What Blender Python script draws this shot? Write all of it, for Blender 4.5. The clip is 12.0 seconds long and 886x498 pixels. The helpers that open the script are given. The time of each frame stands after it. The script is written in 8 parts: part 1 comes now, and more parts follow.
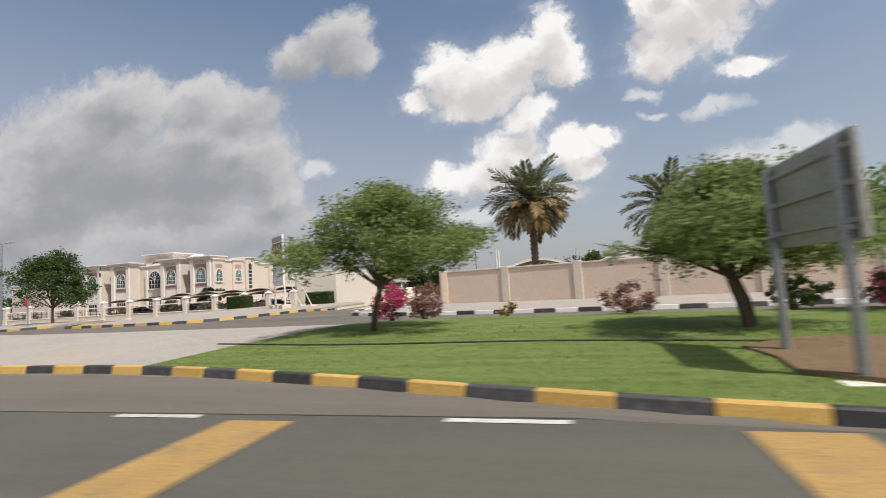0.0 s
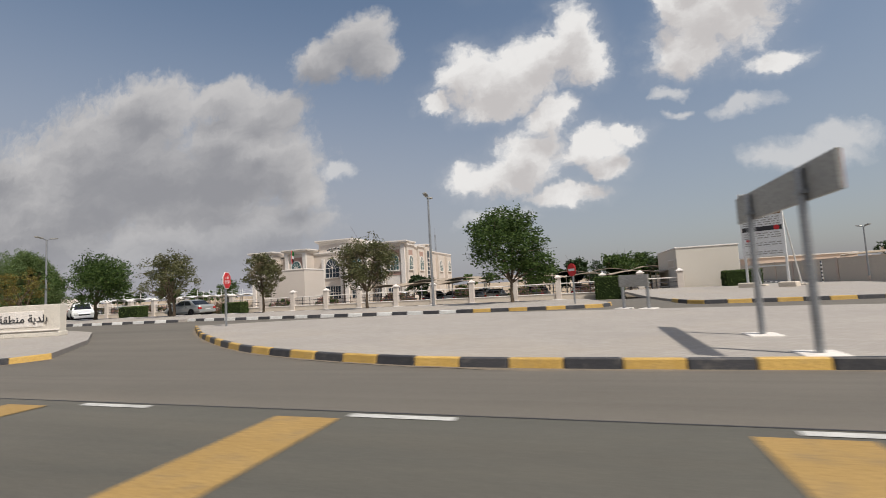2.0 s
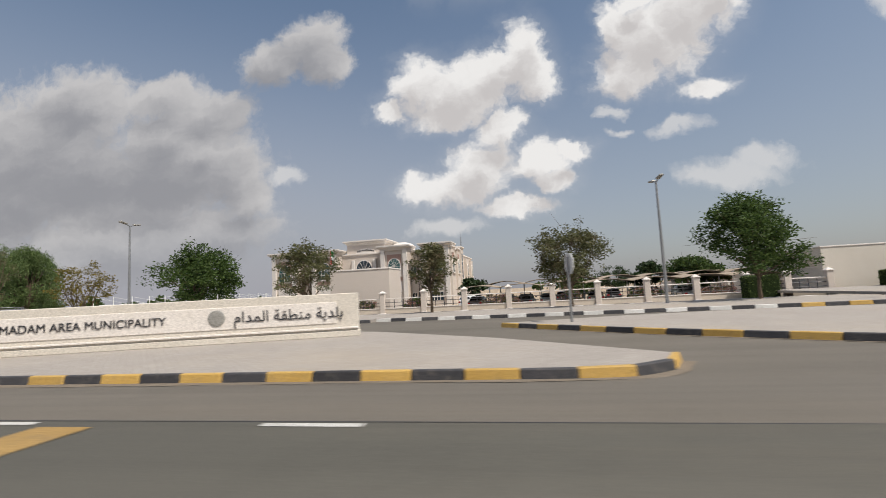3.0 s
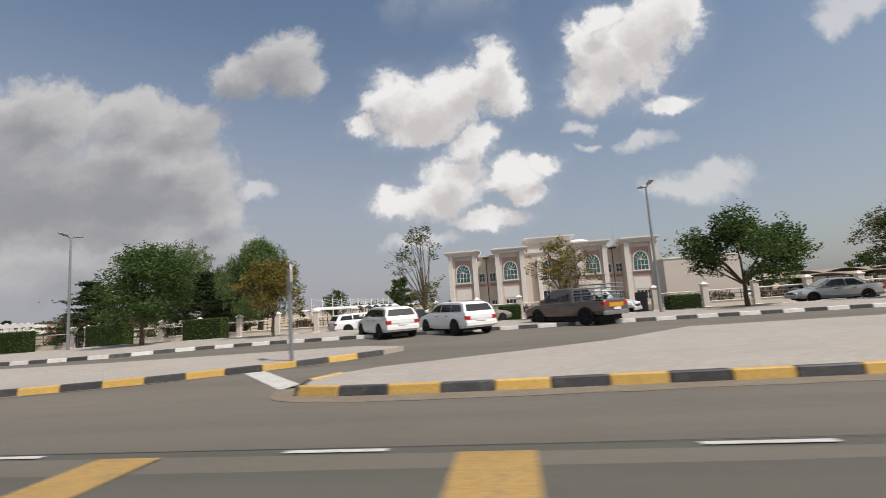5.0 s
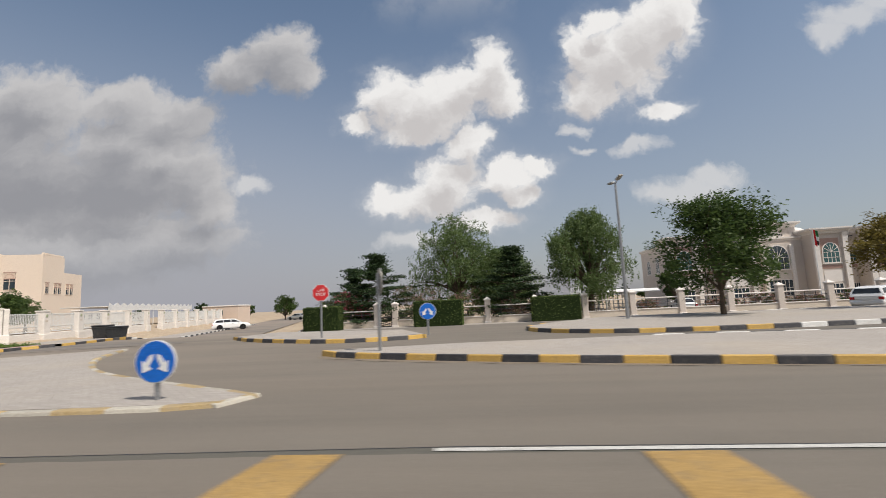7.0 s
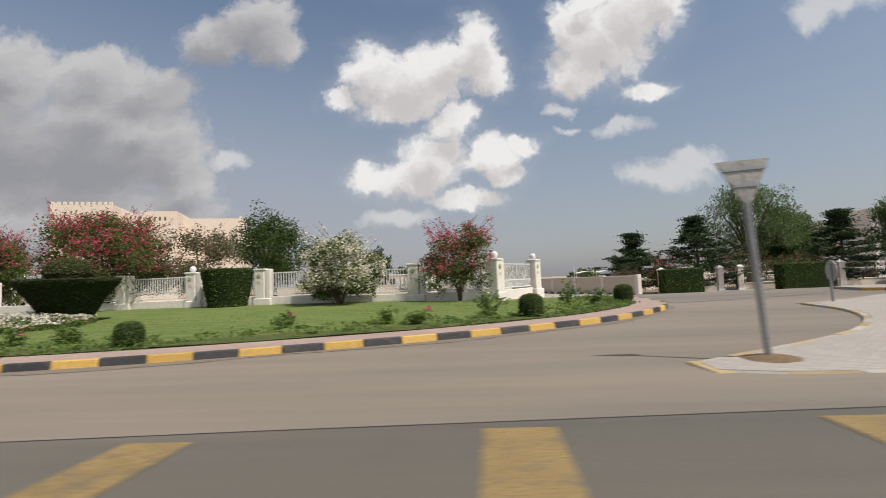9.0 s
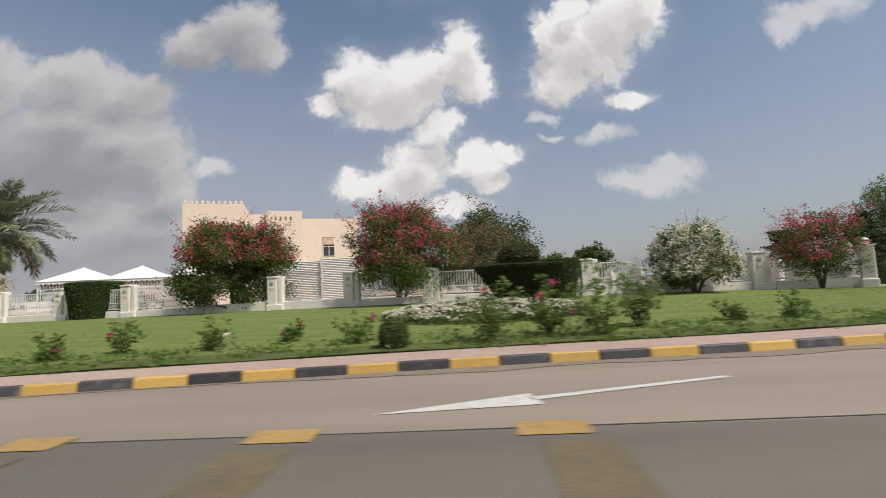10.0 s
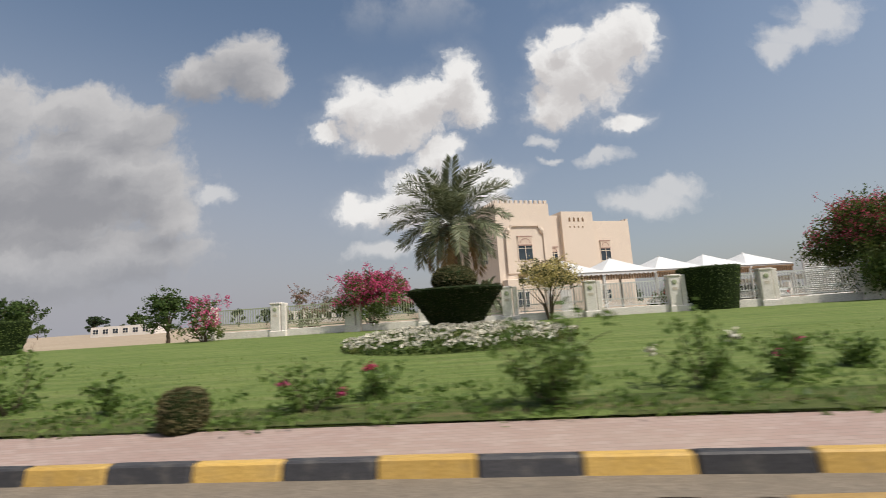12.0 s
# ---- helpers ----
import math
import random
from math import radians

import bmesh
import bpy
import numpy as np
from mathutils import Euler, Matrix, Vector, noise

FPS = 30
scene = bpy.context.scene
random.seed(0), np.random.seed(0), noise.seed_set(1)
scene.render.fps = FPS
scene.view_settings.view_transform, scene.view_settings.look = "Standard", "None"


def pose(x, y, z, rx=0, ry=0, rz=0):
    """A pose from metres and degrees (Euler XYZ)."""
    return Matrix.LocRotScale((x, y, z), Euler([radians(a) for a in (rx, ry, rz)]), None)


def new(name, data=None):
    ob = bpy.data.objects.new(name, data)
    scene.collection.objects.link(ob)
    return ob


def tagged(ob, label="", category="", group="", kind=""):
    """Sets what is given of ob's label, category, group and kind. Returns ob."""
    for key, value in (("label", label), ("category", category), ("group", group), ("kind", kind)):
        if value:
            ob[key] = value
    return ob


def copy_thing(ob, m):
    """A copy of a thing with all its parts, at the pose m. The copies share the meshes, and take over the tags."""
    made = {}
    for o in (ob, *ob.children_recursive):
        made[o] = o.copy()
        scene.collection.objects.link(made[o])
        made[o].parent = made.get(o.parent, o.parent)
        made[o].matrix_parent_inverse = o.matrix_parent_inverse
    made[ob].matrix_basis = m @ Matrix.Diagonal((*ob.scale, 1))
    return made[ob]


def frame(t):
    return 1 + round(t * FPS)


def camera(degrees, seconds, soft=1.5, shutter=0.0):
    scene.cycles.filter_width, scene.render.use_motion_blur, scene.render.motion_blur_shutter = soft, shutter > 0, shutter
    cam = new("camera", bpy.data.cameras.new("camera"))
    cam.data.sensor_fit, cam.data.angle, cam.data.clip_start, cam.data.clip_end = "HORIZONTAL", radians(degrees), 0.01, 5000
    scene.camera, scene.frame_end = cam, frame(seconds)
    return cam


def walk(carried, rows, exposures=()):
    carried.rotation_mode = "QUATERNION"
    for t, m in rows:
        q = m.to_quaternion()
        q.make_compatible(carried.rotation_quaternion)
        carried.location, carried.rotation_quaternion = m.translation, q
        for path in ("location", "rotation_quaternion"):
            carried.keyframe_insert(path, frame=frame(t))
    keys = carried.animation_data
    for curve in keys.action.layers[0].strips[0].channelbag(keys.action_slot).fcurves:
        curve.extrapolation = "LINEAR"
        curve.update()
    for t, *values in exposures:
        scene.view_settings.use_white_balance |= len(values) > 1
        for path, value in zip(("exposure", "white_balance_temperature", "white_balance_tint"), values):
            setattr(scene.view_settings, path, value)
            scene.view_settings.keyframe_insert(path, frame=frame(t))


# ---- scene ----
# the camera's way: a car window passing at about 18 m/s
cam = camera(88.32, 12.0, soft=0.5, shutter=0.15)
PATH = [
    (0.0, pose(0.00, 0.00, 1.45, 94.31, 3.52, 15.11)),
    (0.5, pose(-9.65, -0.14, 1.45, 92.99, 3.50, 16.82)),
    (1.0, pose(-18.90, -0.24, 1.45, 92.21, 3.87, 17.83)),
    (1.5, pose(-27.87, -0.20, 1.45, 92.50, 3.83, 19.35)),
    (2.0, pose(-36.63, -0.12, 1.45, 94.54, 3.15, 17.67)),
    (2.5, pose(-44.74, -0.12, 1.45, 95.01, 3.03, 14.06)),
    (4.5, pose(-81.46, -0.10, 1.45, 96.68, 3.35, 8.94)),
    (5.0, pose(-90.27, 0.08, 1.45, 96.86, 3.96, 8.32)),
    (5.5, pose(-98.57, 0.06, 1.45, 97.62, 4.11, 8.13)),
    (6.0, pose(-107.52, 0.39, 1.45, 98.10, 3.67, 8.54)),
    (6.5, pose(-116.88, 0.68, 1.45, 97.27, 2.97, 7.90)),
    (7.0, pose(-125.61, 0.82, 1.45, 96.76, 2.80, 7.33)),
    (9.0, pose(-159.85, -1.08, 1.45, 94.02, 2.52, 5.18)),
    (9.5, pose(-169.20, -1.87, 1.45, 94.29, 2.82, 4.08)),
    (10.0, pose(-178.98, -1.92, 1.45, 94.76, 2.95, 3.42)),
    (10.5, pose(-188.78, -1.79, 1.45, 95.38, 2.82, 3.16)),
    (11.0, pose(-198.42, -1.41, 1.45, 95.74, 2.94, 3.05)),
    (11.5, pose(-207.62, -0.74, 1.45, 96.30, 2.38, 2.71)),
    (12.0, pose(-216.07, 0.00, 1.45, 97.73, 3.75, 3.73)),
]
walk(cam, PATH, [(0.0, 0.16), (0.5, 0.10), (1.5, 0.0), (2.0, -0.06), (2.5, -0.03), (4.5, 0.0), (12.0, 0.0)])
# ---- light: high sun over the right shoulder, blue sky with fair-weather clouds, dusty haze to the west ----
SUN_WAY = Vector((0.60, -0.36, 1.0)).normalized()
sun = new("sun", bpy.data.lights.new("sun", "SUN"))
sun.data.energy, sun.data.angle, sun.data.color = 4.25, radians(0.53), (1.0, 0.935, 0.85)
sun.rotation_euler = SUN_WAY.to_track_quat("Z", "Y").to_euler()

world = bpy.data.worlds.new("sky")
scene.world = world
world.use_nodes = True
WT = world.node_tree
WT.nodes.clear()


def wnode(kind, **props):
    n = WT.nodes.new(kind)
    for k, v in props.items():
        if k == "operation":
            n.operation = v
        elif k == "noise":
            n.inputs["Scale"].default_value, n.inputs["Detail"].default_value, n.inputs["Roughness"].default_value = v
    return n


def wlink(a, b):
    WT.links.new(a, b)


def wmath(op, a, b=None, c=None):
    n = wnode("ShaderNodeMath", operation=op)
    for k, v in enumerate((a, b, c)):
        if v is None:
            continue
        if isinstance(v, (int, float)):
            n.inputs[k].default_value = v
        else:
            wlink(v, n.inputs[k])
    return n.outputs[0]


def wrange(value, a, b, c=0.0, d=1.0):
    n = WT.nodes.new("ShaderNodeMapRange")
    n.interpolation_type = "SMOOTHSTEP"
    wlink(value, n.inputs[0])
    for k, v in zip((1, 2, 3, 4), (a, b, c, d)):
        n.inputs[k].default_value = v
    return n.outputs[0]


def wmix(f, a, b):
    n = WT.nodes.new("ShaderNodeMix")
    n.data_type = "RGBA"
    for k, v in ((0, f), (6, a), (7, b)):
        if isinstance(v, tuple):
            n.inputs[k].default_value = (*v, 1)
        else:
            wlink(v, n.inputs[k])
    return n.outputs[2]


sky = WT.nodes.new("ShaderNodeTexSky")
sky.sky_type, sky.sun_disc = "NISHITA", False
sky.sun_elevation = math.asin(SUN_WAY.z)
sky.sun_rotation = math.atan2(SUN_WAY.x, SUN_WAY.y)
sky.dust_density, sky.air_density = 2.2, 1.0
coord = WT.nodes.new("ShaderNodeTexCoord")
parts_xyz = WT.nodes.new("ShaderNodeSeparateXYZ")
wlink(coord.outputs["Generated"], parts_xyz.inputs[0])
DX, DY, DZ = parts_xyz.outputs
ahead = wmath("MAXIMUM", DY, 0.12)
uu, vv = wmath("DIVIDE", DX, ahead), wmath("DIVIDE", DZ, ahead)
flat = WT.nodes.new("ShaderNodeCombineXYZ")
wlink(uu, flat.inputs[0])
wlink(vv, flat.inputs[1])
UV = flat.outputs[0]


def wnoise(scale, detail, rough, vector):
    n = wnode("ShaderNodeTexNoise", noise=(scale, detail, rough))
    wlink(vector, n.inputs["Vector"])
    return n


# edges are frayed by pushing the place with two sizes of noise
fray = wnoise(11.0, 7.0, 0.62, UV)
push = WT.nodes.new("ShaderNodeVectorMath")
push.operation = "MULTIPLY_ADD"
wlink(fray.outputs["Color"], push.inputs[0])
push.inputs[1].default_value = (0.11, 0.09, 0.0)
wlink(UV, push.inputs[2])
shift = WT.nodes.new("ShaderNodeVectorMath")
shift.operation = "SUBTRACT"
wlink(push.outputs[0], shift.inputs[0])
shift.inputs[1].default_value = (0.055, 0.045, 0.0)
PLACE = shift.outputs[0]


def puffs(rows, place=None):
    """The depth of a cloud made of round puffs: the largest of 1 - r over its puffs."""
    best = None
    for u, v, ru, rv in rows:
        sub = WT.nodes.new("ShaderNodeVectorMath")
        sub.operation = "SUBTRACT"
        wlink(place or PLACE, sub.inputs[0])
        sub.inputs[1].default_value = (u, v, 0)
        mul = WT.nodes.new("ShaderNodeVectorMath")
        mul.operation = "MULTIPLY"
        wlink(sub.outputs[0], mul.inputs[0])
        mul.inputs[1].default_value = (1 / ru, 1 / rv, 0)
        ln = WT.nodes.new("ShaderNodeVectorMath")
        ln.operation = "LENGTH"
        wlink(mul.outputs[0], ln.inputs[0])
        one = wmath("SUBTRACT", 1.25, ln.outputs["Value"])
        best = one if best is None else wmath("SMOOTH_MAX", best, one, 0.4)
    return best


def top_of(a, b):
    return wmath("MAXIMUM", a, b)


CLOUD_MIDDLE = [(-0.142, 0.456, 0.143, 0.076), (0.008, 0.518, 0.057, 0.076), (-0.235, 0.482, 0.074, 0.063), (-0.307, 0.422, 0.041, 0.022),
                      (-0.172, 0.398, 0.092, 0.034), (0.029, 0.467, 0.05, 0.061), (-0.059, 0.493, 0.077, 0.055)]
CLOUD_LOWER = [(-0.051, 0.356, 0.057, 0.047), (-0.102, 0.275, 0.076, 0.059), (-0.144, 0.24, 0.102, 0.05), (-0.236, 0.239, 0.065, 0.032),
                     (0.025, 0.274, 0.073, 0.045), (0.089, 0.293, 0.054, 0.021), (0.058, 0.232, 0.048, 0.028), (-0.034, 0.178, 0.086, 0.023)]
CLOUD_UPPER = [(0.296, 0.516, 0.105, 0.093), (0.363, 0.572, 0.092, 0.08), (0.415, 0.604, 0.058, 0.067), (0.227, 0.446, 0.077, 0.053),
                     (0.215, 0.555, 0.048, 0.068), (0.258, 0.61, 0.048, 0.034), (0.375, 0.392, 0.051, 0.025)]
CLOUD_BITS = [(0.182, 0.366, 0.026, 0.013), (0.307, 0.316, 0.057, 0.016), (0.189, 0.32, 0.018, 0.009), (-0.581, 0.304, 0.041, 0.024),
                    (-0.189, 0.141, 0.076, 0.02)]
CLOUD_SMALL = [(0.408, 0.213, 0.098, 0.031), (0.466, 0.231, 0.049, 0.024), (0.351, 0.207, 0.05, 0.017), (0.757, 0.553, 0.062, 0.038),
                     (0.714, 0.525, 0.037, 0.028), (0.83, 0.60, 0.08, 0.05)]
CLOUD_LEFT = [(-0.5, 0.63, 0.088, 0.068), (-0.458, 0.571, 0.065, 0.052), (-0.606, 0.593, 0.09, 0.057), (-0.807, 0.485, 0.139, 0.068),
                    (-0.936, 0.548, 0.144, 0.054)]
CLOUD_BANK = [(-0.884, 0.34, 0.259, 0.088), (-0.729, 0.33, 0.09, 0.072), (-1.041, 0.276, 0.312, 0.074), (-1.194, 0.366, 0.199, 0.092),
                    (-0.685, 0.255, 0.074, 0.049), (-1.204, 0.552, 0.203, 0.112), (-0.806, 0.397, 0.138, 0.074), (-0.92, 0.44, 0.16, 0.09), (-1.05, 0.16, 0.4, 0.1), (-0.8, 0.17, 0.2, 0.06), (-1.4, 0.42, 0.36, 0.22), (-1.75, 0.3, 0.5, 0.25)]

HIGHER = WT.nodes.new("ShaderNodeVectorMath")
HIGHER.operation = "ADD"
wlink(PLACE, HIGHER.inputs[0])
HIGHER.inputs[1].default_value = (0.018, 0.055, 0.0)


def heap(place):
    """The fair-weather clouds, and the bank in the west."""
    east = top_of(top_of(puffs(CLOUD_MIDDLE, place), puffs(CLOUD_LOWER, place)), puffs(CLOUD_UPPER, place))
    return east, top_of(puffs(CLOUD_LEFT, place), puffs(CLOUD_BANK, place))


bright, west = heap(PLACE)
bright_above, west_above = heap(HIGHER.outputs[0])
# scattered clouds over the rest of the sky, beside, above and behind the view
dome = wnoise(2.6, 7.0, 0.6, coord.outputs["Generated"])
away = wmath("MAXIMUM", wrange(DY, 0.5, 0.15), wrange(DZ, 0.52, 0.7))
scatter = wmath("MULTIPLY", wrange(dome.outputs[0], 0.52, 0.64), away)
grain = wnoise(26.0, 6.0, 0.62, PLACE)
cover_b = wrange(wmath("ADD", bright, wmath("MULTIPLY", wmath("SUBTRACT", grain.outputs[0], 0.5), 1.1)), 0.06, 0.62)
thin = top_of(puffs(CLOUD_SMALL), puffs(CLOUD_BITS))
cover_s = wrange(wmath("ADD", thin, wmath("MULTIPLY", wmath("SUBTRACT", grain.outputs[0], 0.5), 1.2)), -0.2, 0.85, 0.0, 0.72)
veil = wrange(wmath("ADD", bright, wmath("MULTIPLY", wmath("SUBTRACT", fray.outputs[0], 0.5), 1.3)), -0.5, 0.45, 0.0, 0.16)
cover_w = wrange(wmath("ADD", west, wmath("MULTIPLY", wmath("SUBTRACT", grain.outputs[0], 0.5), 0.8)), 0.0, 0.55, 0.0, 0.94)

# shading inside the clouds: bright billows where little cloud lies above, a soft grey underside
billow = wnoise(15.0, 5.0, 0.6, PLACE)
lumps = wmath("MULTIPLY", wmath("SUBTRACT", billow.outputs[0], 0.5), 1.5)
tone = wrange(wmath("ADD", bright_above, lumps), 1.15, 0.0)
white_c = wmix(tone, (0.575, 0.55, 0.545), (0.85, 0.835, 0.82))
flatn = WT.nodes.new("ShaderNodeMapping")
flatn.inputs["Scale"].default_value = (2.2, 5.5, 1.0)
wlink(PLACE, flatn.inputs[0])
layers = wnoise(1.0, 5.0, 0.55, flatn.outputs[0])
soft_tone = wrange(wmath("ADD", wmath("MULTIPLY", west_above, 0.55), wmath("MULTIPLY", wmath("SUBTRACT", layers.outputs[0], 0.5), 1.9)), 0.75, -0.25)
grey_c = wmix(soft_tone, (0.30, 0.30, 0.32), (0.60, 0.585, 0.58))

sky_s = WT.nodes.new("ShaderNodeMix")
sky_s.data_type, sky_s.blend_type = "RGBA", "MULTIPLY"
sky_s.inputs[0].default_value = 1.0
wlink(sky.outputs[0], sky_s.inputs[6])
sky_s.inputs[7].default_value = (0.122, 0.121, 0.114, 1)
# dusty haze: thick to the west, thin to the east, densest near the horizon
low = wrange(DZ, 0.62, 0.0)
westness = wrange(uu, 0.45, -0.75)
haze_f = wmath("MULTIPLY", low, wmath("ADD", 0.56, wmath("MULTIPLY", westness, 0.40)))
hazed = wmix(haze_f, sky_s.outputs[2], (0.375, 0.375, 0.415))
# the foot of the bank melts into the haze
with_west = wmix(wmath("MULTIPLY", cover_w, wrange(vv, 0.02, 0.24, 0.25, 1.0)), hazed, grey_c)
with_veil = wmix(veil, with_west, (0.60, 0.60, 0.62))
with_small = wmix(cover_s, with_veil, (0.70, 0.69, 0.685))
with_bright = wmix(cover_b, with_small, white_c)
full = wmix(scatter, with_bright, (0.62, 0.61, 0.61))
bg = WT.nodes.new("ShaderNodeBackground")
wlink(full, bg.inputs[0])
bg.inputs[1].default_value = 1.0
wout = WT.nodes.new("ShaderNodeOutputWorld")
wlink(bg.outputs[0], wout.inputs[0])
scene.view_settings.exposure = 0.0

# ---- materials ----
def material(name):
    m = bpy.data.materials.new(name)
    m.use_nodes = True
    nt = m.node_tree
    nt.nodes.clear()
    out = nt.nodes.new("ShaderNodeOutputMaterial")
    sh = nt.nodes.new("ShaderNodeBsdfPrincipled")
    nt.links.new(sh.outputs[0], out.inputs[0])
    return m, nt, sh


def mix_rgb(nt, f, a, b, blend="MIX"):
    n = nt.nodes.new("ShaderNodeMix")
    n.data_type, n.blend_type = "RGBA", blend
    for k, v in ((0, f), (6, a), (7, b)):
        if isinstance(v, (int, float)):
            n.inputs[k].default_value = v
        elif isinstance(v, tuple):
            n.inputs[k].default_value = (*v, 1)
        else:
            nt.links.new(v, n.inputs[k])
    return n.outputs[2]


def noise_of(nt, scale, detail=4.0, rough=0.6, vector=None):
    n = nt.nodes.new("ShaderNodeTexNoise")
    n.inputs["Scale"].default_value, n.inputs["Detail"].default_value, n.inputs["Roughness"].default_value = scale, detail, rough
    if vector is not None:
        nt.links.new(vector, n.inputs["Vector"])
    return n.outputs[0]


def ramp_of(nt, value, a, b):
    n = nt.nodes.new("ShaderNodeMapRange")
    n.inputs[1].default_value, n.inputs[2].default_value = a, b
    nt.links.new(value, n.inputs[0])
    return n.outputs[0]


def world_place(nt):
    return nt.nodes.new("ShaderNodeNewGeometry").outputs["Position"]


def bumpy(nt, sh, value, strength, distance):
    n = nt.nodes.new("ShaderNodeBump")
    n.inputs["Strength"].default_value, n.inputs["Distance"].default_value = strength, distance
    nt.links.new(value, n.inputs["Height"])
    nt.links.new(n.outputs[0], sh.inputs["Normal"])


def surface(name, a, b, rough=0.8, big=0.35, small=14.0, dirt=None, dirt_amount=0.4, bump=0.25, depth=0.01, metal=0.0, spec=0.3, vary=0.0):
    """Two colours mixed by a broad noise, fine grain, blotches of dirt, fine relief; vary: spread between pieces."""
    m, nt, sh = material(name)
    pos = world_place(nt)
    col = mix_rgb(nt, ramp_of(nt, noise_of(nt, big, 5, 0.62, pos), 0.32, 0.68), a, b)
    fine = noise_of(nt, small, 5, 0.65, pos)
    dark = tuple(c * 0.72 for c in a)
    col = mix_rgb(nt, ramp_of(nt, fine, 0.62, 0.35), col, dark)
    if dirt:
        col = mix_rgb(nt, mix_to(nt, ramp_of(nt, noise_of(nt, big * 3.1, 6, 0.7, pos), 0.52, 0.74), dirt_amount), col, dirt)
    if vary:
        info = nt.nodes.new("ShaderNodeObjectInfo")
        hsv = nt.nodes.new("ShaderNodeHueSaturation")
        nt.links.new(col, hsv.inputs["Color"])
        mr = nt.nodes.new("ShaderNodeMapRange")
        mr.inputs[3].default_value, mr.inputs[4].default_value = 1 - vary, 1 + vary
        nt.links.new(info.outputs["Random"], mr.inputs[0])
        nt.links.new(mr.outputs[0], hsv.inputs["Value"])
        col = hsv.outputs[0]
    nt.links.new(col, sh.inputs["Base Color"])
    sh.inputs["Roughness"].default_value, sh.inputs["Metallic"].default_value = rough, metal
    sh.inputs["Specular IOR Level"].default_value = spec
    if bump:
        bumpy(nt, sh, fine, bump, depth)
    return m


def mix_to(nt, value, top):
    n = nt.nodes.new("ShaderNodeMath")
    n.operation = "MULTIPLY"
    nt.links.new(value, n.inputs[0])
    n.inputs[1].default_value = top
    return n.outputs[0]


def leaf_material(name, dark, light, warm=None, rough=0.55, through_light=0.35):
    """Leaves: each one its own shade, some light passing through."""
    m, nt, sh = material(name)
    geo = nt.nodes.new("ShaderNodeNewGeometry")
    rnd = geo.outputs["Random Per Island"]
    col = mix_rgb(nt, rnd, dark, light)
    if warm:
        col = mix_rgb(nt, ramp_of(nt, noise_of(nt, 0.9, 3, 0.6, geo.outputs["Position"]), 0.5, 0.7), col, warm)
    nt.links.new(col, sh.inputs["Base Color"])
    sh.inputs["Roughness"].default_value = rough
    sh.inputs["Specular IOR Level"].default_value = 0.25
    tr = nt.nodes.new("ShaderNodeBsdfTranslucent")
    nt.links.new(col, tr.inputs[0])
    ms = nt.nodes.new("ShaderNodeMixShader")
    ms.inputs[0].default_value = through_light
    nt.links.new(sh.outputs[0], ms.inputs[1])
    nt.links.new(tr.outputs[0], ms.inputs[2])
    nt.links.new(ms.outputs[0], nt.nodes["Material Output"].inputs[0])
    return m


def asphalt_material(name, a, b, sand=0.8):
    m, nt, sh = material(name)
    pos = world_place(nt)
    st = nt.nodes.new("ShaderNodeMapping")
    st.inputs["Scale"].default_value = (0.06, 0.55, 1.0)
    nt.links.new(pos, st.inputs[0])
    lanes = noise_of(nt, 1.0, 4, 0.55, st.outputs[0])
    col = mix_rgb(nt, ramp_of(nt, lanes, 0.3, 0.7), a, b)
    col = mix_rgb(nt, mix_to(nt, ramp_of(nt, noise_of(nt, 0.7, 6, 0.7, pos), 0.5, 0.75), 0.35), col, tuple(c * 0.75 for c in a))
    wide = nt.nodes.new("ShaderNodeMapping")
    wide.inputs["Scale"].default_value = (0.02, 2.2, 1.0)
    nt.links.new(pos, wide.inputs[0])
    col = mix_rgb(nt, mix_to(nt, ramp_of(nt, noise_of(nt, 1.0, 5, 0.65, wide.outputs[0]), 0.5, 0.72), 0.28), col, tuple(c * 0.62 for c in a))
    col = mix_rgb(nt, mix_to(nt, ramp_of(nt, noise_of(nt, 0.35, 7, 0.7, st.outputs[0]), 0.55, 0.75), 0.35), col, (0.20, 0.165, 0.12))
    # wind-blown sand lies on the western stretch
    xyz = nt.nodes.new("ShaderNodeSeparateXYZ")
    nt.links.new(pos, xyz.inputs[0])
    sandy = nt.nodes.new("ShaderNodeMapRange")
    nt.links.new(xyz.outputs[0], sandy.inputs[0])
    for k, v in ((1, -112.0), (2, -160.0), (3, 0.06 * sand), (4, sand)):
        sandy.inputs[k].default_value = v
    drift = nt.nodes.new("ShaderNodeMath")
    drift.operation = "MULTIPLY"
    nt.links.new(sandy.outputs[0], drift.inputs[0])
    nt.links.new(ramp_of(nt, noise_of(nt, 0.6, 5, 0.6, st.outputs[0]), 0.2, 0.6), drift.inputs[1])
    col = mix_rgb(nt, drift.outputs[0], col, (0.29, 0.235, 0.185))
    grit = noise_of(nt, 60.0, 3, 0.7, pos)
    col = mix_rgb(nt, mix_to(nt, ramp_of(nt, grit, 0.45, 0.75), 0.5), col, tuple(c * 1.6 for c in b))
    nt.links.new(col, sh.inputs["Base Color"])
    sh.inputs["Roughness"].default_value = 0.82
    sh.inputs["Specular IOR Level"].default_value = 0.35
    bumpy(nt, sh, grit, 0.35, 0.006)
    return m


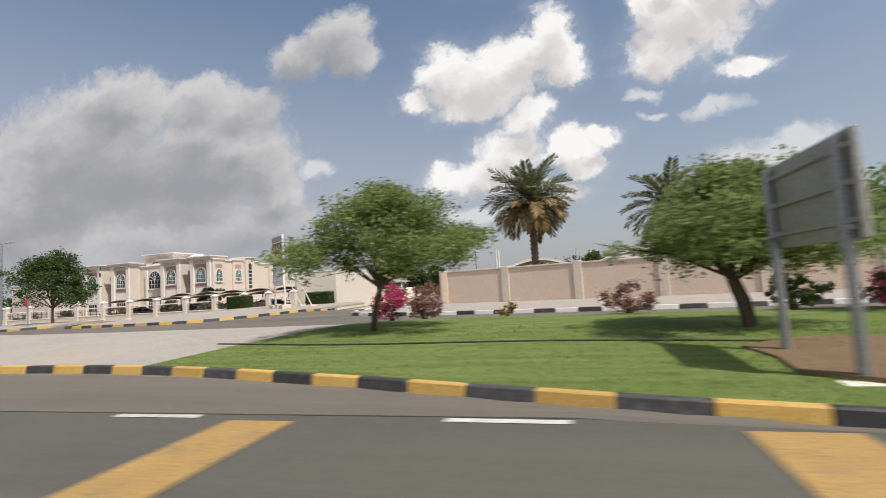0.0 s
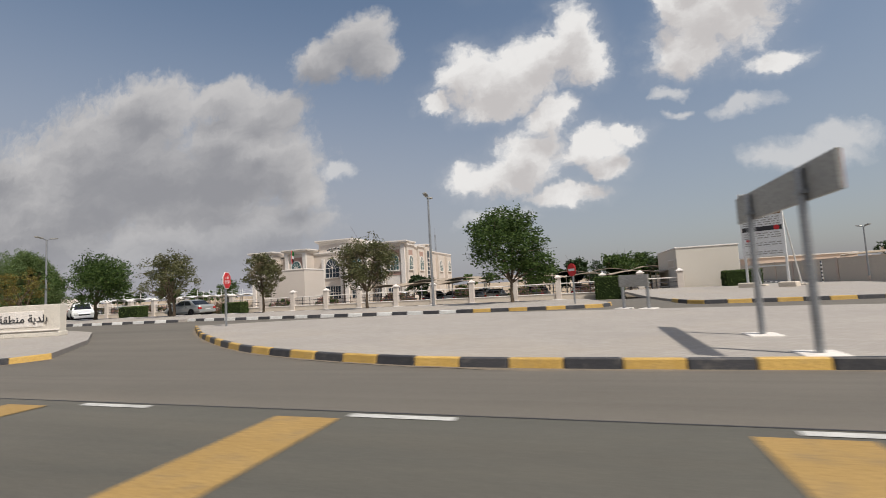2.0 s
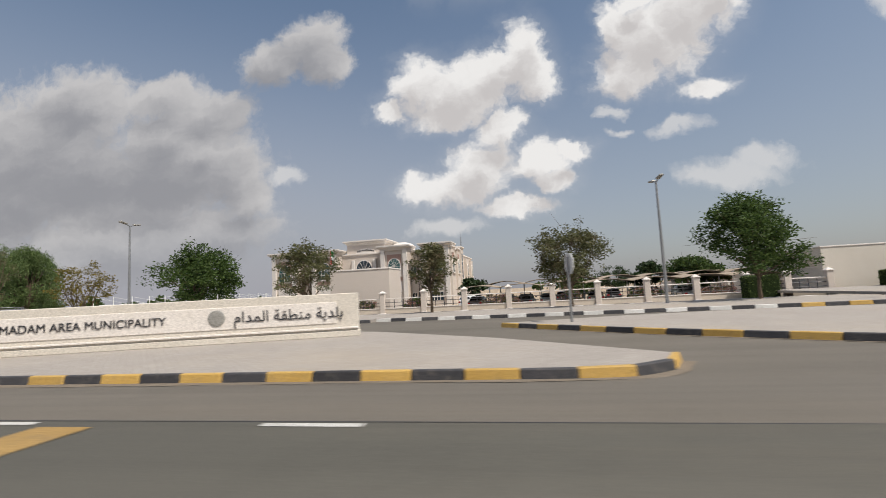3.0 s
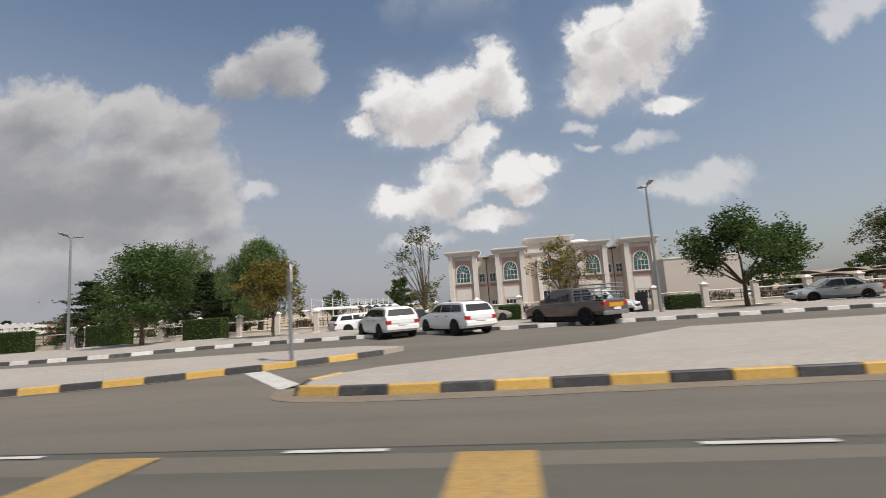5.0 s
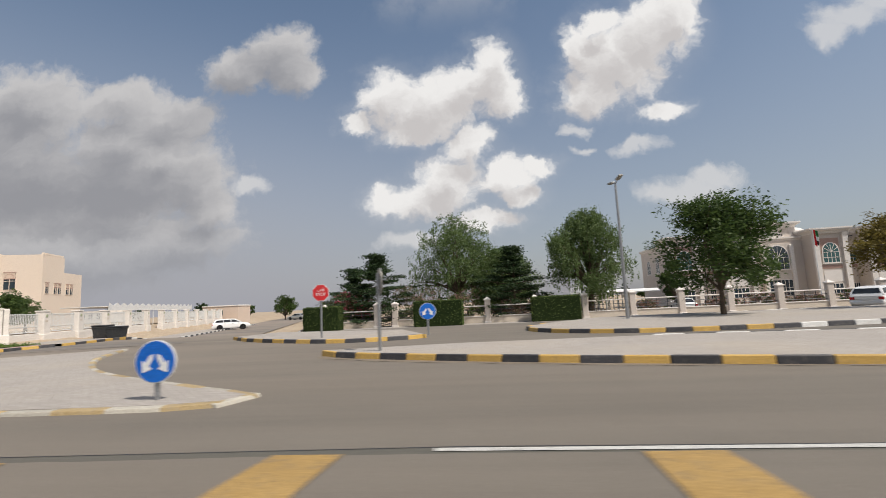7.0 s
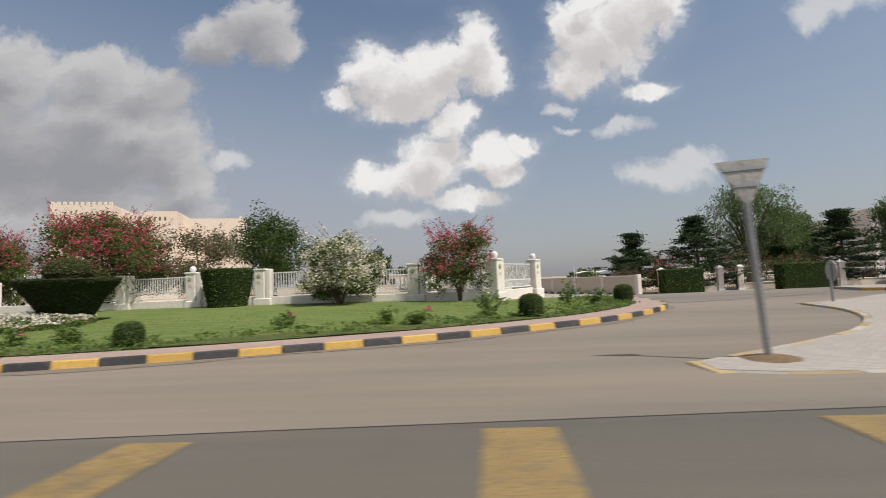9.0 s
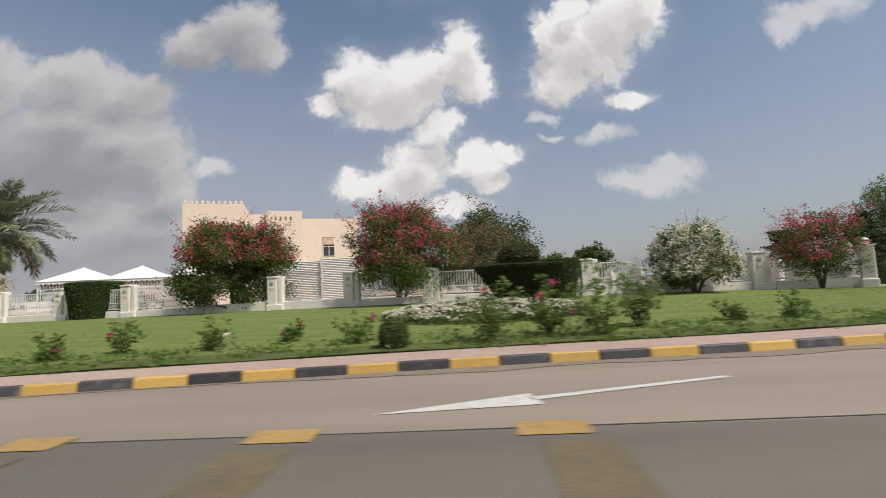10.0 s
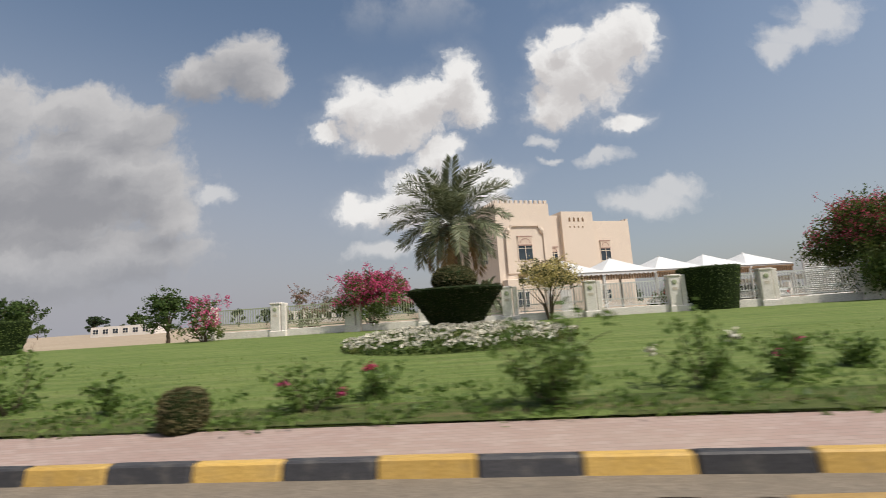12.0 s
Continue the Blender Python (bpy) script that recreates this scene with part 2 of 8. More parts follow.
def grass_material(name, a, b, dry, wet):
    """Mown grass: streaks along the road, dry and damp patches, fine blades."""
    m, nt, sh = material(name)
    pos = world_place(nt)
    st = nt.nodes.new("ShaderNodeMapping")
    st.inputs["Scale"].default_value = (0.3, 3.4, 1.0)
    nt.links.new(pos, st.inputs[0])
    col = mix_rgb(nt, ramp_of(nt, noise_of(nt, 1.0, 5, 0.6, st.outputs[0]), 0.35, 0.68), a, b)
    col = mix_rgb(nt, mix_to(nt, ramp_of(nt, noise_of(nt, 1.7, 6, 0.7, st.outputs[0]), 0.52, 0.72), 0.6), col, dry)
    col = mix_rgb(nt, mix_to(nt, ramp_of(nt, noise_of(nt, 2.3, 6, 0.75, pos), 0.52, 0.70), 0.65), col, wet)
    fine = noise_of(nt, 38.0, 4, 0.75, pos)
    col = mix_rgb(nt, mix_to(nt, ramp_of(nt, fine, 0.5, 0.72), 0.55), col, wet)
    nt.links.new(col, sh.inputs["Base Color"])
    sh.inputs["Roughness"].default_value = 0.9
    sh.inputs["Specular IOR Level"].default_value = 0.1
    bumpy(nt, sh, fine, 0.7, 0.03)
    return m


def paver_material(name, a, b, joint, w=0.2, h=0.1):
    m, nt, sh = material(name)
    pos = world_place(nt)
    br = nt.nodes.new("ShaderNodeTexBrick")
    nt.links.new(pos, br.inputs["Vector"])
    br.inputs["Color1"].default_value, br.inputs["Color2"].default_value, br.inputs["Mortar"].default_value = (*a, 1), (*b, 1), (*joint, 1)
    br.inputs["Scale"].default_value, br.inputs["Brick Width"].default_value, br.inputs["Row Height"].default_value = 1.0, w, h
    br.inputs["Mortar Size"].default_value = 0.006
    stain = ramp_of(nt, noise_of(nt, 0.45, 6, 0.68, pos), 0.42, 0.72)
    col = mix_rgb(nt, mix_to(nt, stain, 0.35), br.outputs["Color"], tuple(c * 0.72 for c in a))
    sand = ramp_of(nt, noise_of(nt, 0.18, 5, 0.6, pos), 0.5, 0.75)
    col = mix_rgb(nt, mix_to(nt, sand, 0.4), col, (0.42, 0.35, 0.26))
    nt.links.new(col, sh.inputs["Base Color"])
    sh.inputs["Roughness"].default_value = 0.9
    sh.inputs["Specular IOR Level"].default_value = 0.2
    bumpy(nt, sh, br.outputs["Fac"], -0.3, 0.004)
    return m


M_ASPHALT = asphalt_material("asphalt", (0.098, 0.089, 0.074), (0.150, 0.135, 0.112))
# near-lane tone carries the dark door-sill reflection of the car window
M_ASPHALT_LANE = asphalt_material("asphalt_lane_sill_reflection", (0.068, 0.066, 0.056), (0.102, 0.097, 0.081), 0.22)
M_ASPHALT_DARK = asphalt_material("asphalt_side_road", (0.085, 0.083, 0.079), (0.13, 0.125, 0.116))
M_PAVING = paver_material("grey_paving", (0.345, 0.315, 0.285), (0.39, 0.357, 0.322), (0.25, 0.228, 0.20))
M_GUTTER = surface("gutter_sand", (0.20, 0.165, 0.125), (0.27, 0.225, 0.17), 0.95, 3.0, 30.0, (0.13, 0.112, 0.09), 0.8, 0.3, 0.006)
M_PINK_PAVING = paver_material("pink_paving", (0.355, 0.25, 0.215), (0.40, 0.305, 0.265), (0.27, 0.215, 0.185))
M_SAND = surface("sand", (0.40, 0.31, 0.22), (0.50, 0.41, 0.30), 0.95, 0.08, 9.0, (0.26, 0.21, 0.14), 0.5, 0.4, 0.02)
M_YELLOW = surface("yellow_paint", (0.57, 0.355, 0.09), (0.63, 0.42, 0.14), 0.6, 2.0, 40.0, (0.30, 0.22, 0.12), 0.55, 0.25, 0.004, vary=0.12)
M_BLACK = surface("black_paint", (0.050, 0.050, 0.055), (0.078, 0.075, 0.078), 0.55, 2.0, 40.0, (0.20, 0.18, 0.15), 0.5, 0.25, 0.004, vary=0.25)
M_WHITE_PAINT = surface("white_kerb_paint", (0.68, 0.67, 0.64), (0.78, 0.77, 0.74), 0.6, 2.0, 40.0, (0.40, 0.36, 0.30), 0.5, 0.25, 0.004, vary=0.08)
M_LINE_FADED = surface("faded_yellow_road_paint", (0.24, 0.17, 0.075), (0.36, 0.25, 0.10), 0.75, 1.6, 30.0, (0.12, 0.105, 0.085), 0.9, 0.3, 0.003)
M_LINE_GHOST = surface("vanished_yellow_road_paint", (0.135, 0.11, 0.07), (0.19, 0.15, 0.085), 0.8, 1.6, 30.0, (0.085, 0.08, 0.065), 0.9, 0.3, 0.003)
M_WORN_YELLOW = surface("worn_yellow_paint", (0.42, 0.31, 0.15), (0.50, 0.39, 0.23), 0.75, 2.5, 30.0, (0.33, 0.30, 0.25), 0.8, 0.3, 0.004, vary=0.2)
M_WORN_WHITE = surface("worn_white_paint", (0.40, 0.37, 0.31), (0.50, 0.47, 0.41), 0.75, 2.5, 30.0, (0.33, 0.30, 0.25), 0.8, 0.3, 0.004, vary=0.2)
M_LINE_WHITE = surface("white_road_paint", (0.52, 0.51, 0.48), (0.66, 0.65, 0.61), 0.7, 1.6, 35.0, (0.22, 0.21, 0.19), 0.7, 0.3, 0.003)
M_LINE_YELLOW = surface("yellow_road_paint", (0.37, 0.235, 0.08), (0.45, 0.295, 0.11), 0.7, 1.2, 30.0, (0.16, 0.13, 0.095), 0.7, 0.3, 0.003)
M_GRASS = grass_material("lawn", (0.115, 0.165, 0.045), (0.18, 0.225, 0.07), (0.27, 0.25, 0.125), (0.062, 0.096, 0.026))
M_BORDER = grass_material("weedy_border", (0.07, 0.105, 0.028), (0.12, 0.125, 0.05), (0.21, 0.14, 0.085), (0.035, 0.055, 0.016))
M_SOIL = surface("soil", (0.16, 0.105, 0.06), (0.22, 0.15, 0.09), 0.95, 1.5, 18.0, None, 0, 0.5, 0.03)
M_CREAM_WALL = surface("cream_render", (0.66, 0.525, 0.425), (0.71, 0.575, 0.475), 0.85, 0.25, 25.0, (0.54, 0.43, 0.34), 0.35, 0.08, 0.003)
M_PALACE = surface("pale_stone_render", (0.63, 0.56, 0.495), (0.69, 0.62, 0.555), 0.8, 0.2, 20.0, (0.50, 0.43, 0.34), 0.3, 0.15, 0.004)
M_PALACE_TRIM = surface("white_moulding", (0.77, 0.72, 0.67), (0.82, 0.77, 0.72), 0.75, 0.3, 20.0, (0.55, 0.50, 0.43), 0.3, 0.12, 0.003)
M_PINK_PANEL = surface("pink_render_panel", (0.43, 0.285, 0.235), (0.48, 0.325, 0.27), 0.85, 0.6, 25.0, None, 0, 0.15, 0.003)
M_VILLA = surface("warm_cream_render", (0.75, 0.64, 0.535), (0.79, 0.68, 0.575), 0.85, 0.2, 20.0, (0.66, 0.54, 0.42), 0.3, 0.15, 0.004)
M_WHITE_WALL = surface("white_wash", (0.79, 0.735, 0.675), (0.84, 0.79, 0.73), 0.8, 0.4, 20.0, (0.52, 0.47, 0.39), 0.4, 0.15, 0.003)
M_BEIGE_WALL = surface("beige_wall", (0.63, 0.55, 0.455), (0.68, 0.60, 0.505), 0.85, 0.3, 18.0, (0.52, 0.45, 0.36), 0.4, 0.08, 0.003)
M_NAME_STONE = surface("pale_cut_stone", (0.66, 0.61, 0.53), (0.72, 0.67, 0.59), 0.8, 0.5, 22.0, (0.55, 0.49, 0.41), 0.4, 0.05, 0.002)
M_METAL = surface("grey_metal", (0.33, 0.34, 0.35), (0.40, 0.41, 0.42), 0.45, 1.5, 40.0, None, 0, 0.08, 0.002, 0.7, 0.5)
M_DARK_METAL = surface("dark_metal", (0.05, 0.05, 0.055), (0.075, 0.075, 0.08), 0.5, 1.5, 40.0, None, 0, 0.08, 0.002, 0.4, 0.5)
M_WHITE_METAL = surface("white_metal", (0.70, 0.70, 0.68), (0.77, 0.77, 0.75), 0.5, 1.5, 40.0, None, 0, 0.06, 0.002)
M_GREEN_METAL = surface("pale_green_metal", (0.36, 0.40, 0.25), (0.44, 0.47, 0.31), 0.55, 1.5, 40.0, None, 0, 0.06, 0.002)
M_RED_SIGN = surface("red_sign_sheet", (0.30, 0.035, 0.035), (0.35, 0.045, 0.045), 0.45, 1.0, 30.0, None, 0, 0.03, 0.001)
M_STOP_RED = surface("red_reflective", (0.60, 0.03, 0.035), (0.66, 0.04, 0.045), 0.4, 1.0, 30.0, None, 0, 0.02, 0.001)
M_BLUE_SIGN = surface("blue_reflective", (0.01, 0.13, 0.55), (0.012, 0.16, 0.62), 0.4, 1.0, 30.0, None, 0, 0.02, 0.001)
M_SIGN_WHITE = surface("white_reflective", (0.76, 0.76, 0.75), (0.82, 0.82, 0.81), 0.45, 1.0, 30.0, None, 0, 0.02, 0.001)
M_SIGN_BACK = surface("weathered_aluminium", (0.36, 0.35, 0.32), (0.44, 0.43, 0.40), 0.5, 0.8, 20.0, (0.26, 0.24, 0.20), 0.4, 0.08, 0.002, 0.4)
M_BROWN = surface("brown_print", (0.22, 0.14, 0.08), (0.32, 0.21, 0.12), 0.6, 1.2, 10.0, None, 0, 0.02, 0.001)
M_INK = surface("dark_ink", (0.035, 0.035, 0.04), (0.06, 0.055, 0.055), 0.6, 1.0, 30.0, None, 0, 0, 0)
M_BARK = surface("bark", (0.10, 0.075, 0.05), (0.16, 0.12, 0.085), 0.95, 2.0, 25.0, (0.06, 0.045, 0.03), 0.5, 0.8, 0.03)
M_PALM_BARK = surface("palm_bark", (0.17, 0.11, 0.07), (0.25, 0.17, 0.11), 0.95, 3.0, 30.0, (0.09, 0.06, 0.04), 0.5, 0.8, 0.03)
M_TENT = surface("white_canvas", (0.72, 0.72, 0.71), (0.79, 0.79, 0.78), 0.8, 0.6, 20.0, (0.6, 0.58, 0.54), 0.3, 0.1, 0.004)
M_TYRE = surface("tyre_rubber", (0.018, 0.018, 0.019), (0.03, 0.03, 0.03), 0.85, 3.0, 40.0, None, 0, 0.2, 0.003)
M_CHROME = surface("alloy", (0.50, 0.50, 0.51), (0.58, 0.58, 0.59), 0.3, 3.0, 40.0, None, 0, 0.02, 0.001, 0.9, 0.5)
M_TAIL = surface("tail_lamp", (0.45, 0.02, 0.02), (0.52, 0.03, 0.03), 0.25, 3.0, 40.0, None, 0, 0, 0)
M_ORANGE = surface("orange_lens", (0.65, 0.28, 0.03), (0.7, 0.32, 0.05), 0.3, 3.0, 40.0, None, 0, 0, 0)
M_BIN = surface("black_plastic", (0.03, 0.032, 0.035), (0.05, 0.052, 0.055), 0.6, 1.0, 30.0, (0.12, 0.1, 0.08), 0.3, 0.1, 0.002)
M_LAMP_GLOBE = surface("opal_glass", (0.78, 0.78, 0.76), (0.82, 0.82, 0.80), 0.25, 3.0, 40.0, None, 0, 0, 0)


def car_paint(name, col, metal=0.0):
    m, nt, sh = material(name)
    pos = world_place(nt)
    c = mix_rgb(nt, mix_to(nt, ramp_of(nt, noise_of(nt, 1.4, 5, 0.65, pos), 0.45, 0.75), 0.3), col, tuple(0.75 * v + 0.06 for v in col))
    nt.links.new(c, sh.inputs["Base Color"])
    sh.inputs["Roughness"].default_value, sh.inputs["Metallic"].default_value = 0.35, metal
    sh.inputs["Coat Weight"].default_value, sh.inputs["Coat Roughness"].default_value = 0.7, 0.08
    return m


M_CAR_WHITE = car_paint("white_car_paint", (0.78, 0.78, 0.77))
M_CAR_BROWN = car_paint("bronze_car_paint", (0.13, 0.095, 0.075), 0.4)
M_CAR_SILVER = car_paint("silver_car_paint", (0.42, 0.43, 0.42), 0.5)
M_CAR_GOLD = car_paint("champagne_car_paint", (0.36, 0.33, 0.26), 0.5)
M_CAR_BLACK = car_paint("black_car_paint", (0.02, 0.02, 0.022), 0.2)


def glass_material(name, tint, rough=0.08):
    m, nt, sh = material(name)
    pos = world_place(nt)
    c = mix_rgb(nt, ramp_of(nt, noise_of(nt, 0.8, 3, 0.5, pos), 0.35, 0.65), tint, tuple(v * 1.5 + 0.005 for v in tint))
    nt.links.new(c, sh.inputs["Base Color"])
    sh.inputs["Roughness"].default_value = rough
    sh.inputs["Specular IOR Level"].default_value = 0.6
    return m


M_CAR_GLASS = glass_material("tinted_glass", (0.012, 0.014, 0.016), 0.05)
M_TEAL_GLASS = glass_material("teal_window_glass", (0.03, 0.08, 0.08), 0.1)
M_DARK_GLASS = glass_material("dark_window_glass", (0.02, 0.03, 0.04), 0.1)

L_TREE = leaf_material("acacia_leaves", (0.14, 0.195, 0.06), (0.29, 0.355, 0.135), None, 0.55, 0.55)
L_DEEP = leaf_material("deep_green_leaves", (0.032, 0.064, 0.015), (0.088, 0.134, 0.034))
L_DARK = leaf_material("dark_conifer_leaves", (0.016, 0.034, 0.012), (0.045, 0.075, 0.025), None, 0.5, 0.2)
L_WILLOW = leaf_material("grey_green_leaves", (0.07, 0.115, 0.036), (0.155, 0.21, 0.075))
L_BROWN = leaf_material("dry_yellow_leaves", (0.10, 0.085, 0.018), (0.24, 0.19, 0.045), (0.16, 0.12, 0.03))
L_SPARSE = leaf_material("thin_brownish_leaves", (0.075, 0.085, 0.034), (0.16, 0.16, 0.075), (0.15, 0.12, 0.07))
L_BUSH = leaf_material("bush_leaves", (0.05, 0.085, 0.02), (0.135, 0.185, 0.05), (0.17, 0.18, 0.05))
L_PALM = leaf_material("date_palm_leaves", (0.085, 0.105, 0.055), (0.29, 0.31, 0.19), None, 0.42, 0.25)
L_PALM_DRY = leaf_material("dry_palm_leaves", (0.20, 0.14, 0.06), (0.34, 0.24, 0.12), None, 0.6, 0.2)
L_RED = leaf_material("red_bracts", (0.44, 0.05, 0.09), (0.66, 0.15, 0.22), None, 0.6, 0.4)
L_PINK = leaf_material("pink_bracts", (0.50, 0.05, 0.16), (0.68, 0.14, 0.28), None, 0.6, 0.4)
L_RUST = leaf_material("faded_pink_leaves", (0.22, 0.12, 0.10), (0.36, 0.21, 0.17), None, 0.6, 0.3)
L_WHITE = leaf_material("white_blossom", (0.60, 0.55, 0.42), (0.80, 0.76, 0.66), None, 0.6, 0.3)
L_YELLOW = leaf_material("yellow_blossom", (0.46, 0.37, 0.13), (0.66, 0.56, 0.27), None, 0.6, 0.3)
L_TOPIARY = leaf_material("clipped_hedge_leaves", (0.05, 0.08, 0.018), (0.12, 0.165, 0.042), None, 0.6, 0.2)
L_TOP_BROWN = leaf_material("clipped_brown_leaves", (0.065, 0.062, 0.025), (0.15, 0.125, 0.055), None, 0.6, 0.2)
L_GRASS = leaf_material("grass_blades", (0.13, 0.20, 0.042), (0.22, 0.29, 0.075), (0.20, 0.21, 0.08), 0.7, 0.3)

# near-black green: shade between the leaves put into the core's colour
M_HEDGE_SHADE_CORE = surface("hedge_shade_core", (0.015, 0.026, 0.008), (0.03, 0.045, 0.014), 0.95, 3.0, 30.0, None, 0, 0.6, 0.03, spec=0.1)

L_ROSE = leaf_material("rose_leaves", (0.07, 0.125, 0.026), (0.19, 0.27, 0.07), None, 0.5, 0.45)
L_TOP_DARK = leaf_material("clipped_dark_leaves", (0.024, 0.030, 0.010), (0.060, 0.062, 0.022), None, 0.6, 0.2)
# ---- building helpers ----
def put(name, bm, mat, smooth=False):
    me = bpy.data.meshes.new(name)
    bm.normal_update()
    bm.to_mesh(me)
    bm.free()
    me.materials.append(mat)
    if smooth:
        me.polygons.foreach_set("use_smooth", [True] * len(me.polygons))
    return me


def part(name, bm, mat, parent, label="", smooth=False):
    ob = new(name, bm if isinstance(bm, bpy.types.Mesh) else put(name, bm, mat, smooth))
    ob.parent = parent
    if label:
        tagged(ob, label)
    return ob


def thing(name, m, label, category, group="", kind=""):
    ob = new(name)
    ob.empty_display_size = 0.2
    ob.matrix_world = m
    return tagged(ob, label, category, group, kind)


def solid(name, bm, mat, label, category, group="", kind="", m=None, smooth=False):
    ob = new(name, put(name, bm, mat, smooth))
    if m is not None:
        ob.matrix_world = m
    return tagged(ob, label, category, group, kind)


def B():
    return bmesh.new()


def box(bm, x0, x1, y0, y1, z0, z1, bevel=0.0, m=None):
    vs = [bm.verts.new((x, y, z)) for z in (z0, z1) for y in (y0, y1) for x in (x0, x1)]
    fs = [bm.faces.new([vs[i] for i in q]) for q in ((0, 2, 3, 1), (4, 5, 7, 6), (0, 1, 5, 4), (1, 3, 7, 5), (3, 2, 6, 7), (2, 0, 4, 6))]
    if bevel:
        es = {e for f in fs for e in f.edges}
        r = bmesh.ops.bevel(bm, geom=list(es), offset=bevel, segments=1, affect="EDGES", profile=0.5)
        vs = list({v for f in r["faces"] for v in f.verts} | {v for v in vs if v.is_valid})
    if m is not None:
        bmesh.ops.transform(bm, matrix=m, verts=vs)
    return bm


def tube(bm, a, b, r0, r1=None, seg=8, caps=True):
    a, b = Vector(a), Vector(b)
    r1 = r0 if r1 is None else r1
    q = (b - a).to_track_quat("Z", "Y")
    rings = []
    for c, r in ((a, r0), (b, r1)):
        rings.append([bm.verts.new(c + q @ Vector((r * math.cos(2 * math.pi * k / seg), r * math.sin(2 * math.pi * k / seg), 0))) for k in range(seg)])
    for k in range(seg):
        bm.faces.new((rings[0][k], rings[0][(k + 1) % seg], rings[1][(k + 1) % seg], rings[1][k]))
    if caps:
        bm.faces.new(rings[0][::-1])
        bm.faces.new(rings[1])
    return bm


def lathe(bm, profile, seg=16, m=None, wob=0.0, rng=None):
    """profile: (radius, height) rows from the bottom up; closed at both ends."""
    rings, made = [], []
    for r, z in profile:
        ring = []
        for k in range(seg):
            a = 2 * math.pi * k / seg
            rr = r * (1 + (rng.uniform(-wob, wob) if wob else 0))
            ring.append(bm.verts.new((rr * math.cos(a), rr * math.sin(a), z)))
        rings.append(ring)
        made += ring
    for p, q in zip(rings, rings[1:]):
        for k in range(seg):
            bm.faces.new((p[k], p[(k + 1) % seg], q[(k + 1) % seg], q[k]))
    bm.faces.new(rings[0][::-1])
    bm.faces.new(rings[-1])
    if m is not None:
        bmesh.ops.transform(bm, matrix=m, verts=made)
    return bm


def prism(bm, outline, z0, z1, m=None):
    """A flat slab with that outline (counter-clockwise)."""
    lo = [bm.verts.new((x, y, z0)) for x, y in outline]
    hi = [bm.verts.new((x, y, z1)) for x, y in outline]
    n = len(outline)
    bm.faces.new(hi)
    bm.faces.new(lo[::-1])
    for k in range(n):
        bm.faces.new((lo[k], lo[(k + 1) % n], hi[(k + 1) % n], hi[k]))
    if m is not None:
        bmesh.ops.transform(bm, matrix=m, verts=lo + hi)
    return bm


def upright(bm, outline, y0, y1, m=None):
    """A slab standing in the x-z plane, from depth y0 to y1."""
    return prism(bm, outline, 0, 1, (m or Matrix()) @ Matrix(((1, 0, 0, 0), (0, 0, y1 - y0, y0), (0, 1, 0, 0), (0, 0, 0, 1))))


def arch(x0, x1, z0, zs, steps=7, point=1.25):
    """Outline of a pointed arch opening: sill z0, springing zs."""
    c, r = (x0 + x1) / 2, (x1 - x0) / 2
    pts = [(x0, z0), (x1, z0), (x1, zs)]
    for k in range(1, steps):
        a = math.pi * k / steps
        pts.append((c + r * math.cos(a), zs + r * point * math.sin(a) ** 0.85))
    return pts + [(x0, zs)]


def smooth_line(pts, step=0.9):
    """Points every step along a line rounded through pts (Catmull-Rom)."""
    P = [Vector(p) for p in pts]
    P = [2 * P[0] - P[1]] + P + [2 * P[-1] - P[-2]]
    dense = []
    for i in range(1, len(P) - 2):
        a, b, c, d = P[i - 1:i + 3]
        n = max(4, int((c - b).length / 0.15))
        for k in range(n):
            t = k / n
            dense.append(0.5 * ((2 * b) + (c - a) * t + (2 * a - 5 * b + 4 * c - d) * t * t + (3 * b - a - 3 * c + d) * t ** 3))
    dense.append(P[-2])
    out, left = [dense[0]], step
    for a, b in zip(dense, dense[1:]):
        seg, done = (b - a).length, 0.0
        while seg - done >= left:
            done += left
            out.append(a + (b - a) * (done / seg))
            left = step
        left -= seg - done
    return out


def gz(x, y):
    """Height of the natural ground."""
    def sm(t):
        t = min(1, max(0, t))
        return t * t * (3 - 2 * t)
    east = -0.75 * sm((y - 30) / 9)
    west = 0.5 * sm((y - 18) / 8)
    f = sm((x + 0.353 * max(0.0, y - 24.0) + 158.0) / 5)
    return west * (1 - f) + east * f


# ---- leaves ----
def leaf_mesh(name, places, mat, size, rng, long=2.0, droop=0.0, flatten=0.0):
    """One mesh of many small folded leaves at the given places."""
    n = len(places)
    c = np.array(places, dtype=float).reshape(n, 3)
    a = rng.normal(size=(n, 3))
    a[:, 2] = a[:, 2] * (1 - flatten) - droop
    a /= np.linalg.norm(a, axis=1)[:, None]
    b = np.cross(a, rng.normal(size=(n, 3)))
    b /= np.linalg.norm(b, axis=1)[:, None] + 1e-9
    s = size * rng.uniform(0.6, 1.35, size=(n, 1))
    tip, tail = c + a * s * long / 2, c - a * s * long / 2
    l, r = c + b * s / 2, c - b * s / 2
    verts = np.stack([tail, r, tip, l], axis=1).reshape(-1, 3)
    idx = np.arange(n) * 4
    faces = np.concatenate([np.stack([idx, idx + 1, idx + 2], 1), np.stack([idx, idx + 2, idx + 3], 1)])
    me = bpy.data.meshes.new(name)
    me.from_pydata(verts.tolist(), [], faces.tolist())
    me.materials.append(mat)
    return me


def in_ball(rng, n, shell=0.45):
    d = rng.normal(size=(n, 3))
    d /= np.linalg.norm(d, axis=1)[:, None]
    return d * (shell + (1 - shell) * rng.random((n, 1))) ** 1.0


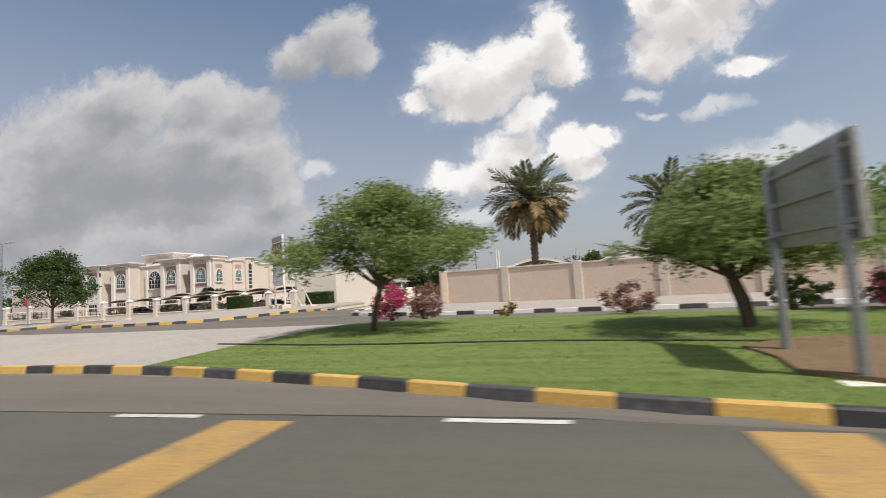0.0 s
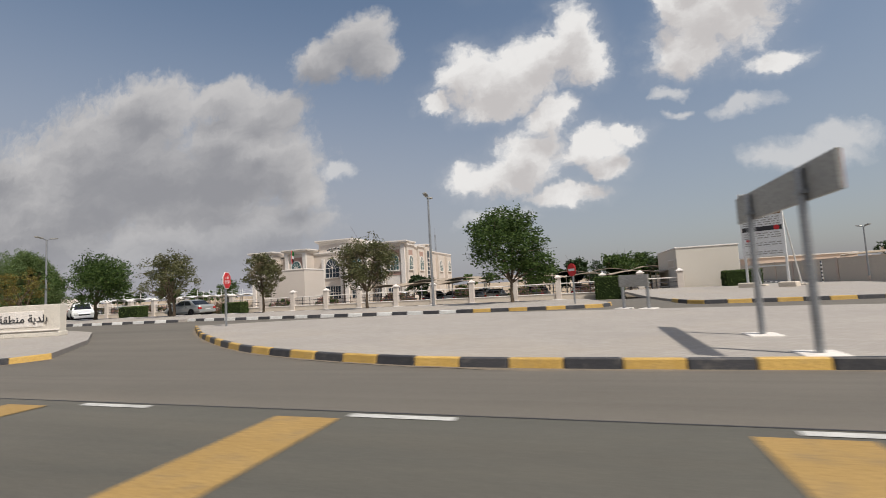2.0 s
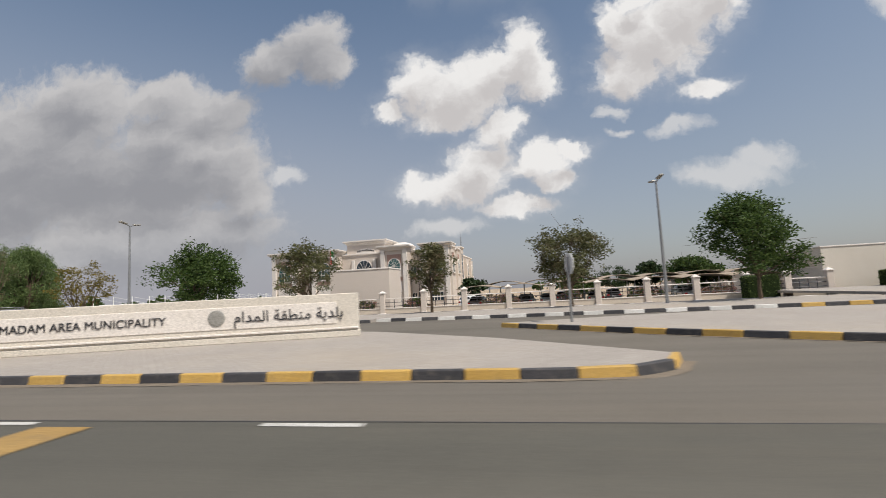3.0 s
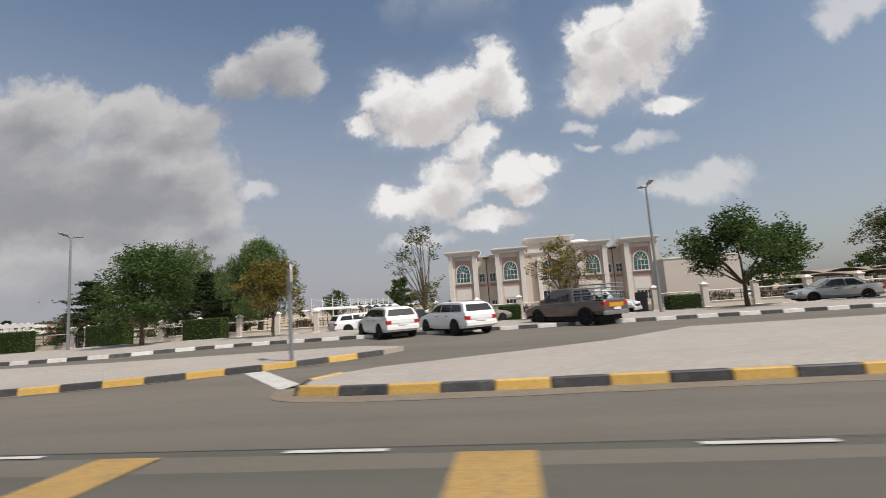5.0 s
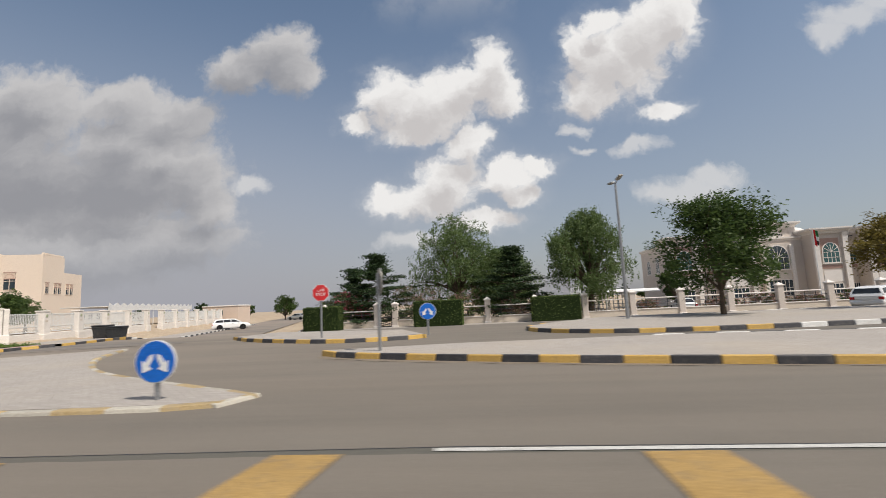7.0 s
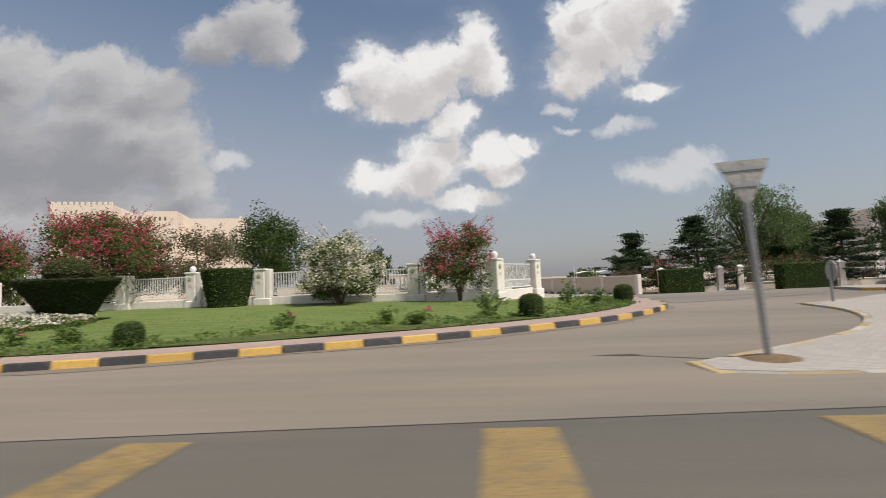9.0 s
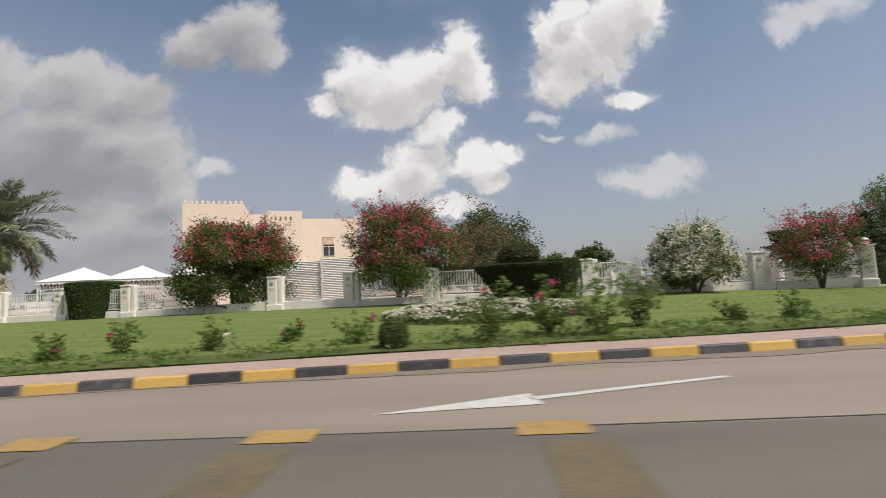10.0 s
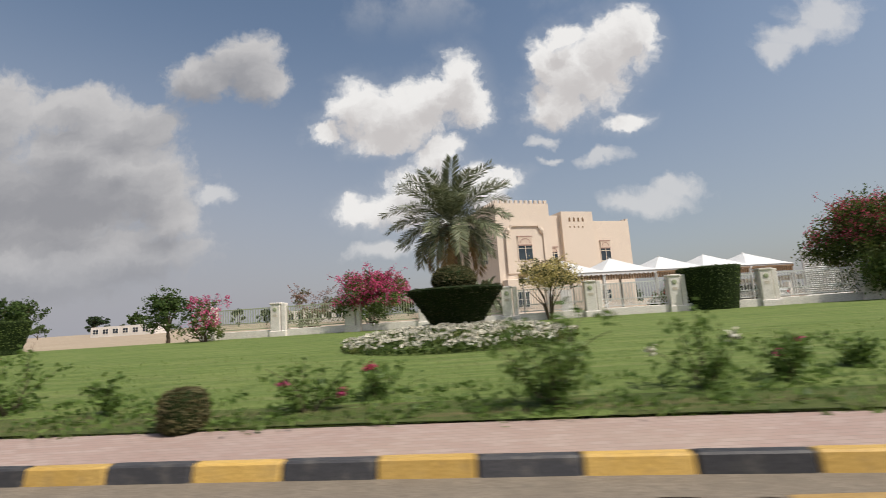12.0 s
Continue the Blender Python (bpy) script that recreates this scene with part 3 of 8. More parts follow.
def clumps(rng, centres, n, squash=0.75, shell=0.3):
    """Places scattered in round clumps; centres: (x, y, z, r) rows."""
    c = np.array(centres)
    w = c[:, 3] ** 2
    pick = rng.choice(len(c), n, p=w / w.sum())
    d = in_ball(rng, n, shell)
    d[:, 2] *= squash
    return c[pick, :3] + d * c[pick, 3:4]

# ---- ground, roads, pavements ----
def sheet(name, xs, ys, mat, zf, label, category):
    bm = B()
    rows = [[bm.verts.new((x, y, zf(x, y))) for x in xs] for y in ys]
    for p, q in zip(rows, rows[1:]):
        for k in range(len(xs) - 1):
            bm.faces.new((p[k], p[k + 1], q[k + 1], q[k]))
    return solid(name, bm, mat, label, category, kind="structure", smooth=True)


far_x = [-3000, -1500, -800, -500] + [-380 + 8 * k for k in range(21)] + [-214 + 1.6 * k for k in range(54)] + [-124 + 8 * k for k in range(29)] + [200, 400, 800, 1600, 3000]
far_y = [-2500, -1000, -400, -150, -60, -20] + [-12 + 3 * k for k in range(50)] + [160, 200, 300, 500, 900, 1600, 3000]
sheet("ground", far_x, far_y, M_SAND, lambda x, y: gz(x, y) - 0.06, "pale dusty desert sand reaching to the horizon", "ground")


def crown(x, y):
    """Cross-fall of the carriageway: it rises from the kerb towards its middle."""
    pts = [(400, 0.32), (-50, 0.32), (-88, 0.18), (-127, 0.18), (-155, 0.10), (-185, 0.0), (-600, 0.0)]
    for (a, p), (b, q) in zip(pts, pts[1:]):
        if b <= x <= a:
            top = p + (q - p) * (x - a) / (b - a)
    edge = [(400, 3.0), (12, 3.3), (6, 4.0), (2.1, 4.75), (-0.8, 5.5), (-3.8, 6.35), (-7.8, 7.2), (-12, 7.5), (-600, 7.5)]
    for (a, p), (b, q) in zip(edge, edge[1:]):
        if b <= x <= a:
            foot = p + (q - p) * (x - a) / (b - a) - 0.15
    return top * max(0.0, min(1.0, (foot - y) / max(1.0, foot - 4.1)))


strip_x = [-340 + 2 * k for k in range(216)]
CROWN_Y = [2.0, 2.5, 3.0, 3.5, 4.0, 4.5, 5.0, 5.5, 6.0, 6.5, 7.0, 7.5]
sheet("road", strip_x, [-15, -8, 0] + CROWN_Y + [9, 12, 16, 20, 24, 27, 30, 33, 36, 39], M_ASPHALT, lambda x, y: (gz(x, y) if x > -150 else min(gz(x, y), 0.0)) + crown(x, y),
      "worn grey asphalt of a main road and its service lanes", "road")


def side_road(name, a, b, w, label):
    a, b = Vector(a), Vector(b)
    n = Vector((-(b - a).y, (b - a).x)).normalized() * w / 2
    bm = B()
    k, last = 16, None
    for i in range(k + 1):
        c = a + (b - a) * i / k
        pair = [bm.verts.new((p.x, p.y, gz(p.x, p.y) + 0.012)) for p in (c - n, c + n)]
        if last:
            bm.faces.new((last[0], pair[0], pair[1], last[1]))
        last = pair
    return solid(name, bm, M_ASPHALT_DARK, label, "road", kind="structure")


side_road("road_side_east", (-15.4, 22.0), (-16.6, 190.0), 8.4, "dark asphalt side street running away from the main road")
side_road("road_side_west", (-146.8, 22.0), (-199.7, 172.0), 9.5, "dark asphalt side street between the two fenced plots")


bm = B()
for i in range(27):
    x0 = -112.0 + 3 * i
    quad = [(x0, 47.5), (x0 + 3, 47.5), (x0 + 3, 71.5), (x0, 71.5)]
    bm.faces.new([bm.verts.new((x, y, gz(x, y) + 0.01)) for x, y in quad])
bmesh.ops.remove_doubles(bm, verts=bm.verts[:], dist=0.001)
solid("car_park", bm, M_ASPHALT_DARK, "dark asphalt of the public car park", "road", kind="structure")


def pavement(name, outline, mat, top, label, category="pavement"):
    bm = prism(B(), outline, -0.05, top)
    bmesh.ops.triangulate(bm, faces=[f for f in bm.faces if len(f.verts) > 4])
    return solid(name, bm, mat, label, category, kind="structure")


KERB_H = 0.17


def kerb_block(length, h, w=0.16):
    bm = box(B(), -length / 2, length / 2, 0, w, -0.05, h, 0.018)
    for v in bm.verts:
        if v.co.z > h * 0.6 and v.co.y < 0.05:
            v.co.y += 0.03
    return bm


def mesh_of(bm, name, mat):
    return put(name, bm, mat)


BLOCKS = {}
for key, mt in (("yellow", M_YELLOW), ("black", M_BLACK), ("white", M_WHITE_PAINT)):
    BLOCKS[key] = mesh_of(kerb_block(0.885, KERB_H), "kerb_block", mt)
    BLOCKS[key + "_low"] = mesh_of(kerb_block(0.885, 0.07, 0.28), "kerb_block", {"yellow": M_WORN_YELLOW, "white": M_WORN_WHITE}.get(key, mt))


def kerb(name, pts, colours, label, z=None, low=""):
    """Kerb blocks along a line; the road lies to the line's right-hand side when the line runs in -x, at the blocks' local -y."""
    top = thing(name, Matrix(), label, "kerb", kind="structure")
    line = smooth_line(pts, 0.9)
    r = random.Random(len(line))
    for k, (a, b) in enumerate(zip(line, line[1:])):
        d = b - a
        mid = (a + b) / 2
        pair = colours(mid.x) if callable(colours) else colours
        ob = new("kerb_block", BLOCKS[pair[k % len(pair)] + low])
        zz = gz(mid.x, mid.y) if z is None else z
        ob.matrix_world = Matrix.Translation((mid.x, mid.y, zz + r.uniform(-0.006, 0.004))) @ pose(0, 0, 0, r.uniform(-0.6, 0.6), 0, math.degrees(math.atan2(d.y, d.x)) + r.uniform(-0.6, 0.6))
        ob.parent = top
    return [(p.x, p.y) for p in line]


YB, WB = ("yellow", "black"), ("white", "black")
P_A = [(30, 3.0), (12, 3.3), (6, 4.0), (2.1, 4.75), (-0.8, 5.5), (-3.8, 6.35), (-7.8, 7.25), (-12, 7.6), (-22, 7.7), (-32, 7.5), (-38, 7.6), (-41, 8.1), (-43.4, 8.9),
       (-45.2, 9.7), (-47, 10.8), (-49.2, 12.4), (-51.3, 14.1), (-54.8, 17.3)]
P_W = [(-50.9, 8.9), (-51.3, 7.9), (-52.4, 7.35), (-56, 7.35), (-66, 7.5), (-76, 7.75), (-86, 7.7), (-93.2, 7.75), (-94.4, 8.4), (-94.0, 9.6)]
P_X = [(-93.7, 14.6), (-95.5, 12.8), (-97.4, 11.4), (-99.9, 10.1), (-102.9, 9.25), (-106.8, 8.8), (-110.9, 8.8), (-114.7, 9.2), (-119.3, 10.0), (-123.7, 11.2), (-127.3, 12.5),
       (-130.2, 13.8), (-131.3, 14.7)]
P_G = [(-151.8, 25.0), (-152.2, 19.5), (-153.3, 16.6), (-155.7, 13.6), (-157.8, 12.0), (-160.9, 10.2), (-164.4, 8.8), (-168, 7.7), (-173, 6.8), (-179, 6.3), (-185, 5.6), (-191, 4.8),
       (-197, 4.0), (-203.5, 3.55), (-209.5, 3.6), (-216, 4.15), (-223, 4.6), (-235, 5.2), (-262, 6.0)]


def flip_kerb(name, pts, colours, label, z=None, low=""):
    return kerb(name, pts[::-1], colours, label, z, low)[::-1]


K_A = flip_kerb("kerb_east", P_A, YB, "kerb of alternating yellow and black painted concrete blocks")
K_W = flip_kerb("kerb_middle", P_W, YB, "yellow and black kerb round the paved island with the name wall")
K_X = flip_kerb("kerb_roundabout", P_X, YB, "yellow and black kerb curving round a paved island")
K_G = flip_kerb("kerb_garden", P_G, YB, "yellow and black kerb along the garden footpath")

cut = min(range(len(K_A)), key=lambda k: abs(K_A[k][0] + 8.0))


def inward(line, d):
    """The line shifted to its left by d when it runs in -x (away from the road)."""
    out = []
    for k in range(len(line)):
        a, b = Vector(line[max(0, k - 1)]), Vector(line[min(len(line) - 1, k + 1)])
        t = (b - a).normalized()
        out.append((line[k][0] + t.y * d, line[k][1] - t.x * d))
    return out


def ccw(poly):
    s = sum(a[0] * b[1] - b[0] * a[1] for a, b in zip(poly, poly[1:] + poly[:1]))
    return poly if s > 0 else poly[::-1]


in_A = inward(K_A, 0.14)
pavement("pavement_east", ccw(in_A[cut:] + [(-54.6, 17.5), (-50, 19), (-45, 20), (-40, 19.4), (-34, 18.6), (-27, 17), (-20, 16.2), (-8.0, 15.6)]), M_PAVING, 0.155,
         "dusty grey interlocking concrete paving on a traffic island")
pavement("pavement_middle", ccw(inward(K_W, 0.14) + [(-93.3, 10.2), (-90.3, 11.8), (-87.6, 13.4), (-84.5, 16.4), (-76, 16.6), (-62, 16.7), (-59, 15.5), (-54.5, 12.2)]), M_PAVING, 0.155,
         "dusty grey concrete paving behind the kerb")
pavement("pavement_roundabout", ccw(inward(K_X, 0.14) + [(-131.2, 14.9), (-127, 15.7), (-120, 15.9), (-114, 15.1), (-105, 15.2), (-95.8, 16.2), (-93.9, 15.2)]), M_PAVING, 0.155,
         "dusty grey concrete paving on a tear-shaped island")

# strips and islands behind the service lane
P_E = [(-62, 22.9), (-70, 22.6), (-85, 22.6), (-100, 22.4), (-106, 21.3), (-109, 19.4), (-113, 18.6), (-119.4, 18.5), (-123, 19.9), (-124.6, 22.6), (-123.5, 25.5)]
K_E = flip_kerb("kerb_service_lane", P_E, lambda x: YB if x < -115.3 else WB, "black and white kerb along the planted strip")
pavement("pavement_planted_strip", ccw(inward(K_E, 0.14) + [(-120, 29.3), (-62, 29.3)]), M_PAVING, 0.155, "grey paved strip planted with street trees")
kerb("kerb_parking", [(-63, 29.4), (-90, 29.4), (-119, 29.4)], WB, "black and white kerb beside the parking lane", 0.0)
P_D = [(-35.6, 24.5), (-35.9, 22.9), (-37.5, 22.4), (-45, 22.3), (-58, 23.0), (-62, 23.6)]
K_D = flip_kerb("kerb_street_trees", P_D, lambda x: YB if x > -43.5 else WB, "yellow and black kerb in front of street trees")
pavement("pavement_street_trees", ccw(inward(K_D, 0.14) + [(-62, 29.3), (-37, 29.3)]), M_PAVING, 0.155, "grey paved strip with a lamp post and trees")
kerb("kerb_parking_far", [(-38, 29.4), (-62, 29.4)], WB, "black and white kerb beside the parking lane", 0.0)
P_C = [(-18.2, 40), (-19.0, 30), (-20.2, 24.5), (-21.5, 22.8), (-24, 22.2), (-31, 22.4), (-32.4, 23.2), (-32.8, 25)]
K_C = flip_kerb("kerb_corner", P_C, YB, "yellow and black kerb round the street corner")
pavement("pavement_corner", ccw(inward(K_C, 0.14) + [(-33.5, 31), (-34, 44), (-21, 44)]), M_PAVING, 0.12, "grey paved corner beside the hoarding")
P_B = [(14, 16.9), (2, 18.7), (-4.2, 20.0), (-8.6, 21.2), (-11.4, 22.9), (-12.4, 25.5), (-12.1, 29.6), (-11.5, 40), (-11.3, 55), (-11.6, 75), (-12.2, 110)]
K_B = flip_kerb("kerb_compound", P_B, WB, "black and white kerb in front of the compound wall")
pavement("pavement_compound", ccw([p for p in inward(K_B, 0.14) if p[1] < 29.6] + [(-7.9, 29.6), (14, 24)]), M_PAVING, 0.10, "grey pavement at the foot of the compound wall")
P_F = [(-22, 37.6), (-60, 37.8), (-100, 37.9), (-138, 37.9), (-142.3, 38.6), (-144.4, 41), (-151.2, 60), (-161.8, 90)]
flip_kerb("kerb_fence", P_F, WB, "black and white kerb in front of the long fence")
bmf = B()
for x0 in range(-142, -34, 6):
    prism(bmf, [(x0, 37.9), (x0 + 6.0, 37.9), (x0 + 6.0, 45), (x0, 45)], -1.2, -0.58)
solid("pavement_fence", bmf, M_PAVING, "pale pavement in front of the long fence", "pavement", kind="structure")
P_2 = [(-128.4, 21.2), (-129.7, 19.9), (-132.5, 19.4), (-135.6, 20.7), (-138.4, 22.6), (-140.4, 24.6)]
K_2 = flip_kerb("kerb_small_island", P_2, YB, "yellow and black kerb of a small traffic island")
pavement("pavement_small_island", ccw(inward(K_2, 0.14) + [(-139.5, 28.0), (-131, 25.2)]), M_PAVING, 0.15, "grey paved traffic island with road signs")
kerb("kerb_stub", [(-121.0, 15.95), (-118, 15.6), (-114.2, 15.1)], WB, "short black and white kerb at the back of an island", 0.0)

P_S = [(-151.8, 25.3), (-152.6, 29.5), (-156.0, 39.5), (-162.8, 58.5), (-170.0, 79.0)]
K_S = flip_kerb("kerb_side_street", P_S, lambda x: YB if x > -153.5 else WB, "kerb along the side street beside the garden fence")

# low splitter island at the junction
P_Z = [(-142.9, 20.4), (-140.7, 16.7), (-138.4, 14.0), (-135.8, 11.8), (-131.4, 9.3), (-129.9, 8.5), (-129.9, 7.8), (-131.2, 7.4), (-135, 7.2), (-142, 6.5), (-150, 5.6), (-155, 5.15), (-156.7, 5.4),
       (-157.0, 6.1), (-155.3, 7.2), (-153.5, 8.4), (-152.0, 9.6), (-150.3, 11.6), (-149.2, 13.5), (-148.6, 15.2), (-148.3, 17.0)]
K_Z = flip_kerb("kerb_splitter", P_Z, ("yellow", "white"), "low worn kerb of faded yellow and white blocks", 0.0, "_low")
pavement("pavement_splitter", ccw(inward(K_Z, 0.2) + [(-145.4, 18.4)]), M_PAVING, 0.075, "grey dusty paving on a low splitter island")

# ---- lawns ----
def lawn(name, front, back, n, zf, mat, label, kind="structure"):
    """A sheet between two lines, sampled n times along and m across."""
    def at(line, t):
        k = t * (len(line) - 1)
        i = min(int(k), len(line) - 2)
        a, b = Vector(line[i]), Vector(line[i + 1])
        return a + (b - a) * (k - i)
    bm = B()
    m = 12
    rows = []
    for i in range(n + 1):
        a, b = at(front, i / n), at(back, i / n)
        row = []
        for j in range(m + 1):
            p = a + (b - a) * (j / m)
            row.append(bm.verts.new((p.x, p.y, zf(p.x, p.y, j / m))))
        rows.append(row)
    for p, q in zip(rows, rows[1:]):
        for j in range(m):
            bm.faces.new((p[j], q[j], q[j + 1], p[j + 1]))
    bmesh.ops.recalc_face_normals(bm, faces=bm.faces)
    if sum(f.normal.z for f in bm.faces) < 0:
        bmesh.ops.reverse_faces(bm, faces=bm.faces)
    return solid(name, bm, mat, label, "lawn", kind=kind, smooth=True)


front_E = inward(K_A, 0.15)[:cut + 1]
back_E = [(30, 12.5), (12, 13.6), (5, 14.9), (0, 15.8), (-4.8, 16.5), (-8.0, 15.6)]
LAWN_EAST_Z = lambda x, y, t: 0.165 + 0.05 * math.sin(min(1, t) * math.pi)
lawn("lawn_east", front_E, back_E, 40, LAWN_EAST_Z, M_GRASS, "bright green mown lawn behind the kerb")
PATH_W = 1.15
in_G = inward(K_G, 0.14)
edge_G = inward(K_G, 0.14 + PATH_W)
FENCE = lambda x: 23.2 + (-159.0 - x) * 0.058
back_G = [(-155.5, 25.2), (-156.2, 24.6), (-157, 23.8), (-159, 23.1)] + [(x, FENCE(x) - 0.1) for x in range(-163, -234, -3)] + [(-250, 28.5), (-264, 29)]


def garden_z(x, y):
    """Height of the rising garden lawn."""
    k = min(edge_G, key=lambda p: (p[0] - x) ** 2 + (p[1] - y) ** 2)
    d = math.hypot(k[0] - x, k[1] - y)
    return 0.17 + 0.42 * min(1.0, d / 17.0) ** 0.8


lawn("pavement_street_wall", [(-11.98, 29.55), (-11.4, 40), (-11.2, 55), (-11.5, 75), (-12.1, 110)], [(-7.95, 29.55), (-8.0, 40), (-8.15, 55), (-8.35, 75), (-8.65, 110)], 60, lambda x, y, t: gz(x, y) + 0.1, M_PAVING,
     "grey pavement along the side street wall")
lawn("pavement_side_street", inward(K_S, 0.14), [(-155.4, 25.6), (-157.0, 29.5), (-160.8, 39.5), (-167.6, 58.5), (-174.8, 79.0)], 40, lambda x, y, t: gz(x + 4.2 * t, y) + 0.15, M_PAVING, "dusty grey pavement at the foot of the garden fence")
lawn("footpath_garden", in_G, edge_G, 140, lambda x, y, t: 0.165, M_PINK_PAVING, "pinkish interlocking paving of a narrow footpath")
lawn("lawn_garden", edge_G, back_G, 120, lambda x, y, t: garden_z(x, y), M_GRASS, "green garden lawn rising gently to the fence")

# ---- road markings ----
def laid(bm):
    """Lay paint on the cambered carriageway."""
    for y in CROWN_Y:
        bmesh.ops.bisect_plane(bm, geom=bm.verts[:] + bm.edges[:] + bm.faces[:], plane_co=(0, y, 0), plane_no=(0, 1, 0))
    for v in bm.verts:
        v.co.z += crown(v.co.x, v.co.y)
    return bm


def marking(name, quads, mat, label, z=0.008):
    bm = B()
    for q in quads:
        bm.faces.new([bm.verts.new((x, y, z)) for x, y in ccw(list(q))])
    return solid(name, laid(bm), mat, label, "road marking", kind="structure")


def lane_y(x):
    """The line between the two lanes."""
    pts = [(60, 3.4), (15, 3.6), (-2, 3.72), (-12, 3.53), (-22, 3.43), (-30, 3.53), (-42, 3.68), (-82, 4.1), (-97, 4.35), (-110, 4.75), (-122, 5.1), (-127, 5.1), (-140, 4.4), (-150, 3.85),
           (-160, 3.3), (-168, 2.72), (-176, 2.6), (-190, 2.78), (-200, 2.95), (-208, 2.95), (-216, 3.2), (-230, 3.7), (-260, 4.2)]
    for (a, p), (b, q) in zip(pts, pts[1:]):
        if b <= x <= a:
            return p + (q - p) * (x - a) / (b - a)
    return pts[0][1] if x > 0 else pts[-1][1]


LANE_X = [30 - 2 * k for k in range(134)]
LANE_ACROSS = [-9.0, -4.0, 0.0, 1.0, 1.8, 2.4, 3.0, 3.6]


def lane_surface():
    """The running lane up to the tar seam, darkened for the door sill's reflection."""
    bm, rows = B(), []
    for x in LANE_X:
        e = lane_y(x) + 0.105
        rows.append([bm.verts.new((x, y, crown(x, y) + 0.0035)) for y in LANE_ACROSS if y < e - 0.15] + [bm.verts.new((x, e, crown(x, e) + 0.0035))])
    for p, q in zip(rows, rows[1:]):
        n = min(len(p), len(q))
        for k in range(n - 2):
            bm.faces.new((p[k], p[k + 1], q[k + 1], q[k]))
        bm.faces.new([p[n - 2], *p[n - 1:], *q[n - 1:][::-1], q[n - 2]])
    bmesh.ops.recalc_face_normals(bm, faces=bm.faces[:])
    solid("road_lane_sill_reflection", bm, M_ASPHALT_LANE, "asphalt of the running lane, darkened for the door sill's reflection in the window", "road", kind="structure")


lane_surface()


def bar(x0, x1, y0, y1):
    return [(x0, lane_y(x0) + y0), (x1, lane_y(x1) + y0), (x1, lane_y(x1) + y1), (x0, lane_y(x0) + y1)]


def painted(name, quads, mat, label, piece, z=0.009):
    """A row of painted pieces, each its own."""
    top = thing(name, Matrix(), label, "road marking", kind="structure")
    for q in quads:
        bm = B()
        bm.faces.new([bm.verts.new((x, y, z)) for x, y in ccw(list(q))])
        part(piece, laid(bm), mat, top)


dash_x = [-1.05 - 3.43 * k for k in range(-8, 15)] + [-81.53 - 3.65 * k for k in range(-7, 8)]
painted("lane_dashes", [bar(x, x + 1.0, -0.05, 0.05) for x in dash_x], M_LINE_WHITE, "faded white dashes between the lanes", "dash")
marking("lane_line_solid", [bar(x, x + 1.47, -0.05, 0.06) for x in (-126.3, -124.83, -123.36, -121.89, -120.42, -118.95)], M_LINE_WHITE, "solid white lane line before the junction")


def cross_bar(x, reach):
    y1 = reach if reach else lane_y(x) - 0.12
    return [(x - 0.33, y1), (x + 0.33, y1), (x + 0.28, y1 - 6.0), (x - 0.38, y1 - 6.0)]


bar_x = [13.5, 9.4, 5.4, 1.42, -2.73, -7.2, -11.64, -15.6, -19.59, -23.4, -27.6, -31.42, -35.34, -39.15, -42.95, -58.1, -61.8, -65.4, -69.0, -72.6, -76.1, -79.57, -82.83, -86.7, -90.49,
         -94.0, -97.42, -100.86, -104.3, -107.75, -111.14, -114.43, -117.72, -120.98, -124.19, -127.45] + [-130.7 - 3.24 * k for k in range(8)] + [-156.6, -159.6, -162.9, -167.1, -170.3, -173.3]
bar_x += [-178.1, -181.0, -183.7, -186.4, -189.1, -191.8]
painted("rumble_bars_ghost", [cross_bar(x, lane_y(x) - 0.3) for x in bar_x if x < -175], M_LINE_GHOST, "almost vanished yellow bars painted across the lane", "painted_bar", 0.011)
painted("rumble_bars_faded", [cross_bar(x, 0) for x in bar_x if -175 < x < -150], M_LINE_FADED, "nearly worn-off yellow bars painted across the lane", "painted_bar", 0.011)
painted("rumble_bars", [cross_bar(x, 7.45 if -86 < x < -62 else 0) for x in bar_x if x > -150], M_LINE_YELLOW, "worn yellow bars painted across the lane", "painted_bar", 0.011)
painted("yellow_edge_marks", [bar(-178.6 - 2.72 * k, -177.9 - 2.72 * k, -0.12, 0.30) for k in range(12)] + [bar(-178.6 - 2.72 * k, -177.9 - 2.72 * k, 0.02, 0.42) for k in range(12, 24)], M_LINE_YELLOW, "short yellow marks along the lane edge", "mark", 0.013)


marking("arrow_turn", [[(-113.65, 6.85), (-111.5, 6.75), (-112.6, 7.2)], [(-112.9, 6.8), (-111.95, 6.78), (-111.6, 6.2), (-112.55, 6.3)], [(-111.9, 6.36), (-109.3, 6.22), (-109.3, 6.1), (-111.6, 6.2)]],
        M_LINE_WHITE, "worn white turning arrow painted on the road", 0.007)
marking("arrow_ahead", [[(-180.2, 3.42), (-178.2, 3.6), (-178.3, 4.15)], [(-178.3, 3.8), (-175.5, 4.62), (-175.54, 4.74), (-178.34, 3.95)]], M_LINE_WHITE, "white arrow painted on the road")
marking("stop_line_exit", [[(-98.0, 12.2), (-97.6, 12.5), (-94.4, 8.9), (-94.9, 8.7)]], M_LINE_WHITE, "white line across the exit lane")
marking("road_seam", [bar(x - 6, x, 0.10, 0.125) for x in range(-228, 30, 6)], M_INK, "dark tar seam along the lane joint", 0.006)


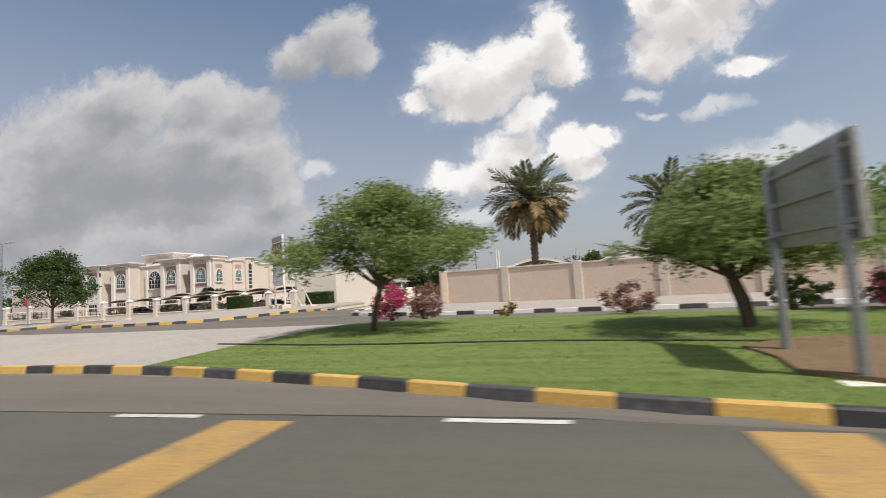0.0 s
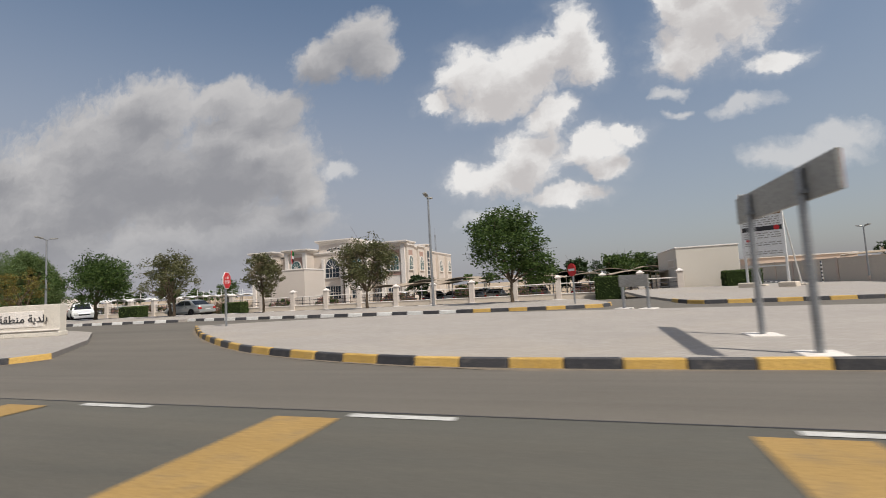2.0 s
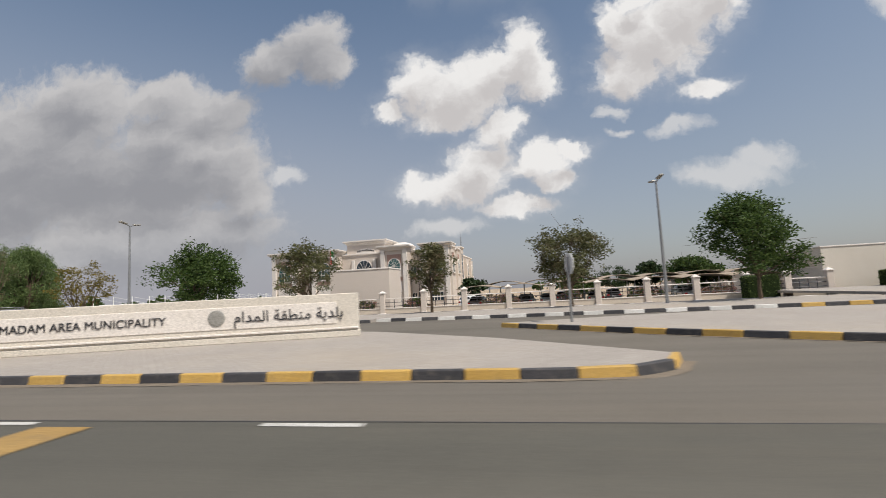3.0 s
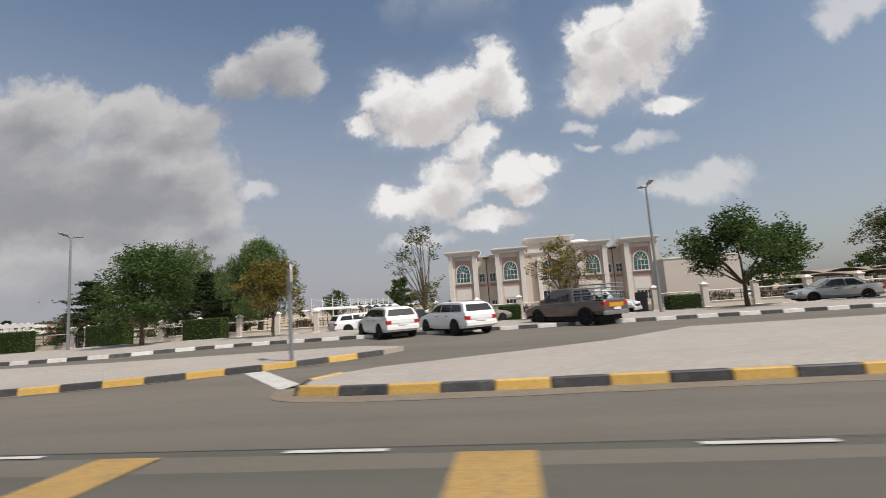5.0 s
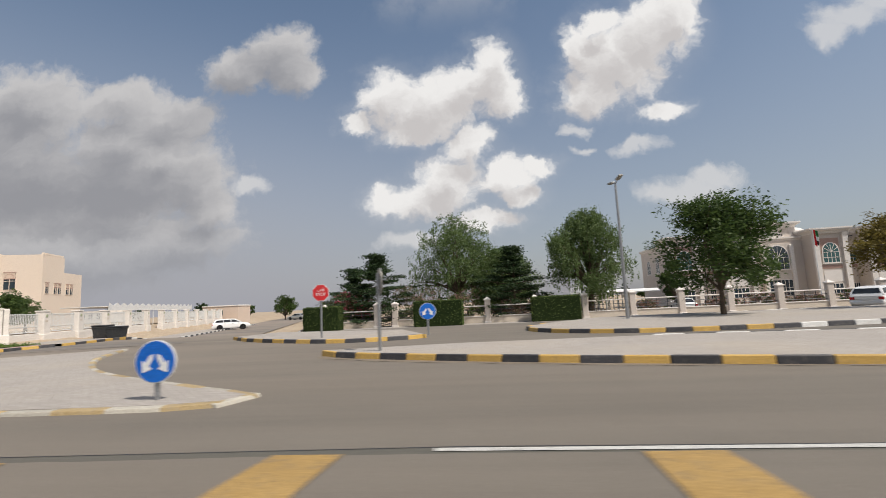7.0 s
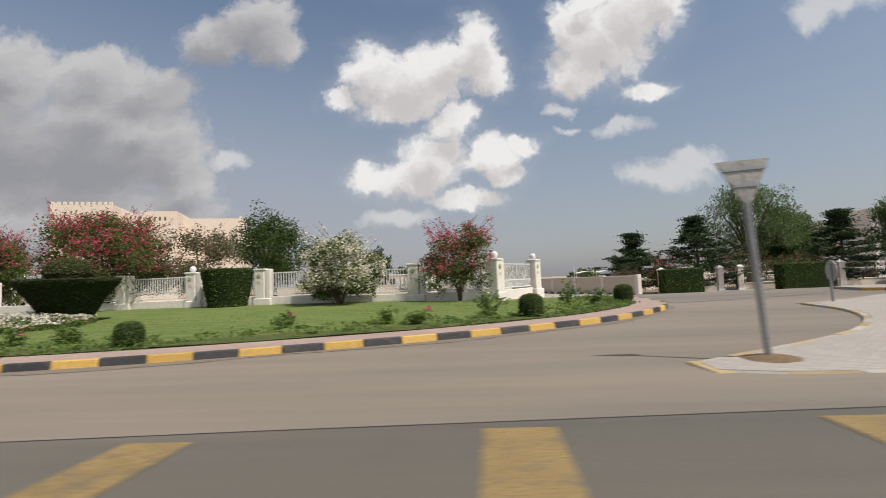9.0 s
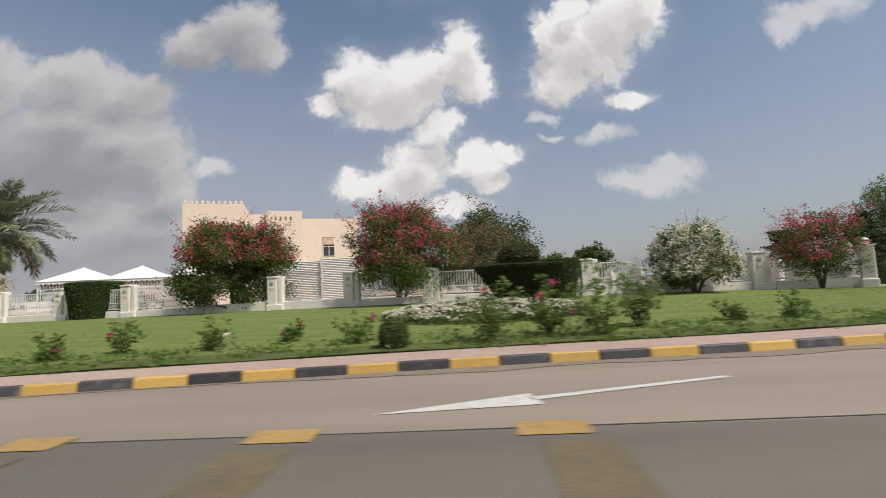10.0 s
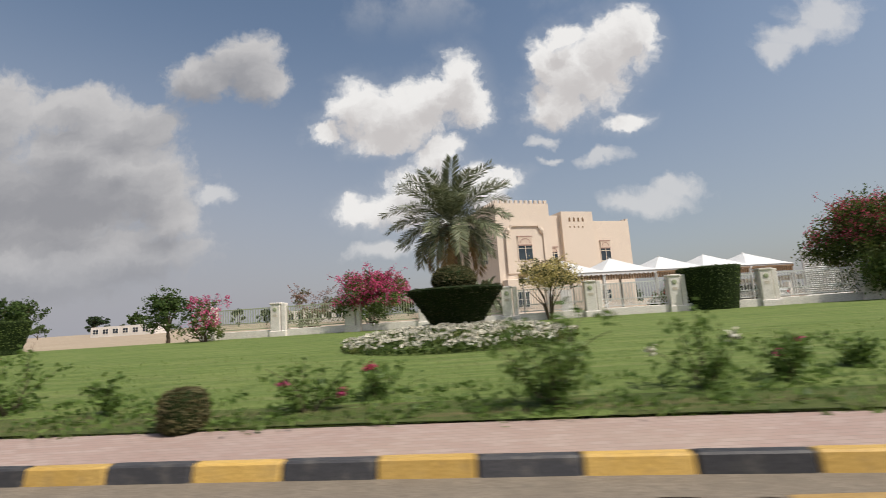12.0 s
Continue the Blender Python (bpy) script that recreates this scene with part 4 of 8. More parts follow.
def gutter(name, line, seed):
    """Blown sand with a ragged edge along the foot of a kerb."""
    r = random.Random(seed)
    fine = smooth_line([tuple(p) for p in line], 0.3)
    fine = [(p.x, p.y) for p in fine]
    inner = inward(fine, 0.03)
    bm, last, w = B(), None, 0.25
    for k, (p, q) in enumerate(zip(fine, inner)):
        w = max(0.08, min(0.55, w + r.uniform(-0.07, 0.07)))
        n = Vector((p[0] - q[0], p[1] - q[1])).normalized()
        o = (p[0] + n.x * w, p[1] + n.y * w)
        pair = [bm.verts.new((x, y, (gz(x, y) if x > -150 else min(gz(x, y), 0.0)) + crown(x, y) + 0.008)) for x, y in (q, o)]
        if last:
            bm.faces.new((last[0], last[1], pair[1], pair[0]))
        last = pair
    bmesh.ops.recalc_face_normals(bm, faces=bm.faces[:])
    solid(name, bm, M_GUTTER, "thin ragged line of sand along the kerb's foot", "sand", kind="structure")


for k, (nm, line) in enumerate((("gutter_sand_east", K_A), ("gutter_sand_middle", K_W), ("gutter_sand_roundabout", K_X), ("gutter_sand_garden", K_G))):
    gutter(nm, line, 40 + k)
# ---- municipal palace: pale render, four towers with arched windows, taller centre ----
def arched_window(parent, u, z0, w, h, y, glass=None, grid=True, m=None):
    """A window part set in a wall whose face is at local y, seen from -y: frame, pane, glazing bars, sill."""
    m = m or Matrix()
    win = part("window", upright(B(), arch(u - w / 2 - 0.14, u + w / 2 + 0.14, z0 - 0.1, z0 + h * 0.55), y - 0.07, y + 0.02, m), M_PALACE_TRIM, parent)
    part("pane", upright(B(), arch(u - w / 2, u + w / 2, z0, z0 + h * 0.55), y - 0.085, y - 0.03, m), glass or M_TEAL_GLASS, win)
    if grid:
        bm = B()
        for k in (-0.25, 0, 0.25):
            upright(bm, [(u + k * w - 0.03, z0), (u + k * w + 0.03, z0), (u + k * w + 0.03, z0 + h * 0.56), (u + k * w - 0.03, z0 + h * 0.56)], y - 0.11, y - 0.08, m)
        for k in (0.26, 0.55):
            upright(bm, [(u - w / 2, z0 + h * k - 0.03), (u + w / 2, z0 + h * k - 0.03), (u + w / 2, z0 + h * k + 0.03), (u - w / 2, z0 + h * k + 0.03)], y - 0.112, y - 0.08, m)
        c, r = Vector((u, z0 + h * 0.55)), w / 2
        for a in (35, 65, 90, 115, 145):
            d = Vector((math.cos(radians(a)), math.sin(radians(a)))) * r * (1.02 if abs(a - 90) > 30 else 1.15)
            n = Vector((-d.y, d.x)).normalized() * 0.025
            upright(bm, [tuple(c - n), tuple(c + n), tuple(c + d + n), tuple(c + d - n)], y - 0.113, y - 0.08, m)
        tagged(part("glazing_grid", bm, M_PALACE_TRIM, win), kind="stuff")
    part("sill", upright(B(), [(u - w / 2 - 0.25, z0 - 0.22), (u + w / 2 + 0.25, z0 - 0.22), (u + w / 2 + 0.25, z0 - 0.08), (u - w / 2 - 0.25, z0 - 0.08)], y - 0.2, y, m), M_PALACE_TRIM, win)
    return win


def flat_window(parent, u, z0, w, h, y, glass=None, m=None, bars=2, trim=None):
    m = m or Matrix()
    trim = trim or M_PALACE_TRIM
    win = part("window", upright(B(), [(u - w / 2 - 0.1, z0 - 0.1), (u + w / 2 + 0.1, z0 - 0.1), (u + w / 2 + 0.1, z0 + h + 0.1), (u - w / 2 - 0.1, z0 + h + 0.1)], y - 0.06, y + 0.02, m), trim, parent)
    part("pane", upright(B(), [(u - w / 2, z0), (u + w / 2, z0), (u + w / 2, z0 + h), (u - w / 2, z0 + h)], y - 0.075, y - 0.02, m), glass or M_TEAL_GLASS, win)
    bm = B()
    for k in range(1, bars + 1):
        x = u - w / 2 + w * k / (bars + 1)
        upright(bm, [(x - 0.035, z0), (x + 0.035, z0), (x + 0.035, z0 + h), (x - 0.035, z0 + h)], y - 0.1, y - 0.07, m)
    upright(bm, [(u - w / 2, z0 + h * 0.5 - 0.03), (u + w / 2, z0 + h * 0.5 - 0.03), (u + w / 2, z0 + h * 0.5 + 0.03), (u - w / 2, z0 + h * 0.5 + 0.03)], y - 0.102, y - 0.07, m)
    tagged(part("glazing_grid", bm, trim, win), kind="stuff")
    return win


def slab_x(u0, u1, z0, z1):
    return [(u0, z0), (u1, z0), (u1, z1), (u0, z1)]


def flared(bm, x0, x1, y0, y1, z, rows, m=None):
    """A hollow-curved crown round a rectangle: (overhang, height) rows from the bottom up."""
    rings, made = [], []
    for o, h in rows:
        ring = [bm.verts.new((x, y, z + h)) for x, y in ((x0 - o, y0 - o), (x1 + o, y0 - o), (x1 + o, y1 + o), (x0 - o, y1 + o))]
        rings.append(ring)
        made += ring
    for p, q in zip(rings, rings[1:]):
        for k in range(4):
            bm.faces.new((p[k], p[(k + 1) % 4], q[(k + 1) % 4], q[k]))
    bm.faces.new(rings[0][::-1])
    bm.faces.new(rings[-1])
    if m is not None:
        bmesh.ops.transform(bm, matrix=m, verts=made)
    return bm


CROWN = [(0.0, 0.0), (0.05, 0.03), (0.05, 0.1), (0.12, 0.22), (0.26, 0.36), (0.46, 0.46), (0.52, 0.48), (0.52, 0.6), (0.6, 0.62), (0.6, 0.82), (0.48, 0.84)]
ROOF_EDGE = [(0.0, 0.0), (0.05, 0.03), (0.05, 0.12), (0.2, 0.28), (0.24, 0.3), (0.24, 0.5), (0.1, 0.52)]


def buttress(c, face, m=None):
    """An upright fin that sweeps forward under the crown."""
    prof = [(face + 0.05, -1.0), (face - 0.34, -1.0), (face - 0.34, 6.6), (face - 0.38, 7.6), (face - 0.46, 8.4), (face - 0.52, 8.95), (face + 0.05, 8.95)]
    turn = Matrix(((0, 0, 0.72, c - 0.36), (1, 0, 0, 0), (0, 1, 0, 0), (0, 0, 0, 1)))
    return prism(B(), prof, 0, 1, (m or Matrix()) @ turn)


palace = thing("municipal_building", pose(-100.2, 74.9, 0), "pale stone-coloured two-storey public building with arched teal windows", "building")
part("wall", box(B(), 0.6, 33.0, 2.3, 14.0, -1.0, 8.5), M_PALACE, palace)
part("rear_wall", box(B(), 6.0, 32.6, 14.0, 29.0, -1.0, 8.2), M_PALACE, palace)
bm = B()
flared(bm, 0.6, 33.0, 2.3, 14.0, 8.5, ROOF_EDGE)
flared(bm, 6.0, 32.6, 14.3, 29.0, 8.2, ROOF_EDGE)
part("roof_moulding", bm, M_PALACE_TRIM, palace)


def palace_bay(name, c, half, face, m=None, deep=3.4, win=2.1):
    """A projecting bay: fins at its sides, a pink panel round an arched window, a pink band and a plain panel below, a flared crown."""
    tw = part(name, box(B(), c - half, c + half, face, face + deep, -1.0, 8.95, 0, m), M_PALACE, palace)
    part("crown", flared(B(), c - half, c + half, face - 0.3, face + deep, 8.95, CROWN, m), M_PALACE_TRIM, tw)
    for e in (c - half + 0.37, c + half - 0.37):
        part("buttress", buttress(e, face, m), M_PALACE_TRIM, tw)
    part("pink_panel", upright(B(), slab_x(c - win * 0.6, c + win * 0.6, 6.0, 8.25), face - 0.035, face + 0.02, m), M_PINK_PANEL, tw, "dusty pink panel round the arched window head")
    part("pink_band", upright(B(), slab_x(c - win * 0.65, c + win * 0.65, 3.7, 4.25), face - 0.04, face + 0.02, m), M_PINK_PANEL, tw, "dusty pink band below the window")
    part("plain_panel", upright(B(), slab_x(c - win * 0.6, c + win * 0.6, 1.75, 3.45), face - 0.05, face + 0.02, m), M_PALACE_TRIM, tw)
    arched_window(tw, c, 4.65, win, 2.75, face - 0.04, m=m)
    flat_window(tw, c, 0.1, win, 1.35, face, M_DARK_GLASS, m, 3)
    return tw


for c in (2.7, 10.4, 23.3, 30.6):
    palace_bay("tower", c, 2.35, 0.0)
for u in (5.6, 7.4, 26.1, 27.8):
    flat_window(palace, u, 4.7, 0.85, 1.25, 2.3, bars=1)
    part("pink_band", upright(B(), slab_x(u - 0.6, u + 0.6, 3.85, 4.3), 2.26, 2.32), M_PINK_PANEL, palace, "dusty pink band between the towers")
    part("lintel", box(B(), u - 0.5, u + 0.5, 2.2, 2.32, 6.05, 6.2, 0.02), M_PALACE_TRIM, palace)
    flat_window(palace, u, 0.1, 0.75, 1.35, 2.3, M_DARK_GLASS)
for u in (6.5, 26.95):
    part("rain_pipe", tube(B(), (u, 2.22, -1.0), (u, 2.22, 8.6), 0.06, None, 8), M_DARK_METAL, palace)
    part("roof_spout", box(B(), u - 0.5, u + 0.5, 1.2, 2.3, 8.45, 8.6, 0.02), M_DARK_METAL, palace)
# the taller, rounded centre with its inscription and entrance
ctr = part("centre_block", box(B(), 13.5, 20.7, 3.0, 10.0, -1.0, 10.6), M_PALACE, palace)
part("centre_crown", flared(B(), 13.5, 20.7, 3.0, 10.0, 10.6, CROWN), M_PALACE_TRIM, ctr)
part("roof_dome", lathe(B(), [(2.3, 9.0), (2.3, 10.1), (2.2, 10.45), (1.7, 10.8), (0.9, 11.05), (0.1, 11.15)], 24, pose(22.6, 8.0, 0)), M_PALACE_TRIM, ctr)
part("entrance_bay", box(B(), 14.9, 19.3, 1.9, 3.0, -1.0, 8.0), M_PALACE, ctr)
arched_window(ctr, 17.1, 4.1, 2.9, 3.2, 1.9, M_DARK_GLASS)
flat_window(ctr, 17.1, 0.0, 3.2, 2.4, 1.9, M_DARK_GLASS, bars=5)
part("inscription_arch", upright(B(), arch(15.2, 19.0, 8.7, 9.0, 9, 0.5), 2.85, 3.02), M_PALACE_TRIM, ctr)
bm = B()
r_i = random.Random(8)
for k in range(11):
    a = -1.5 + 0.3 * k
    z = 9.3 + 0.3 * math.cos(a * 0.9)
    box(bm, 17.1 + a - 0.11, 17.1 + a + 0.11, 2.78, 2.85, z - 0.05, z + 0.14 + r_i.uniform(0, 0.1))
part("inscription", bm, M_INK, ctr, "dark curved row of illegible lettering")
for e in (15.1, 19.1):
    part("pilaster", box(B(), e - 0.3, e + 0.3, 1.68, 1.9, -1.0, 7.8, 0.04), M_PALACE_TRIM, ctr)
# east side: arched bays, stair tower with a tall narrow window, lower rear bays
EAST = pose(32.95, 0, 0, 0, 0, 90)
for v in (1.7, 7.3):
    bay = part("side_bay", box(B(), v - 1.6, v + 1.6, -0.35, 0.1, -1.0, 8.7, 0, EAST), M_PALACE, palace)
    arched_window(bay, v, 4.65, 1.6, 2.6, -0.38, m=EAST)
    part("pink_panel", upright(B(), slab_x(v - 0.95, v + 0.95, 7.2, 8.1), -0.37, -0.33, EAST), M_PINK_PANEL, bay, "dusty pink panel above the arched window")
    part("crown", flared(B(), v - 1.6, v + 1.6, -0.35, 0.4, 8.7, ROOF_EDGE, EAST), M_PALACE_TRIM, bay)
stair = part("stair_tower", box(B(), 9.6, 12.4, -0.45, 3.0, -1.0, 9.3, 0, EAST), M_PALACE, palace)
part("stair_window", upright(B(), arch(10.45, 11.45, 1.5, 7.9), -0.5, -0.42, EAST), M_DARK_GLASS, stair)
bm = B()
for k in range(7):
    upright(bm, slab_x(10.4, 11.5, 2.1 + k * 0.8, 2.24 + k * 0.8), -0.55, -0.49, EAST)
tagged(part("glazing_grid", bm, M_PALACE_TRIM, stair), kind="stuff")
part("tower_moulding", flared(B(), 9.6, 12.4, -0.45, 3.0, 9.3, ROOF_EDGE, EAST), M_PALACE_TRIM, stair)
for v in (19.8, 26.0):
    bay = part("side_bay", box(B(), v - 1.7, v + 1.7, -0.2, 0.7, -1.0, 8.0, 0, EAST), M_PALACE, palace)
    arched_window(bay, v, 4.6, 1.5, 2.4, -0.23, m=EAST)
# the west side shows two narrow windows
WESTP = pose(0.62, 14.0, 0, 0, 0, -90)
for v in (4.0, 8.5):
    arched_window(palace, v, 4.65, 1.4, 2.5, 0.0, m=WESTP)
# antenna mast on the roof
mast = thing("antenna_mast", pose(-68.5, 96.0, 8.6), "thin grey lattice antenna mast on the roof", "antenna")
bm = B()
for a in range(3):
    d = Vector((0.22 * math.cos(a * 2.1), 0.22 * math.sin(a * 2.1), 0))
    tube(bm, d, d * 0.5 + Vector((0, 0, 4.2)), 0.035, 0.025, 5)
for k in range(9):
    tube(bm, (0.22, 0, 0.3 + k * 0.45), (-0.1, 0.18, 0.5 + k * 0.45), 0.018, None, 4)
    tube(bm, (-0.1, -0.18, 0.3 + k * 0.45), (0.2, 0, 0.55 + k * 0.45), 0.018, None, 4)
part("lattice", bm, M_METAL, mast)
part("aerial", tube(B(), (0, 0, 3.8), (0, 0, 5.6), 0.03, 0.015, 6), M_METAL, mast)

# flat-roofed blank service building in front of it
svc = thing("service_building", pose(-72.0, 48.4, -0.75), "plain flat-roofed cream service building with blank walls", "building")
part("wall", box(B(), -3.4, 3.4, -1.9, 2.2, 0, 4.95, 0.03), M_PALACE, svc)
part("roof_edge", box(B(), -3.46, 3.46, -1.96, 2.26, 4.95, 5.1, 0.02), M_PALACE_TRIM, svc)
part("plinth", box(B(), -3.5, 3.5, -2.0, 2.3, 0, 0.35, 0.02), M_BEIGE_WALL, svc)
# corner store by the side street
blk = thing("corner_store", pose(-26.6, 45.0, -0.75), "plain beige flat-roofed block with a shallow recessed strip", "building")
part("wall", box(B(), -2.45, 2.45, 0, 11, 0, 4.3, 0.03), M_NAME_STONE, blk)
part("roof_edge", box(B(), -2.5, 2.5, -0.05, 11.05, 4.3, 4.42, 0.02), M_PALACE_TRIM, blk)
part("recess_frame", upright(B(), slab_x(0.8, 4.2, 2.6, 3.4), -0.06, 0.02, pose(-2.45, 5, 0, 0, 0, -90)), M_PALACE_TRIM, blk)
part("recess", upright(B(), slab_x(0.9, 4.1, 2.7, 3.3), -0.08, 0.0, pose(-2.45, 5, 0, 0, 0, -90)), M_BEIGE_WALL, blk)
low = thing("low_white_wall", pose(-24.0, 56.0, -0.75), "long low whitewashed garden wall beside the side street", "wall")
for k in range(5):
    part("wall_panel", box(B(), -0.15, 0.15, k * 8.0, k * 8.0 + 7.7, 0, 1.9, 0.02, pose(-0.16 * k * 4, 0, 0, 0, 0, 4)), M_WHITE_WALL, low)

# ---- compound wall with piers ----
def wall_run(name, a, b, z0, z1, mat, cap_mat, every, label, thick=0.24, striped=()):
    a, b = Vector(a), Vector(b)
    L = (b - a).length
    w = thing(name, pose(a.x, a.y, 0, 0, 0, math.degrees(math.atan2((b - a).y, (b - a).x))), label, "wall")
    n = max(1, round(L / every))
    s = L / n
    for k in range(n):
        part("wall_panel", box(B(), k * s + 0.22, (k + 1) * s - 0.22, 0, thick, z0, z1, 0.01), mat, w)
        part("coping", box(B(), k * s + 0.2, (k + 1) * s - 0.2, -0.06, thick + 0.06, z1, z1 + 0.09, 0.015), cap_mat, w)
    for k in range(n + 1):
        part("pier", box(B(), k * s - 0.24, k * s + 0.24, -0.09, thick + 0.09, z0, z1 + 0.16, 0.02), cap_mat, w)
    return w


wall_run("compound_wall", (-7.9, 29.3), (22, 21.7), -0.3, 2.12, M_CREAM_WALL, M_BEIGE_WALL, 4.4, "pinkish cream rendered compound wall with shallow piers")
wall_run("side_street_wall", (-9.0, 152), (-7.9, 29.3), -0.95, 2.05, M_BEIGE_WALL, M_CREAM_WALL, 6.0, "long beige rendered wall running along the side street")
# arched shade canopies and slim masts behind the compound wall
def arched_canopy(x, y, half, eave, rise, deep, label):
    """A shallow curved sheet roof with a pale rim on steel posts."""
    c = thing("arched_canopy", pose(x, y, gz(x, y)), label, "canopy", "compound canopies")
    top = [(-half + 2 * half * k / 14, eave + rise * math.sin(math.pi * k / 14)) for k in range(15)]
    part("roof", upright(B(), [(u, z - 0.06) for u, z in top] + top[::-1], 0.1, deep - 0.1), M_SAND, c, "curved beige roof sheet")
    for d in (0.0, deep - 0.1):
        part("rim", upright(B(), [(u, z - 0.2) for u, z in top] + [(u, z + 0.05) for u, z in top[::-1]], d, d + 0.1), M_WHITE_METAL, c)
    for u in (-half + 0.3, half - 0.3):
        for d in (0.3, deep - 0.3):
            part("post", tube(B(), (u, d, 0), (u, d, eave + 0.1), 0.08, None, 8), M_WHITE_METAL, c)
    return c


arched_canopy(-2.6, 45.6, 3.7, 3.05, 1.05, 9.0, "shallow arched beige canopy with a white rim")
arched_canopy(-2.6, 59.0, 4.4, 3.2, 0.35, 9.0, "flatter arched canopy with a white rim farther back")
arched_canopy(8.0, 50.0, 5.2, 3.3, 1.3, 10.0, "wide arched beige canopy behind the compound wall")
store2 = thing("far_store", pose(3.0, 112.0, -0.75), "distant flat cream shed behind the street wall", "building")
part("wall", box(B(), -6, 12, 0, 9, 0, 4.2), M_CREAM_WALL, store2)
part("roof_edge", box(B(), -6.2, 12.2, -0.2, 9.2, 4.2, 4.45), M_WHITE_WALL, store2)
sh = thing("white_shed", pose(13.0, 80.0, -0.5), "white pitched-roof shed beyond the wall", "building")
part("wall", box(B(), -5, 5, 0, 10, 0, 4.2), M_WHITE_WALL, sh)
part("roof", upright(B(), [(-5.5, 4.2), (5.5, 4.2), (0, 5.8)], -0.5, 10.5), M_WHITE_METAL, sh)
for x, y in ((-6.5, 46.5), (-6.3, 43.3)):
    ms = thing("stay_mast", pose(x, y, gz(x, y)), "slim white steel mast behind the wall", "mast", "canopy masts")
    part("pole", tube(B(), (0, 0, 0), (0, 0, 5.2), 0.1, 0.07, 8), M_WHITE_METAL, ms)
    part("cap", lathe(B(), [(0.09, 5.18), (0.1, 5.24), (0.03, 5.3)], 8), M_WHITE_METAL, ms)
# small red and white roadworks barriers at the side street's edge
for k in range(3):
    bx = thing("road_barrier", pose(-20.6 + 0.9 * k * 0.9, 71.0 + 0.5 * k, -0.74, 0, 0, 8 * k - 8), "low red plastic road barrier with a white band", "barrier", "road barriers")
    part("body", prism(B(), [(-0.75, -0.2), (0.75, -0.2), (0.75, 0.2), (-0.75, 0.2)], 0, 0.5), M_RED_SIGN, bx)
    part("band", box(B(), -0.7, 0.7, -0.215, -0.2, 0.2, 0.32), M_WHITE_PAINT, bx)
# black and white banded poles along the side street wall
for x, y in ((-10.5, 24.8), (-9.5, 47.4), (-10.2, 65.2)):
    bp = thing("banded_pole", pose(x, y, gz(x, y)), "slim pole painted in black and white bands", "pole", "banded poles")
    for k in range(11):
        part("band", tube(B(), (0, 0, 0.22 * k), (0, 0, 0.22 * (k + 1)), 0.09, None, 10), M_BLACK if k % 2 else M_WHITE_PAINT, bp)
    part("cap", lathe(B(), [(0.1, 2.42), (0.13, 2.5), (0.05, 2.62)], 10), M_DARK_METAL, bp)

# ---- villa with crenellated tower ----
villa = thing("villa", pose(-212.85, 50.2, 0.3, 0, 0, 21), "warm cream rendered villa with a crenellated corner tower", "building")
tw = part("tower", box(B(), 0, 6.8, 0, 16, 0, 12.7), M_VILLA, villa)
for k in range(11):
    part("merlon", box(B(), 0.1 + k * 0.62, 0.46 + k * 0.62, 0.02, 0.3, 12.7, 13.08, 0.03), M_VILLA, tw)
for k in range(24):
    part("merlon", box(B(), 0.02, 0.3, 0.5 + k * 0.64, 0.86 + k * 0.64, 12.7, 13.08, 0.03), M_VILLA, tw)
part("niche", upright(B(), arch(1.15, 5.65, 4.7, 9.6, 9, 0.35), -0.12, 0.02), M_VILLA, tw)
def moulding(bm, pts, w, y0, y1):
    """A raised band along a line in the x-z plane."""
    for (xa, za), (xb, zb) in zip(pts, pts[1:]):
        d = Vector((xb - xa, zb - za)).normalized()
        n = Vector((-d.y, d.x)) * w / 2
        a, b = Vector((xa, za)) - d * w / 3, Vector((xb, zb)) + d * w / 3
        upright(bm, [tuple(a - n), tuple(b - n), tuple(b + n), tuple(a + n)], y0, y1)
    return bm


bm = moulding(B(), [(1.05, 4.75), (1.05, 9.1), (1.2, 9.6), (1.55, 9.75), (1.7, 10.1), (5.1, 10.1), (5.25, 9.75), (5.6, 9.6), (5.75, 9.1), (5.75, 4.75)], 0.2, -0.3, -0.1)
part("niche_moulding", bm, M_VILLA, tw)
for e in (1.3, 5.5):
    part("niche_corbel", lathe(B(), [(0.05, 9.1), (0.2, 9.3), (0.28, 9.55), (0.2, 9.8)], 10, pose(e, -0.16, 0)), M_VILLA, tw)
part("string_course", box(B(), 2.2, 4.8, -0.22, 0.0, 4.35, 4.6, 0.03), M_BROWN, tw)


def villa_window(parent, u, z0, w, h, y, m=None):
    win = flat_window(parent, u, z0, w, h, y, M_DARK_GLASS, m, 1, M_VILLA)
    bm = upright(B(), slab_x(u - w / 2, u + w / 2, z0 + h * 0.64, z0 + h), y - 0.12, y - 0.09, m)
    part("head_panel", bm, M_CREAM_WALL, win, "pale carved panel in the window head")
    bm = B()
    for k in range(9):
        a = math.pi * (k + 0.5) / 9
        c = Vector((u + w * 0.36 * math.cos(a), z0 + h * 0.7 + h * 0.22 * math.sin(a)))
        upright(bm, slab_x(c.x - w * 0.045, c.x + w * 0.045, c.y - 0.05, c.y + 0.05), y - 0.14, y - 0.115, m)
    upright(bm, slab_x(u - w / 2 - 0.1, u + w / 2 + 0.1, z0 + h, z0 + h + 0.1), y - 0.16, y, m)
    upright(bm, slab_x(u - w / 2, u + w / 2, z0 + h * 0.61, z0 + h * 0.66), y - 0.15, y - 0.1, m)
    part("carved_head", bm, M_PINK_PANEL, win, "brownish carved arch over the window")


